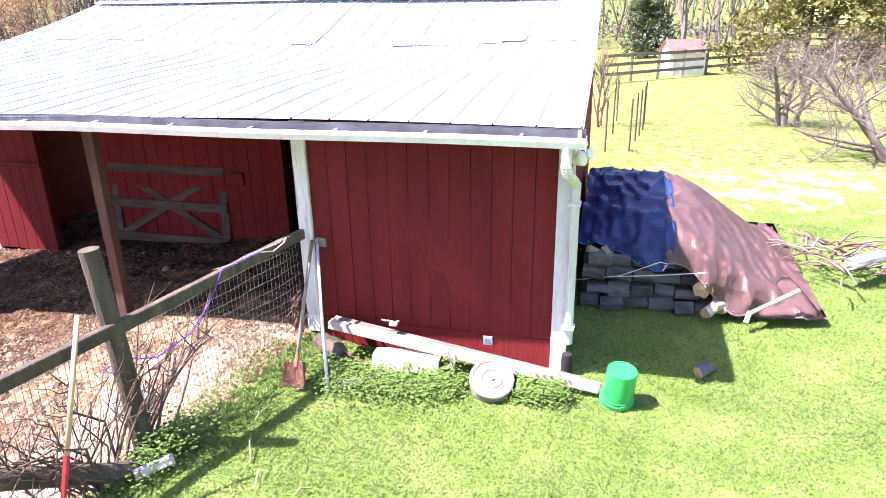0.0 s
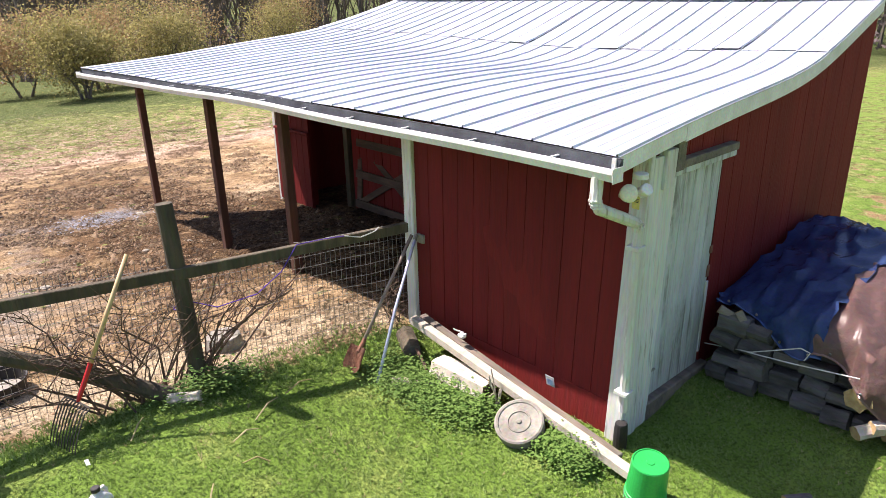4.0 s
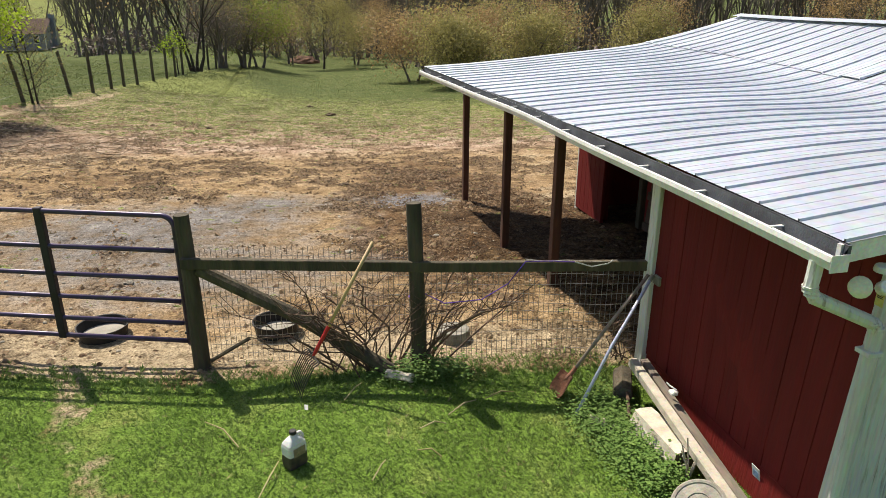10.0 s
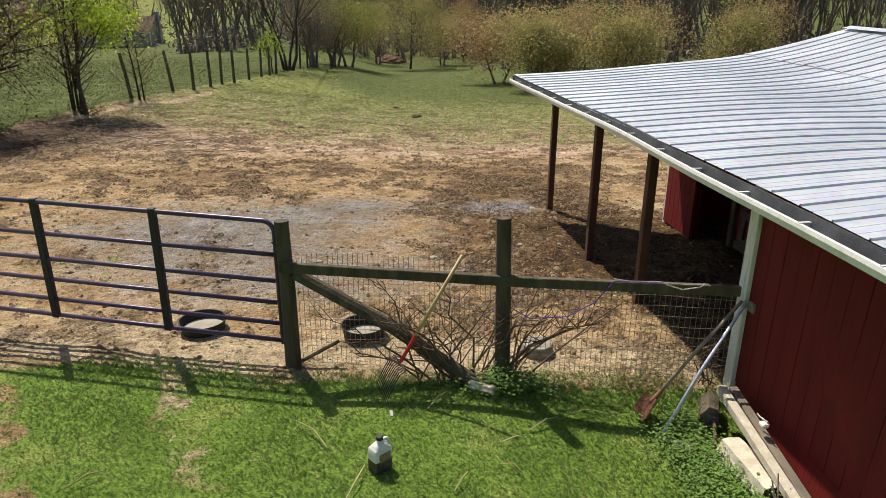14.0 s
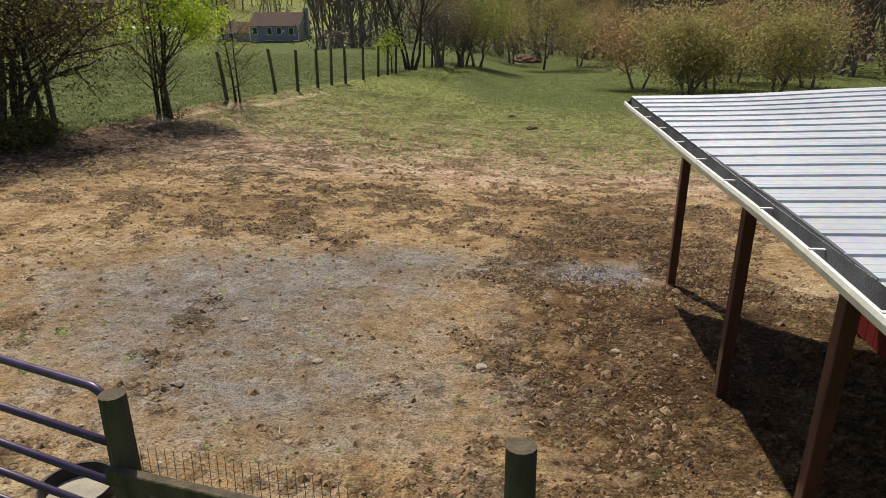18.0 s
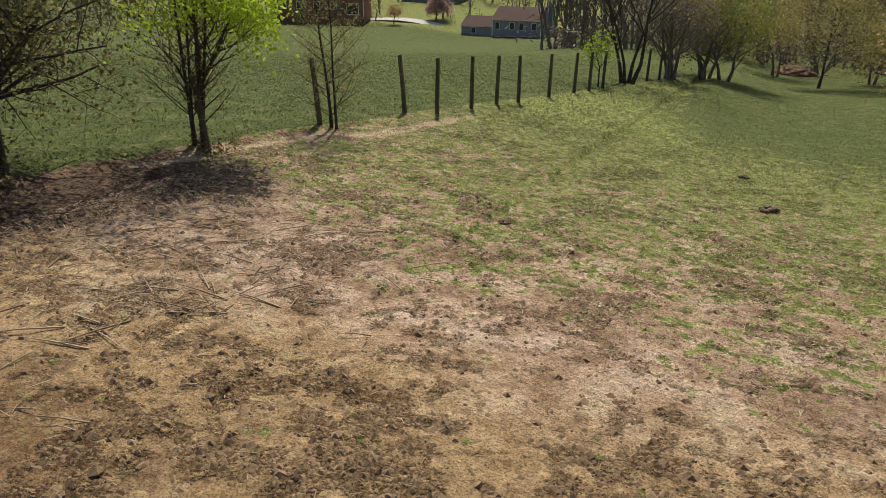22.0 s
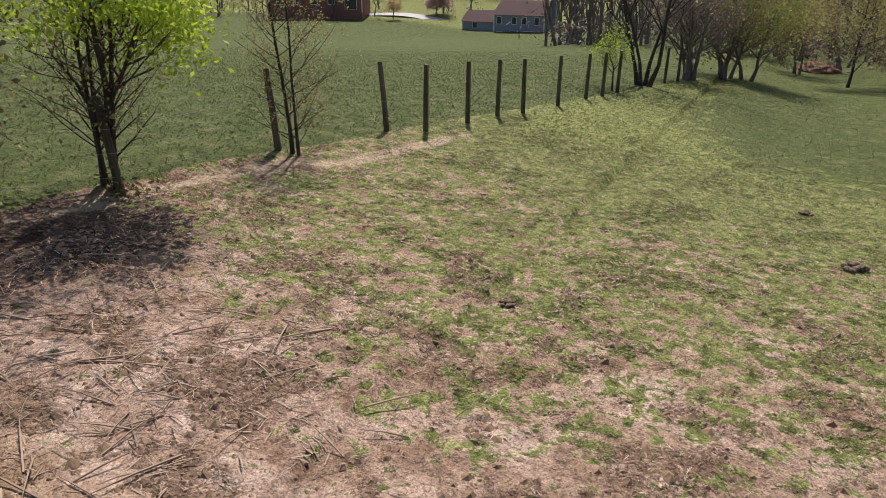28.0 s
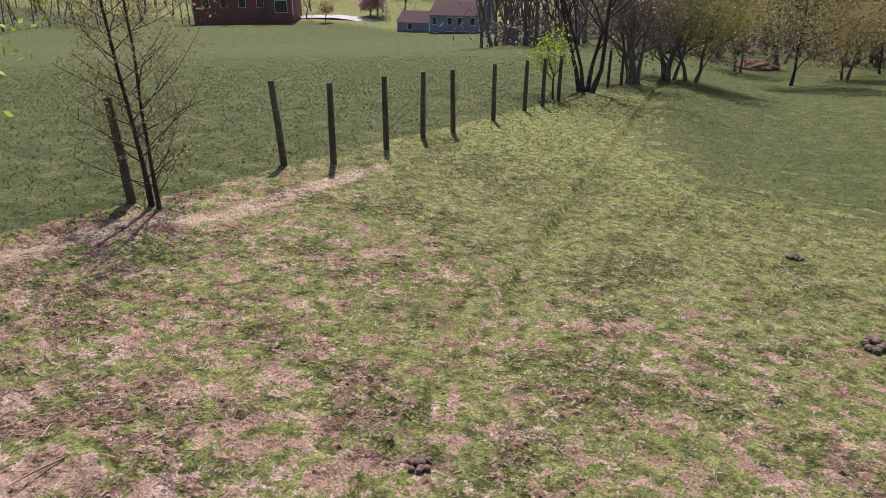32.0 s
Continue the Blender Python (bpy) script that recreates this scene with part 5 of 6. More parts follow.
def tarp(name, label, material, y0, y1, ny, front_z, seed):
    """Heavy sheet draped over the pile, creased, hanging lower towards its ends."""
    bm = bmesh.new()
    nu = 56
    rows = []
    for j in range(ny + 1):
        y = y0 + (y1 - y0) * j / ny
        top = 1.0 - 0.10 * smoothstep(-0.6, 0.0, y) - 1.0 * smoothstep(-1.0, -2.85, y)
        fr = front_z(y)
        xf = 1.12 + 0.10 * smoothstep(-1.3, -2.2, y) + 0.34 * smoothstep(-0.95, -0.1, y)
        shoulder = fr + (top - fr) * (0.72 - 0.52 * smoothstep(-1.0, -0.2, y))
        row = []
        for i in range(nu + 1):
            s = i / nu
            if s < 0.3:
                q = s / 0.3
                x = xf + 0.10 * q + 0.12 * q ** 4
                z = fr + (shoulder - fr) * q
            else:
                q = (s - 0.3) / 0.7
                x = xf + 0.22 + 2.9 * q
                z = shoulder + (top - shoulder) * math.sin(min(1.0, q / 0.58) * math.pi / 2) - (top + 0.02) * max(0, (q - 0.6) / 0.4) ** 2
            n1 = noise.noise((x * 1.7, y * 2.4, seed + z * 1.1))
            n2 = 1 - abs(noise.noise((x * 2.6 + 3, y * 3.4, seed + z * 2.2))) * 2
            n3 = 1 - abs(noise.noise((x * 6.5, y * 6.0, seed + 9 + z * 5))) * 2
            n4 = 1 - abs(noise.noise((x * 1.1 + 2.2 * y, y * 5.0 - 1.5 * x, seed + 4))) * 2
            cr = 0.05 * n1 + 0.032 * n2 ** 3 + 0.014 * n3 ** 3 + 0.055 * n4 ** 5
            fold = 0.035 * math.sin(y * 10 + 4 * math.sin(z * 3)) * (1 - min(1, s / 0.35))
            row.append(bm.verts.new((x - cr * 0.7 - fold, y + cr * 0.4, max(z + cr * 0.8 - 0.03, 0.012))))
        rows.append(row)
    for a, b in zip(rows, rows[1:]):
        for i in range(nu):
            bm.faces.new((a[i], a[i + 1], b[i + 1], b[i]))
    bmesh.ops.solidify(bm, geom=bm.faces[:], thickness=0.004)
    t = thing(name, label, "tarp")
    edge = [row[0].co.copy() + Vector((-0.004, 0, 0.004)) for row in rows]
    part("sheet", bm, material, t, smooth=True)
    part("hem", tube(edge, 0.009, 6), material, t)
    for k in range(4, len(edge) - 2, 9):
        e = edge[k]
        part("grommet", tube([e + Vector((-0.008, 0, 0.03)), e + Vector((0.004, 0, 0.034))], 0.011, 8), M_WIRE, t)
    return t


tarp("blue_tarp", "shiny blue plastic tarp draped over the firewood", M_BLUE, -0.08, -1.10, 34, lambda y: 0.55 - 0.06 * math.sin(5 * y), 2.0)
bt = tarp("brown_tarp", "brown plastic tarp draped over the end of the woodpile", M_BROWN, -1.02, -2.66, 50, lambda y: 0.54 - 0.53 * smoothstep(-1.15, -1.8, y), 7.0)
bm = bmesh.new()
pa, pb, pc = Vector((1.02, -1.9, 0.03)), Vector((1.2, -2.62, 0.02)), Vector((1.75, -2.3, 0.28))
k = 8
grid = [[bm.verts.new(pa.lerp(pb, i / k).lerp(pc, j / k) + Vector((0, 0, 0.02 + 0.02 * noise.noise((i * 0.7, j * 0.7, 3))))) for j in range(k + 1)] for i in range(k + 1)]
for i in range(k):
    for j in range(k - 1):
        bm.faces.new((grid[i][j], grid[i + 1][j], grid[i + 1][j + 1], grid[i][j + 1]))
bmesh.ops.solidify(bm, geom=bm.faces[:], thickness=0.004)
part("corner_flap", bm, M_BROWN, bt, smooth=True)
cord = thing("cord", "white cord strung from the door to the woodpile", "cord")
part("strand", tube([(1.36, -0.03, 0.16), (1.12, -0.55, 0.36), (1.05, -0.95, 0.58), (1.06, -1.02, 0.56), (1.08, -0.98, 0.47)], 0.005, 5), M_ROPE, cord)
part("strand", tube([(1.12, -0.52, 0.35), (1.06, -0.9, 0.42), (1.0, -1.4, 0.52)], 0.005, 5), M_ROPE, cord)
log_thing("branch", "bleached branch weighing down the tarp corner", (1.0, -1.85, 0.10), (1.12, -2.32, 0.36), 0.022, M_PALEWOOD, 51, category="branch")
log_thing("branch", "bent end of the bleached branch on the tarp", (0.95, -1.83, 0.02), (1.02, -1.87, 0.12), 0.026, M_PALEWOOD, 52, category="branch")
log_thing("log", "small dark log end in the grass by the woodpile", (0.12, -1.32, -0.14), (0.26, -1.44, -0.13), 0.055, M_LOGBARK, 53)
brush = thing("brush_pile", "heap of bleached branches and brush beside the tarp", "brush pile")
for k in range(70):
    a = rr.uniform(0, 6.28)
    c = Vector((2.7 + rr.gauss(0, 0.34), -3.0 + rr.gauss(0, 0.32), 0.05))
    h = rr.uniform(0.02, 0.38) * max(0.1, 1 - (c - Vector((2.6, -3.0, 0.05))).length)
    L = rr.uniform(0.15, 0.55)
    dv = Vector((math.cos(a) * L, math.sin(a) * L, rr.uniform(-0.02, 0.14)))
    part("stick", tube([c + Vector((0, 0, h)), c + dv * 0.5 + Vector((0, 0, h + 0.04)), c + dv + Vector((0, 0, h))], [rr.uniform(0.006, 0.022), 0.012, 0.005], 5), M_GREYWOOD if k % 3 else M_TWIG, brush)
log_thing("log", "large bleached log lying on the brush pile", (2.3, -3.1, 0.24), (2.9, -3.75, 0.2), 0.085, M_PALEWOOD, 55, ends=M_PALEWOOD)

# ---- trees ----
def grow(seed, height, r0, spread, levels, kids, lean=(0, 0), fork=0.35, droop=0.0, seg=6, ratio=(0.5, 0.72), thin=1.0):
    """A branching skeleton: tubes as arrays, and the twig points that carry leaves."""
    rr = random.Random(seed)
    verts, faces, tips = [], [], []

    def limb(p, d, L, r, lev):
        n = 5 if lev == 0 else 4 if lev < 3 else 3
        sides = seg if lev < 2 else 4 if lev == 2 else 3
        pts, dd = [p], d.copy()
        for i in range(n):
            dd = (dd + Vector((rr.gauss(0, 0.13 if lev or thin == 1.0 else 0.035), rr.gauss(0, 0.13 if lev or thin == 1.0 else 0.035), rr.gauss(0, 0.09) + (0.05 if lev else 0.0) - droop * lev * 0.06))).normalized()
            pts.append(pts[-1] + dd * (L / n))
        base = len(verts)
        side = d.orthogonal().normalized()
        for i, q in enumerate(pts):
            up = d.cross(side)
            rad = r * (1 - 0.62 * i / n)
            if lev == 0 and i == 0:
                rad *= 1.35
            for k in range(sides):
                a = 2 * math.pi * k / sides
                verts.append(q + rad * (math.cos(a) * side + math.sin(a) * up))
        for i in range(n):
            for k in range(sides):
                a, b = base + i * sides, base + (i + 1) * sides
                faces.append((a + k, a + (k + 1) % sides, b + (k + 1) % sides, b + k))
        if lev >= levels - 1:
            tips.extend(pts[1:])
        if lev == levels:
            return
        m = kids[min(lev, len(kids) - 1)]
        for j in range(m):
            f = fork + (1 - fork) * (j + rr.random()) / m if lev == 0 else 0.25 + 0.75 * (j + rr.random()) / m
            i = min(n - 1, int(f * n))
            q = pts[i].lerp(pts[i + 1], f * n - i)
            a = 2.4 * j + rr.uniform(0, 1.2)
            t = dd if lev else d
            o = t.orthogonal().normalized()
            o = (Matrix.Rotation(a, 3, t) @ o)
            nd = (t * (1 - spread) + o * spread + Vector((0, 0, 0.12))).normalized()
            limb(q, nd, L * rr.uniform(*ratio) * (1.0 if lev else 1.15 - 0.45 * f), r * (1 - 0.6 * f) * rr.uniform(0.45, 0.62) * (thin if lev == 0 else 1.0), lev + 1)

    limb(Vector((0, 0, -0.15)), Vector((lean[0], lean[1], 1)).normalized(), height * 0.62, r0, 0)
    return verts, faces, tips


def leaf_mesh(name, pts, count, size, jitter, material, seed, long=1.6):
    """Many small leaf blades scattered round the twigs, in one mesh."""
    g = np.random.default_rng(seed)
    p = np.array([tuple(v) for v in pts])
    c = p[g.integers(0, len(p), count)] + g.normal(0, jitter, (count, 3))
    a = g.normal(0, 1, (count, 3))
    a /= np.linalg.norm(a, axis=1, keepdims=True)
    b = np.cross(a, g.normal(0, 1, (count, 3)))
    b /= np.linalg.norm(b, axis=1, keepdims=True)
    s = size * g.uniform(0.6, 1.3, (count, 1))
    v = np.stack([c - a * s * long / 2, c + b * s / 2, c + a * s * long / 2, c - b * s / 2], 1).reshape(-1, 3)
    f = np.arange(count * 4).reshape(-1, 4)
    me = bpy.data.meshes.new(name)
    me.from_pydata(v.tolist(), [], f.tolist())
    me.materials.append(material)
    return me


def tree(label, x, y, seed, height, r0, spread=0.62, levels=3, kids=(7, 5, 4), leaves=0, leaf=0.05, jitter=0.12, material=None, bark=None, stems=1, lean=(0, 0), fork=0.3, droop=0.0, category="tree", name="tree", splay=0.14, ratio=(0.5, 0.72), thin=1.0):
    t = thing(name, label, category, pose(x, y, land(x, y)))
    rr = random.Random(seed)
    alltips = []
    for s in range(stems):
        a = 2 * math.pi * s / max(stems, 1) + rr.uniform(-0.4, 0.4)
        off = Vector((math.cos(a), math.sin(a), 0)) * (0.0 if stems == 1 else r0 * rr.uniform(1.2, 3.0))
        ln = lean if stems == 1 else (lean[0] + splay * math.cos(a), lean[1] + splay * math.sin(a))
        v, f, tips = grow(seed + 17 * s, height * rr.uniform(0.8, 1.05), r0 * rr.uniform(0.75, 1.1), spread, levels, kids, ln, fork, droop, ratio=ratio, thin=thin)
        me = bpy.data.meshes.new("trunk")
        me.from_pydata([(q.x + off.x, q.y + off.y, q.z) for q in v], [], f)
        me.materials.append(bark or M_BARK)
        me.shade_smooth()
        ob = new("trunk", me)
        ob.parent = t
        alltips += [q + off for q in tips]
    if leaves:
        ob = new("crown", leaf_mesh("crown", alltips, leaves, leaf, jitter, material, seed))
        ob.parent = t
    return t


# along the pasture fence
tree("dark multi-stemmed tree with bronze new leaves by the fence", -15.1, 17.2, 3, 6.4, 0.12, 0.66, 4, (9, 6, 4, 3), 11000, 0.055, 0.2, M_DARKBUD, stems=4, lean=(0.17, 0.08), fork=0.3, droop=0.5, splay=0.2)
tree("dark slender tree grown together with the thicket", -14.9, 17.9, 5, 6.2, 0.09, 0.7, 4, (9, 5, 4, 3), 3000, 0.055, 0.2, M_OLIVELEAF, stems=2, lean=(0.22, 0.12), fork=0.35, droop=0.5)
tree("dark spreading tree with bronze leaves at the paddock corner", -17.8, 14.6, 31, 6.5, 0.14, 0.66, 4, (7, 5, 4, 3), 14000, 0.075, 0.2, M_DARKBUD, stems=2, fork=0.2)
tree("slim fence-line tree with bright fresh green leaves", -12.95, 21.35, 8, 7.8, 0.05, 0.62, 4, (26, 6, 4, 2), 1400, 0.045, 0.08, M_OLIVELEAF, stems=4, fork=0.15, splay=0.035, ratio=(0.18, 0.33), thin=0.7)
v = thing("leafy_branches", "spray of bright green spring leaves on the fence tree", "foliage", pose(-12.95, 21.35, land(-12.95, 21.35)))
for seed, h, r, lean, z0, count in ((60, 3.2, 0.04, (0.55, 0.0), 1.2, 2300), (61, 2.6, 0.035, (0.9, 0.5), 1.35, 1100), (64, 2.6, 0.035, (-0.7, -0.3), 1.35, 450), (62, 6.4, 0.055, (0.14, 0.1), 0.9, 1700)):
    vv, ff, tips = grow(seed, h, r, 0.55, 4, (7, 5, 4, 3), lean, 0.3)
    me = bpy.data.meshes.new("branch")
    me.from_pydata([(q.x + 0.08, q.y, q.z + z0) for q in vv], [], ff)
    me.materials.append(M_BARK)
    ob = new("branch", me)
    ob.parent = v
    ob = new("leaves", leaf_mesh("leaves", [q + Vector((0.08, 0, z0)) for q in tips if q.z + z0 > 1.6], count, 0.065, 0.10, M_NEWLEAF, seed + 1))
    ob.parent = v
tree("slim budding tree grown against a fence post", -12.0, 25.2, 12, 7.4, 0.042, 0.72, 4, (30, 7, 5, 3), 4200, 0.03, 0.05, M_OLIVELEAF, stems=2, fork=0.08, splay=0.02, ratio=(0.2, 0.38), thin=0.62)
tree("tall multi-stemmed tree at the end of the fence", -8.5, 46.5, 14, 9.5, 0.10, 0.5, 4, (7, 5, 4, 3), 2600, 0.09, 0.25, M_RUSTBUD, bark=M_BARK, stems=4, fork=0.3)
tree("small bright green sapling on the fence line", -9.2, 43.2, 15, 3.4, 0.05, 0.5, 3, (6, 5, 4), 650, 0.07, 0.14, M_NEWLEAF, fork=0.3)
tree("dense bare thicket tree at the pasture edge", -7.2, 52.0, 16, 6.5, 0.13, 0.6, 4, (8, 5, 4, 3), 2500, 0.08, 0.25, M_WOODHAZE, bark=M_BARKGREY, stems=5, fork=0.15)
tree("bare thicket tree with rusty buds", -5.8, 57.0, 18, 6.5, 0.13, 0.6, 4, (8, 5, 4, 3), 3000, 0.08, 0.25, M_RUSTBUD, bark=M_BARKGREY, stems=4, fork=0.15)
# shrubs under the fence trees
rr = random.Random(90)
low = [at_ground(fence_x(yy) - 0.3 + rr.gauss(0, 0.35), yy, rr.uniform(0.03, 0.42)) for yy in [rr.uniform(12.5, 17.4) for _ in range(260)]]
low += [at_ground(-12.8 + rr.gauss(0, 0.25), 21.2 + rr.gauss(0, 0.25), rr.uniform(0.02, 0.12)) for _ in range(6)]
tagged(new("fence_undergrowth", leaf_mesh("fence_undergrowth", low, 11000, 0.05, 0.16, M_DARKBUD, 91, 2.2)), "dark low shrubs and weeds under the fence trees", "shrubs", kind="stuff")
# edge of the woods
EDGE = ((-4.6, 57.0, 20, 6.4, M_LIMELEAF, 9000, 2), (1.0, 64.0, 21, 9.0, M_OLIVELEAF, 11000, 1), (4.6, 69.0, 22, 6.5, M_OLIVELEAF, 6000, 2), (5.6, 44.0, 23, 5.6, M_RUSTBUD, 11000, 2), (7.0, 37.5, 24, 5.0, M_OLIVELEAF, 14000, 5),
        (9.6, 43.0, 25, 5.8, M_RUSTBUD, 10000, 2), (12.0, 39.0, 26, 5.2, M_OLIVELEAF, 10000, 4), (15.5, 44.0, 27, 5.8, M_RUSTBUD, 8000, 2), (12.5, 48.0, 28, 6.6, M_OLIVELEAF, 8000, 2), (-1.8, 72.0, 29, 7.5, M_RUSTBUD, 6000, 2),
        (7.5, 74.0, 30, 8.5, M_RUSTBUD, 5500, 1), (20.0, 41.0, 32, 5.6, M_OLIVELEAF, 7000, 3), (25.0, 47.0, 33, 6.5, M_RUSTBUD, 6500, 1), (34.0, 38.0, 34, 6.5, M_RUSTBUD, 5000, 2))
for x, y, s, h, m, c, stems in EDGE:
    tree("low spreading woodland-edge tree in spring bud", x, y, s, h, 0.10 if stems < 3 else 0.075, 0.66, 4, (8, 5, 4, 3), int(c * 0.95), 0.085, 0.32, m, bark=M_BARKGREY if stems > 1 else M_BARK, stems=stems, fork=0.16)

# bare woods behind: trunks and twig haze, joined
def far_woods():
    rr = random.Random(77)
    protos = [grow(200 + k, 15.0, 0.16, 0.34, 3, (9, 4, 3), (0.03 * (k - 2), 0.02), 0.22, seg=5) for k in range(5)]
    verts, faces, tips = [], [], []
    spots = []
    for k in range(760):
        a = rr.uniform(-1.02, 1.75) if k < 460 else rr.uniform(-0.22, 1.5)
        # bearing from straight ahead, to the right positive; the hill field on the far left stays open
        dist = rr.uniform(80, 125) if a > -0.235 else rr.uniform(178, 240)
        if a > 0.22:
            dist = rr.uniform(58, 110)
        spots.append((-5 + dist * math.sin(a), dist * math.cos(a)))
    for x, y in spots:
        v, f, t = protos[rr.randrange(5)]
        s, ang = rr.uniform(0.7, 1.25), rr.uniform(0, 6.28)
        c, q = math.cos(ang) * s, math.sin(ang) * s
        o = len(verts)
        z0 = land(x, y)
        verts.extend([(x + c * p.x - q * p.y, y + q * p.x + c * p.y, z0 + s * p.z) for p in v])
        faces.extend([tuple(i + o for i in ff) for ff in f])
        tips.extend([(x + c * p.x - q * p.y, y + q * p.x + c * p.y, z0 + s * p.z) for p in t[::6]])
    me = bpy.data.meshes.new("bare_woods")
    me.from_pydata(verts, [], faces)
    me.materials.append(M_BARKGREY)
    w = tagged(new("bare_woods", me), "bare grey spring woods behind the pasture", "woods", kind="stuff")
    low = [(x + rr.uniform(-3, 3), y + rr.uniform(-3, 3), land(x, y) + rr.uniform(0.1, 2.6)) for x, y in spots for _ in range(10)]
    tagged(new("undergrowth", leaf_mesh("undergrowth", low, 26000, 0.22, 0.6, M_WOODHAZE, 5, 2.6)), "brown leafless undergrowth at the foot of the woods", "undergrowth", kind="stuff")
    tagged(new("twig_haze", leaf_mesh("twig_haze", tips, 60000, 0.10, 0.6, M_WOODHAZE, 6, 5.0)), "fine bare twigs of the far woods", "woods", kind="stuff")


far_woods()
pile = thing("leaf_heap", "heap of reddish-brown brush at the edge of the woods", "heap", pose(-0.3, 77.0, land(-0.3, 77)))
bm = bmesh.new()
bmesh.ops.create_icosphere(bm, subdivisions=4, radius=1.0)
for q in bm.verts:
    q.co = Vector((q.co.x * 1.7, q.co.y * 1.2, max(q.co.z, -0.1) * 0.8)) * (1 + 0.22 * noise.noise(q.co * 2.5))
part("mound", bm, mat("rusty_brush", (0.27, 0.14, 0.085), (0.13, 0.075, 0.05), 3, 0.95, bump=0.8, bscale=9), pile)

# orchard side
tree("bare spreading apple tree on the lawn", 14.6, -4.7, 41, 3.6, 0.10, 0.72, 4, (8, 6, 5, 4), 700, 0.03, 0.05, M_RUSTBUD, bark=M_BARKGREY, stems=3, fork=0.12)
tree("bare leaning apple tree with many twigs", 9.9, -5.75, 42, 3.9, 0.13, 0.72, 4, (8, 6, 5, 4), 900, 0.03, 0.05, M_RUSTBUD, bark=M_BARKGREY, stems=2, lean=(0.1, 0.35), fork=0.12)
tree("bare sapling on the side fence", 13.4, 0.2, 43, 3.2, 0.04, 0.4, 3, (8, 5, 4), 500, 0.03, 0.05, M_RUSTBUD, bark=M_TWIG, stems=2, fork=0.2)


def conifer(label, x, y, h, w, seed, material, count, blunt=1.0):
    t = thing("evergreen_tree", label, "tree", pose(x, y, land(x, y)))
    part("trunk", tube([(0, 0, -0.2), (0, 0, h * 0.9)], [0.14, 0.03], 8), M_BARK, t)
    rr = random.Random(seed)
    pts = []
    bm = bmesh.new()
    for k in range(150):
        z = h * (0.04 + 0.95 * (k + rr.random()) / 150)
        L = w * (1 - (z / h) ** blunt) * rr.uniform(0.7, 1.1) + 0.1
        a = rr.uniform(0, 6.28)
        e = Vector((math.cos(a) * L, math.sin(a) * L, z - 0.12 * L + 0.1 * L))
        add_tube(bm, [(0, 0, z), e], [0.03, 0.008], 4)
        pts += [Vector((0, 0, z)).lerp(e, s) for s in (0.3, 0.5, 0.65, 0.8, 0.9, 1.0)]
    part("branchwork", bm, M_BARK, t)
    ob = new("crown", leaf_mesh("crown", pts, count, 0.13, 0.14, material, seed, 2.4))
    ob.parent = t


conifer("young conical evergreen behind the board fence", 46.0, -1.6, 6.5, 2.1, 1, M_NEEDLE, 5000)
conifer("broad golden-green evergreen behind the lawn", 31.5, -8.6, 6.4, 4.2, 2, M_YEWLEAF, 9000, 2.6)
conifer("broad golden-green evergreen behind the lawn", 31.0, -13.0, 6.0, 4.2, 3, M_YEWLEAF, 9000, 2.6)

# ---- board fence, shed and small things on the orchard side ----
bf = thing("board_fence", "grey three-board paddock fence across the lawn", "fence")
pts = [Vector((25.8 + 1.45 * k, 0.6 - 1.2 * k, 0)) for k in range(9)] + []
for a, b in zip(pts, pts[1:]):
    za, zb = land(a.x, a.y), land(b.x, b.y)
    part("post", box((a.x - 0.06, a.y - 0.06, za - 0.3), (a.x + 0.06, a.y + 0.06, za + 1.3), 0.01), M_GREYWOOD, bf)
    for h in (0.4, 0.8, 1.18):
        part("board", plank_between((a.x - 0.08, a.y, za + h), (b.x - 0.08, b.y, zb + h), 0.14, 0.03, 0.0), M_GREYWOOD, bf)
far_f = [Vector((30.0 + 4.0 * k, 1.5 + 0.35 * k, 0)) for k in range(7)]
for a, b in zip(far_f, far_f[1:]):
    za, zb = land(a.x, a.y), land(b.x, b.y)
    part("post", box((a.x - 0.06, a.y - 0.06, za - 0.3), (a.x + 0.06, a.y + 0.06, za + 1.3), 0.01), M_GREYWOOD, bf)
    for h in (0.4, 0.8, 1.18):
        part("board", plank_between((a.x, a.y, za + h), (b.x, b.y, zb + h), 0.14, 0.03, 0.0), M_GREYWOOD, bf)
sf = thing("wire_fence", "thin dark posts of the side wire fence", "fence")
for x, y in ((9.6, -0.1), (9.9, -0.62), (11.2, -0.75), (12.0, -0.85), (13.0, -0.95), (14.2, -1.0), (12.2, -0.2), (14.5, -0.25), (17.0, -0.2), (20.0, -0.1)):
    part("post", tube([at_ground(x, y, -0.2), at_ground(x, y, 1.15)], 0.02, 6), M_DARKWOOD, sf)

M_BRICK = mat("far_brick", (0.26, 0.11, 0.085), (0.2, 0.085, 0.065), 4, 0.9, bump=0.2)
M_SIDING = mat("grey_blue_siding", (0.24, 0.255, 0.32), (0.20, 0.215, 0.28), 3, 0.7, bump=0.1)
M_SHINGLE = mat("reddish_shingles", (0.24, 0.15, 0.13), (0.17, 0.11, 0.10), 5, 0.9, bump=0.3)
M_REDROOF = mat("faded_red_shingles", (0.50, 0.25, 0.21), (0.42, 0.2, 0.17), 5, 0.9, bump=0.3)
M_GREYROOF = mat("grey_shingles", (0.22, 0.20, 0.20), (0.16, 0.15, 0.15), 5, 0.9, bump=0.3)


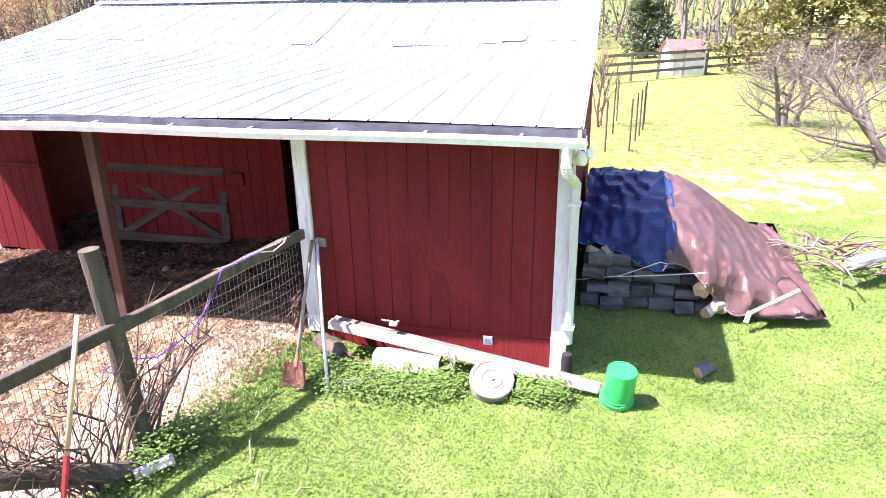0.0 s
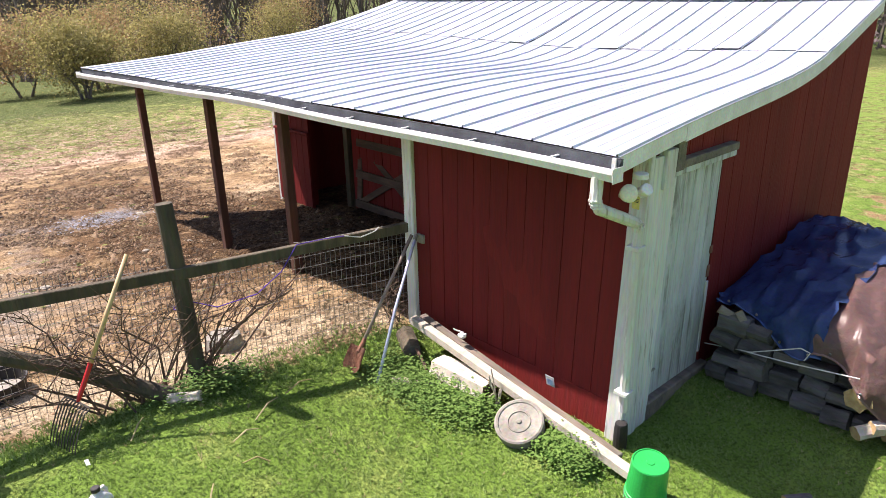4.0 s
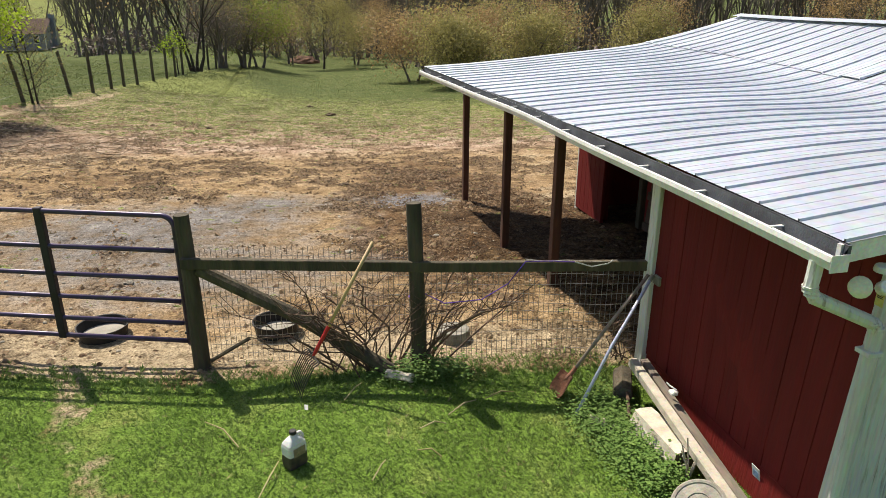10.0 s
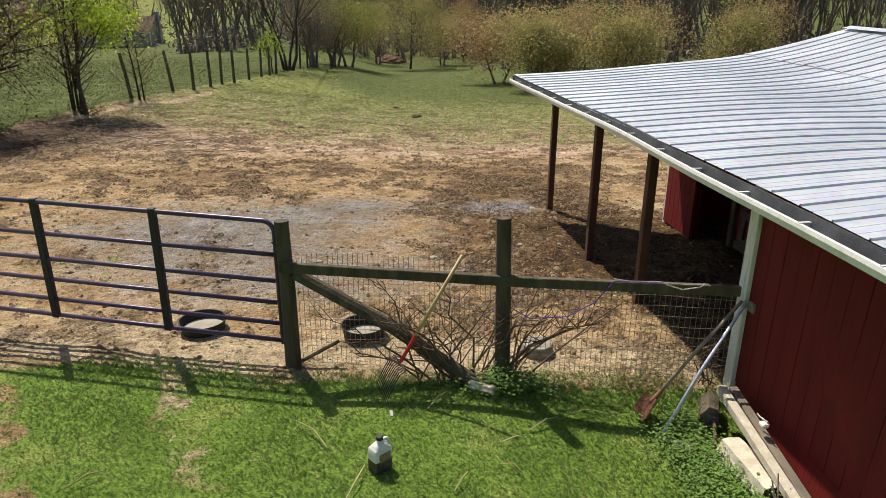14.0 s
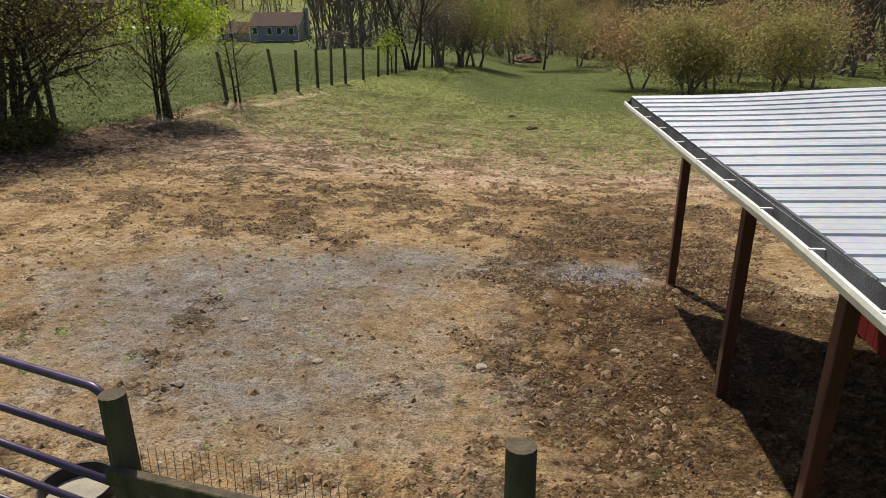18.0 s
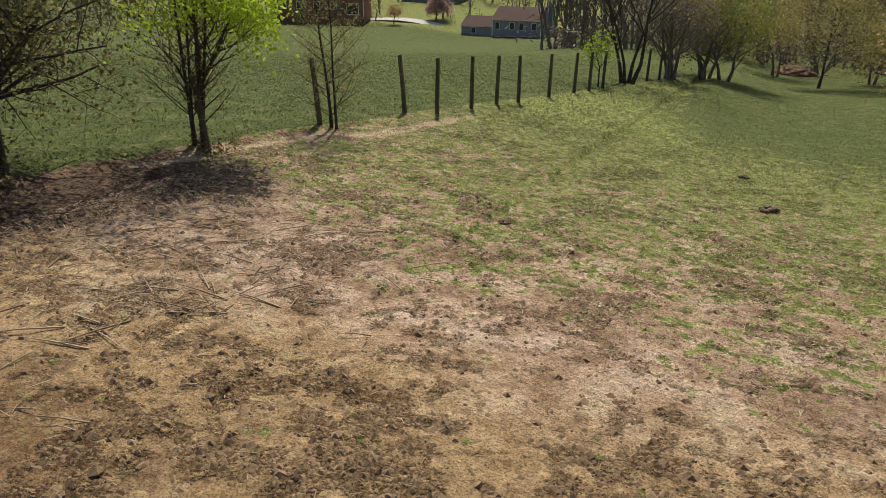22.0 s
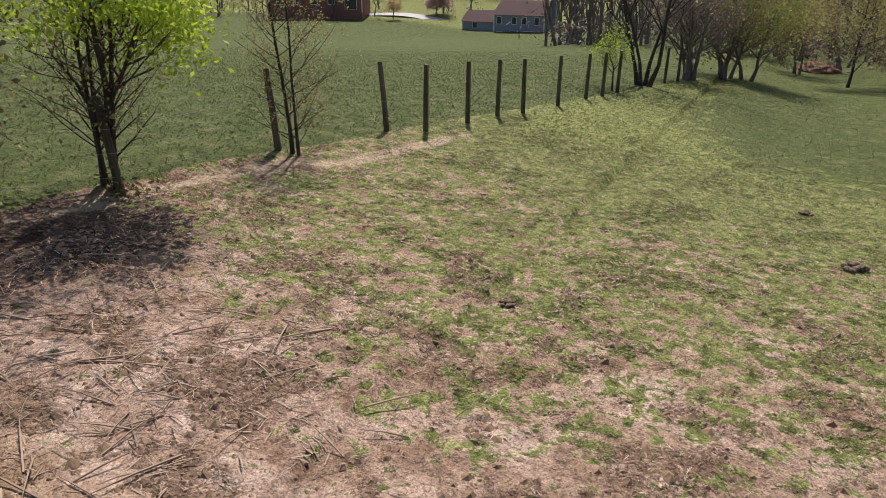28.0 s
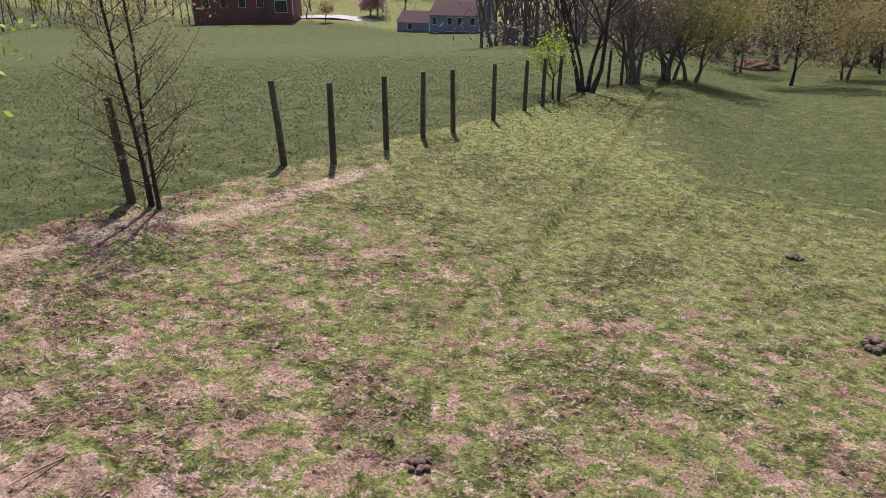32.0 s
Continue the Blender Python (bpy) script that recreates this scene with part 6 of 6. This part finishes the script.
def house(name, label, x, y, turn, L, Wd, wall, roof_h, wall_m, roof_m, windows=(), chimney=None, category="house", over=0.35, base=0.0):
    """Gabled building: the long side faces -y before the turn."""
    t = thing(name, label, category, pose(x, y, land(x, y) + base, 0, 0, turn))
    part("wall", box((-L / 2, -Wd / 2, -3.5), (L / 2, Wd / 2, wall)), wall_m, t)
    for sx in (-1, 1):
        bm = bmesh.new()
        vs = [bm.verts.new(p) for p in ((sx * L / 2, -Wd / 2, wall), (sx * L / 2, Wd / 2, wall), (sx * L / 2, 0, wall + roof_h))]
        bm.faces.new(vs if sx > 0 else vs[::-1])
        part("gable", bm, wall_m, t)
    bm = bmesh.new()
    e = roof_h / (Wd / 2) * over
    for s in (-1, 1):
        vs = [bm.verts.new(p) for p in ((-L / 2 - over, s * (Wd / 2 + over), wall - e), (L / 2 + over, s * (Wd / 2 + over), wall - e), (L / 2 + over, 0, wall + roof_h + 0.02), (-L / 2 - over, 0, wall + roof_h + 0.02))]
        bm.faces.new(vs if s < 0 else vs[::-1])
    bmesh.ops.solidify(bm, geom=bm.faces[:], thickness=0.14)
    part("roof", bm, roof_m, t)
    for wx, wz, ww, wh, face in windows:
        if face == "front":
            fr = part("window", box((wx - ww / 2 - 0.1, -Wd / 2 - 0.06, wz - 0.1), (wx + ww / 2 + 0.1, -Wd / 2 - 0.005, wz + wh + 0.1), 0.01), M_TRIM, t)
            part("pane", box((wx - ww / 2, -Wd / 2 - 0.08, wz), (wx + ww / 2, -Wd / 2 - 0.062, wz + wh)), M_GLASS, fr)
        else:
            fr = part("window", box((L / 2 + 0.005, wx - ww / 2 - 0.1, wz - 0.1), (L / 2 + 0.06, wx + ww / 2 + 0.1, wz + wh + 0.1), 0.01), M_TRIM, t)
            part("pane", box((L / 2 + 0.062, wx - ww / 2, wz), (L / 2 + 0.08, wx + ww / 2, wz + wh)), M_GLASS, fr)
    for sx in (-1, 1):
        part("corner_board", box((sx * (L / 2 + 0.02) - 0.1, -Wd / 2 - 0.04, -0.5), (sx * (L / 2 + 0.02) + 0.1, -Wd / 2 - 0.004, wall), 0.0), M_TRIM, t)
    if chimney:
        part("chimney", box((chimney[0] - 0.5, chimney[1] - 0.5, 0), (chimney[0] + 0.5, chimney[1] + 0.5, wall + roof_h + 0.9), 0.03), wall_m, t)
    return t


house("shed", "small white garden shed with a faded red roof", 31.8, -3.0, -72, 1.55, 1.5, 1.2, 0.48, M_TRIM, M_REDROOF, category="shed", over=0.15)
cv = thing("camper", "white camper trailer parked beyond the fence", "camper", pose(55.0, -2.4, land(55, -2.4), 0, 0, 20) @ Matrix.Scale(0.5, 4))
part("body", box((-2.6, -1.1, 0.5), (2.6, 1.1, 2.7), 0.25), M_TRIM, cv)
for x in (-1.4, 1.2):
    part("window", box((x - 0.5, -1.13, 1.4), (x + 0.5, -1.095, 2.0), 0.02), M_GLASS, cv)
for s in (-1, 1):
    part("wheel", tube([(0.4 * s, -1.12, 0.35), (0.4 * s, -0.85, 0.35)], 0.35, 16), M_BLACK, cv)

# houses over the brow of the field
HX, HY = -53.0, 160.0
WIN = [(x, z, 0.95, 1.35, "front") for z in (3.3,) for x in (-4.4, -1.0, 1.2, 4.0)] + [(-4.3, 0.5, 1.1, 1.2, "front"), (-1.0, 0.2, 1.7, 1.7, "front"), (2.4, 0.0, 2.6, 1.9, "front"), (-1.0, 0.6, 0.8, 1.2, "side"), (1.8, 0.6, 0.8, 1.2, "side")]
house("house", "two-storey grey-blue house with white windows and reddish roof", HX, HY, -4, 11.2, 8.0, 5.3, 2.5, M_SIDING, M_SHINGLE, WIN, (5.9, 0.6), base=-2.0)
house("house_annex", "low grey annex with a reddish roof beside the house", HX - 9.6, HY + 1.0, -4, 8.0, 6.5, 1.9, 2.0, M_SIDING, M_SHINGLE, [(-1, 0.4, 1, 1.1, "front")], category="annex")
house("house", "brick house with a dark roof beyond the field", -103, 157, 20, 22, 10, 4.6, 2.6, M_BRICK, M_GREYROOF, [(x, 1.2, 1.4, 1.6, "front") for x in (-8, -4, 0, 4)] + [(8.5, 0.1, 2.6, 2.4, "front")], (6, 0), base=2.0)
house("house", "low grey house behind the blossom tree", -92, 196, -8, 16, 9, 3.0, 3.0, M_SIDING, M_GREYROOF, [(x, 0.8, 1.2, 1.3, "front") for x in (-5, -1.5, 2, 5)])
house("house", "dark blue two-storey house far beyond the field", -140, 235, 10, 13, 10, 6.0, 3.0, M_SIDING, M_GREYROOF, [(x, z, 1.1, 1.5, "front") for z in (0.8, 3.6) for x in (-4, 0, 4)])
tree("pink blossoming ornamental tree in front of the low house", -78, 168, 91, 7.5, 0.2, 0.62, 3, (8, 5, 4), 4500, 0.28, 0.4, M_BLOSSOM, fork=0.2)
tree("small leafing tree on the far lawn", -96, 160, 92, 6.0, 0.12, 0.6, 3, (7, 5, 4), 1200, 0.2, 0.3, M_RUSTBUD, fork=0.3)
tree("small leafing tree by the far houses", -84, 158, 93, 5.0, 0.12, 0.6, 3, (7, 5, 4), 900, 0.2, 0.3, M_RUSTBUD, fork=0.3)
conifer("tall dark evergreen beyond the brick house", -104, 172, 14, 4.0, 6, M_NEEDLE, 4000)
drive = thing("driveway", "pale curving driveway across the far lawn", "driveway", kind="structure")
bm = bmesh.new()
prev = None
for k in range(14):
    x, y = -110 + 4.2 * k, 158 + 6 * math.sin(k * 0.25)
    q = [bm.verts.new(at_ground(x, y + s, 0.08)) for s in (-2.0, 2.0)]
    if prev:
        bm.faces.new((prev[0], q[0], q[1], prev[1]))
    prev = q
part("paving", bm, mat("pale_concrete", (0.5, 0.49, 0.46), (0.42, 0.41, 0.38), 1, 0.9, bump=0.1), drive)

# ---- bramble on the fence ----
rr = random.Random(44)
br = thing("bramble_bush", "leafless woody bramble tangled through the wire fence", "bush", pose(-2.75, 2.98, 0))
for k in range(40):
    right = k % 3 == 0
    p0 = Vector((rr.uniform(0.35, 0.75) if right else rr.gauss(0.0, 0.22), rr.gauss(0, 0.05), 0.0))
    reach = rr.uniform(0.15, 1.05) if right else rr.choice((-1, -1, -1, 1)) * rr.uniform(0.15, 1.05)
    p3 = p0 + Vector((reach, rr.gauss(-0.05, 0.14), rr.uniform(0.45, 1.15) * (1 - 0.25 * abs(reach))))
    p1 = p0.lerp(p3, 0.33) + Vector((rr.gauss(0, 0.05), rr.gauss(0, 0.03), rr.uniform(0.0, 0.16)))
    p2 = p0.lerp(p3, 0.68) + Vector((rr.gauss(0, 0.06), rr.gauss(0, 0.03), rr.uniform(0.02, 0.18)))
    r = rr.uniform(0.005, 0.0115)
    bm = bmesh.new()
    add_tube(bm, [p0, p1, p2, p3], [r * 1.25, r, r * 0.8, r * 0.35], 5)
    for j in range(rr.randint(3, 6)):
        b0 = p1.lerp(p2, rr.random()) if j % 2 else p2.lerp(p3, rr.random())
        e = b0 + Vector((math.copysign(rr.uniform(0.03, 0.3), reach if rr.random() < 0.7 else -reach), rr.gauss(0, 0.06), rr.uniform(0.03, 0.3)))
        add_tube(bm, [b0, b0.lerp(e, 0.5) + Vector((rr.gauss(0, 0.03), 0, -0.02)), e], [r * 0.6, r * 0.5, r * 0.25], 4)
    part("cane", bm, M_TWIG, br)
br2 = thing("vine", "dry vine twisted round the white post and wire", "vine", pose(-0.22, 2.58, 0))
for k in range(7):
    pts = [Vector((rr.gauss(0, 0.07), rr.gauss(0, 0.03), 0.08 * j)) for j in range(7)]
    part("cane", tube(pts, [0.007] * 6 + [0.003], 5), M_TWIG, br2)
sticks = thing("fallen_twigs", "pale dead twigs lying under the fence trees", "twigs", kind="stuff")
bm = bmesh.new()
for k in range(520):
    x, y = -8.6 + rr.gauss(0, 1.4), 16.8 + rr.gauss(0, 1.6)
    a, L = rr.uniform(0, 6.28), 0.06 + min(0.8, rr.expovariate(5.0))
    p = at_ground(x, y, 0.01)
    q = at_ground(x + L * math.cos(a), y + L * math.sin(a), rr.uniform(0.01, 0.10))
    add_tube(bm, [p, p.lerp(q, 0.5) + Vector((0, 0, 0.015)), q], [0.004 + 0.010 * L, 0.004 + 0.007 * L, 0.003], 4)
part("twigs", bm, M_LITTER, sticks)

# ---- stones, clods, dung ----
def lump(seed, flat=0.6):
    bm = bmesh.new()
    bmesh.ops.create_icosphere(bm, subdivisions=2, radius=1.0)
    for v in bm.verts:
        v.co *= 1 + 0.35 * noise.noise(v.co * 1.3 + Vector((seed, 0, 0)))
        v.co.z *= flat
    return bm


def dung_heap(x, y, r, seed):
    t = thing("dung_heap", "small dark heap of horse manure on the grass", "manure", pose(x, y, land(x, y)), group="dung heaps")
    rr = random.Random(seed)
    for k in range(16):
        a, d = rr.uniform(0, 6.28), rr.uniform(0, r)
        bm = lump(seed + k, 0.7)
        bmesh.ops.scale(bm, vec=(r * 0.3,) * 3, verts=bm.verts[:])
        bmesh.ops.translate(bm, vec=(d * math.cos(a), d * math.sin(a), r * 0.2 + max(0, r * 0.3 - d * 0.3)), verts=bm.verts[:])
        part("dropping", bm, M_DUNG, t)


for k, (x, y, r) in enumerate(((-1.33, 25.8, 0.2), (-5.68, 21.2, 0.11), (-2.0, 29.0, 0.14), (-2.1, 11.9, 0.10))):
    dung_heap(x, y, r, 10 * k + 3)

stone_meshes = []
for k in range(5):
    bm = lump(k * 3.1, 0.5)
    me = bpy.data.meshes.new("stone")
    bm.to_mesh(me)
    bm.free()
    me.materials.append(M_STONE)
    stone_meshes.append(me)
rr = random.Random(12)
SPOTS = [(-5.5, 6.26, 0.06), (-2.49, 6.99, 0.06), (-0.98, 7.54, 0.06), (-5.41, 7.86, 0.05), (-4.24, 6.87, 0.06), (-0.2, 9.95, 0.09), (-0.35, 7.5, 0.07)]
SPOTS += [(rr.uniform(-8.5, -2.2), rr.uniform(3.6, 11.0), rr.uniform(0.012, 0.032)) for _ in range(170)]
SPOTS += [(rr.uniform(-2.5, 0.0), rr.uniform(3.2, 9.5), rr.uniform(0.012, 0.028)) for _ in range(45)]
for x, y, s in SPOTS:
    ob = new("stone", stone_meshes[rr.randrange(5)])
    ob.matrix_world = pose(x, y, land(x, y) + 0.15 * s, 0, 0, rr.uniform(0, 360)) @ Matrix.Diagonal((s, s * rr.uniform(0.6, 1.0), s * rr.uniform(0.6, 1.0), 1))
    tagged(ob, "loose pale stone on the paddock dirt", "stone", "loose stones")


def scatter_mesh(name, pos, shape_v, shape_f, scale, material, label, seed, tilt=0.0):
    """Copies a small shape to many places, in one mesh."""
    g = np.random.default_rng(seed)
    n = len(pos)
    sv = np.array(shape_v, float)
    a = g.uniform(0, 2 * np.pi, n)
    c, s = np.cos(a)[:, None], np.sin(a)[:, None]
    v = sv[None] * scale[:, None, None] * g.uniform(0.75, 1.25, (n, 1, 3))
    v = np.stack([c * v[..., 0] - s * v[..., 1], s * v[..., 0] + c * v[..., 1], v[..., 2]], -1)
    if tilt:
        v[..., 0] += v[..., 2] * g.normal(0, tilt, (n, 1))
        v[..., 1] += v[..., 2] * g.normal(0, tilt, (n, 1))
    v += pos[:, None]
    f = (np.array(shape_f)[None] + (np.arange(n) * len(sv))[:, None, None]).reshape(-1, len(shape_f[0]))
    me = bpy.data.meshes.new(name)
    me.from_pydata(v.reshape(-1, 3).tolist(), [], f.tolist())
    me.materials.append(material)
    return tagged(new(name, me), label, name.replace("_", " "), kind="stuff")


def spread_over(n, x0, x1, y0, y1, keep, seed):
    """Random places on the ground where keep(x, y, ground values) allows; height included."""
    g = np.random.default_rng(seed)
    x, y, r = g.uniform(x0, x1, n), g.uniform(y0, y1, n), g.random(n)
    z = looked_up(x, y)
    ok = r < keep(x, y, z)
    return np.stack([x[ok], y[ok], z[ok, 9]], 1)


def step(a, b, x):
    t = np.clip((x - a) / (b - a), 0, 1)
    return t * t * (3 - 2 * t)


def hill(v, c, w):
    return np.exp(-((v - c) / w) ** 2)


def rough_noise(x, y, s, z=4.0):
    return np.array([noise.noise((a * s, b * s, z)) for a, b in zip(x, y)])


TUFT_V, TUFT_F = [], []
for k in range(4):
    a = k * 1.7 + 0.3
    b = len(TUFT_V)
    for x, y, z in ((-0.09, 0.1, 0), (0.09, 0.1, 0), (0.05, 0.35, 0.65), (-0.03, 0.7, 0.9 + 0.1 * (k % 2))):
        TUFT_V.append((x * math.cos(a) - y * math.sin(a), x * math.sin(a) + y * math.cos(a), z))
    TUFT_F.append((b, b + 1, b + 2, b + 3))
CLOD_V = [(1, 0, 0), (0.3, 0.95, 0), (-0.8, 0.6, 0), (-0.8, -0.6, 0), (0.3, -0.95, 0), (0.25, 0.1, 0.7), (-0.3, -0.1, 0.6)]
CLOD_F = [(0, 1, 5), (1, 2, 6), (1, 6, 5), (2, 3, 6), (3, 4, 6), (4, 5, 6), (4, 0, 5)]


def outside(x, y):
    return ~((-0.02 < x) & (x < 4.65) & (0.0 < y) & (y < 8.8))


def lawn_w(x, y, z):
    return z[:, 0] * outside(x, y)


g = np.random.default_rng(2)
p = spread_over(320000, -10.0, 4.5, -4.5, 4.0, lambda x, y, z: lawn_w(x, y, z) * (0.75 + 0.35 * rough_noise(x, y, 1.3)), 1)
scatter_mesh("lawn_grass", p, TUFT_V, TUFT_F, g.uniform(0.010, 0.027, len(p)), M_LAWN, "short bright green lawn grass", 3, 0.45)
p = spread_over(16000, -10, 6, -5, 4.2, lambda x, y, z: lawn_w(x, y, z) * np.clip(0.25 + 1.1 * rough_noise(x, y, 1.1), 0, 1), 4)
scatter_mesh("dry_grass", p, TUFT_V, TUFT_F, g.uniform(0.012, 0.032, len(p)), M_DRYGRASS, "dry straw-coloured grass in the lawn", 5, 0.6)
p = spread_over(14000, 4.5, 26, -12, 4, lawn_w, 6)
scatter_mesh("far_lawn_grass", p, TUFT_V, TUFT_F, g.uniform(0.02, 0.04, len(p)), M_FARLAWN, "lawn grass under the apple trees", 7, 0.35)
# long grass along the fence foot
edge_y = lambda x: np.array([lawn_edge(a) for a in x])
p = spread_over(9000, -6.5, -0.3, 2.2, 4.2, lambda x, y, z: hill(y, edge_y(x) - 0.1, 0.22), 8)
scatter_mesh("edge_grass", p, TUFT_V, TUFT_F, g.uniform(0.025, 0.055, len(p)), M_LAWN, "longer green grass along the fence", 9, 0.3)


def thin_w(x, y, z):
    return z[:, 2] * (1 - z[:, 1]) * np.clip(1.5 * (0.5 * rough_noise(x, y, 1.3, 1.0) + 0.9 * rough_noise(x, y, 4.0, 2.0)) + 0.62, 0, 1)


p = spread_over(170000, -12.5, 5, 15.5, 32, thin_w, 10)
scatter_mesh("pasture_grass", p, TUFT_V, TUFT_F, g.uniform(0.011, 0.026, len(p)), M_PASTURE, "thin cropped pasture grass in patches", 11, 0.6)
p = spread_over(85000, -12.5, 5, 16.5, 32, lambda x, y, z: np.clip(z[:, 2] * 1.5, 0, 1) * (1 - z[:, 1]) * np.clip(0.45 - 1.2 * rough_noise(x, y, 3.1, 5.0), 0, 1), 40)
scatter_mesh("dead_grass", p, TUFT_V, TUFT_F, g.uniform(0.012, 0.030, len(p)), M_DEADGRASS, "bleached dead grass between the green patches", 41, 1.2)
p = spread_over(16000, -10, 22, 30, 52, lambda x, y, z: z[:, 2] * (1 - z[:, 1]), 12)
scatter_mesh("pasture_grass", p, TUFT_V, TUFT_F, g.uniform(0.04, 0.07, len(p)), M_PASTURE, "cropped grass of the lower pasture", 13, 0.5)
p = spread_over(60000, -45, -8.5, 10, 62, lambda x, y, z: z[:, 1] * (1 - 0.92 * step(22, 58, np.hypot(x + 8, y - 14))), 14)
scatter_mesh("field_grass", p, TUFT_V, TUFT_F, g.uniform(0.03, 0.065, len(p)), M_FIELD, "fresh green field grass beyond the fence", 15, 0.3)


def run_in(x, y):
    """The trodden floor under the open bays of the barn."""
    return (x > -0.6) & (x < 4.6) & (y > 2.6) & (y < 8.9)


def dirt_w(x, y, z):
    return (outside(x, y) | (x < 2)) * (1 - 0.6 * np.clip(z[:, 3], 0, 1)) * (1 - z[:, 0]) * (1 - 0.8 * np.clip(z[:, 2], 0, 1)) * (1 - z[:, 1])


p = spread_over(170000, -12, 4.5, 3.0, 23, lambda x, y, z: dirt_w(x, y, z) * (0.08 + 0.92 * z[:, 8]) * (1 - 0.97 * run_in(x, y)), 16)
p[:, 2] -= 0.003
q = spread_over(90000, -9, 4, 3.0, 16, lambda x, y, z: dirt_w(x, y, z) * z[:, 8] * np.clip(1.5 * z[:, 3], 0.06, 1), 26)
scatter_mesh("manure_crumbs", q, CLOD_V, CLOD_F, np.minimum(0.045, 0.008 + g.exponential(0.008, len(q))), mat("dark_manure_crumbs", (0.14, 0.09, 0.05), (0.07, 0.047, 0.027), 3.0, 0.97, bump=0.5, bscale=30), "dark crumbled manure trodden into the dirt", 27, 0.3)
scatter_mesh("dirt_clods", p, CLOD_V, CLOD_F, np.minimum(0.065, 0.009 + g.exponential(0.012, len(p))), M_CLOD, "crumbled hoof-trodden dirt clods", 17, 0.3)
p = spread_over(3400, -1.7, 0.15, 9.5, 10.9, lambda x, y, z: hill(x, -0.95, 0.55) * hill(y, 10.15, 0.38), 18)
scatter_mesh("gravel", p, CLOD_V, CLOD_F, g.uniform(0.008, 0.024, len(p)), mat("grey_gravel", (0.36, 0.355, 0.38), (0.19, 0.19, 0.205), 9, 0.85, bump=0.3), "patch of crushed grey gravel", 19, 0.4)
p = spread_over(5000, -11, 3, 3, 19, lambda x, y, z: dirt_w(x, y, z) * 0.6, 20)
STRAW_V, STRAW_F = [(-0.06, -1, 0.06), (0.06, -1, 0.06), (0.06, 1, 0.1), (-0.06, 1, 0.1)], [(0, 1, 2, 3)]
scatter_mesh("straw", p, STRAW_V, STRAW_F, g.uniform(0.02, 0.06, len(p)), M_LITTER, "scattered straw and hay on the dirt", 21)
p = spread_over(9000, -12, -5, 13, 21, lambda x, y, z: z[:, 5] + 0.7 * hill(x, -8.5, 1.9) * hill(y, 17.0, 2.0), 22)
scatter_mesh("leaf_litter", p, STRAW_V, STRAW_F, g.uniform(0.03, 0.10, len(p)), M_LITTER, "dead twigs and leaf litter under the trees", 23, 0.5)

# ---- ground ivy along the wall foot ----
g2 = np.random.default_rng(31)
n = 15000
c = g2.integers(0, 9, n)
cy = np.array([2.0, 1.85, 1.6, 1.36, 1.15, 0.95, 0.30, 0.12, -0.05])[c]
cx = np.array([-0.66, -0.72, -0.72, -0.68, -0.64, -0.60, -0.52, -0.54, -0.55])[c]
cr = np.array([0.13, 0.16, 0.10, 0.13, 0.16, 0.10, 0.09, 0.08, 0.07])[c]
xx, yy = cx + g2.normal(0, 1, n) * cr, cy + g2.normal(0, 1, n) * cr
zz = np.abs(g2.normal(0, 0.07, n)) + 0.015
ok = (xx < -0.36) & (np.hypot(xx + 0.57, yy - 0.52) > 0.23)
zz = zz + looked_up(xx, yy)[:, 9]
pp = np.stack([xx, yy, zz], 1)[ok]
n = len(pp)
IVY_V = [(-0.5, 0, 0), (0, 0.55, 0.12), (0.5, 0, 0), (0, -0.55, 0.1)]
scatter_mesh("ground_ivy", pp, IVY_V, [(0, 1, 2, 3)], g2.uniform(0.014, 0.03, n), M_IVY, "low green weeds and ivy along the wall", 32, 0.4)
n = 900
pp = np.stack([-2.2 + g2.normal(0, 0.22, n), 2.75 + g2.normal(0, 0.1, n), np.abs(g2.normal(0, 0.09, n))], 1)
scatter_mesh("fence_weeds", pp, IVY_V, [(0, 1, 2, 3)], g2.uniform(0.02, 0.045, n), M_IVY, "green weeds round the fence post foot", 33, 0.4)
bits = thing("lawn_twigs", "pale dead twigs and stalks lying on the lawn", "twigs", kind="stuff")
bm = bmesh.new()
rr = random.Random(3)
for x, y, a, L in ((-3.9, 1.9, 2.2, 0.5), (-3.75, 1.2, 1.2, 0.45), (-2.9, 1.25, 1.0, 0.25), (-2.4, 1.9, 0.2, 0.25), (-2.1, 2.1, 0.5, 0.35), (-4.6, 0.6, 1.3, 0.5), (-1.7, 2.3, 0.1, 0.3), (-5.9, 1.6, 0.6, 0.3), (-2.3, 1.5, 2.8, 0.2), (-3.0, 2.4, 0.9, 0.3)):
    p0 = at_ground(x, y, 0.03)
    q0 = at_ground(x + L * math.cos(a), y + L * math.sin(a), 0.05)
    add_tube(bm, [p0, p0.lerp(q0, 0.5) + Vector((0.02, 0.02, 0.03)), q0], [0.006, 0.007, 0.004], 5)
part("twigs", bm, M_DRYGRASS, bits)
leafbit = thing("white_scrap", "small scrap of white paper on the lawn", "scrap", pose(-3.34, 2.33, land(-3.34, 2.33) + 0.05, 30, 20, 10))
part("scrap", box((-0.016, -0.026, 0), (0.016, 0.026, 0.003), 0.0), M_JUG, leafbit)
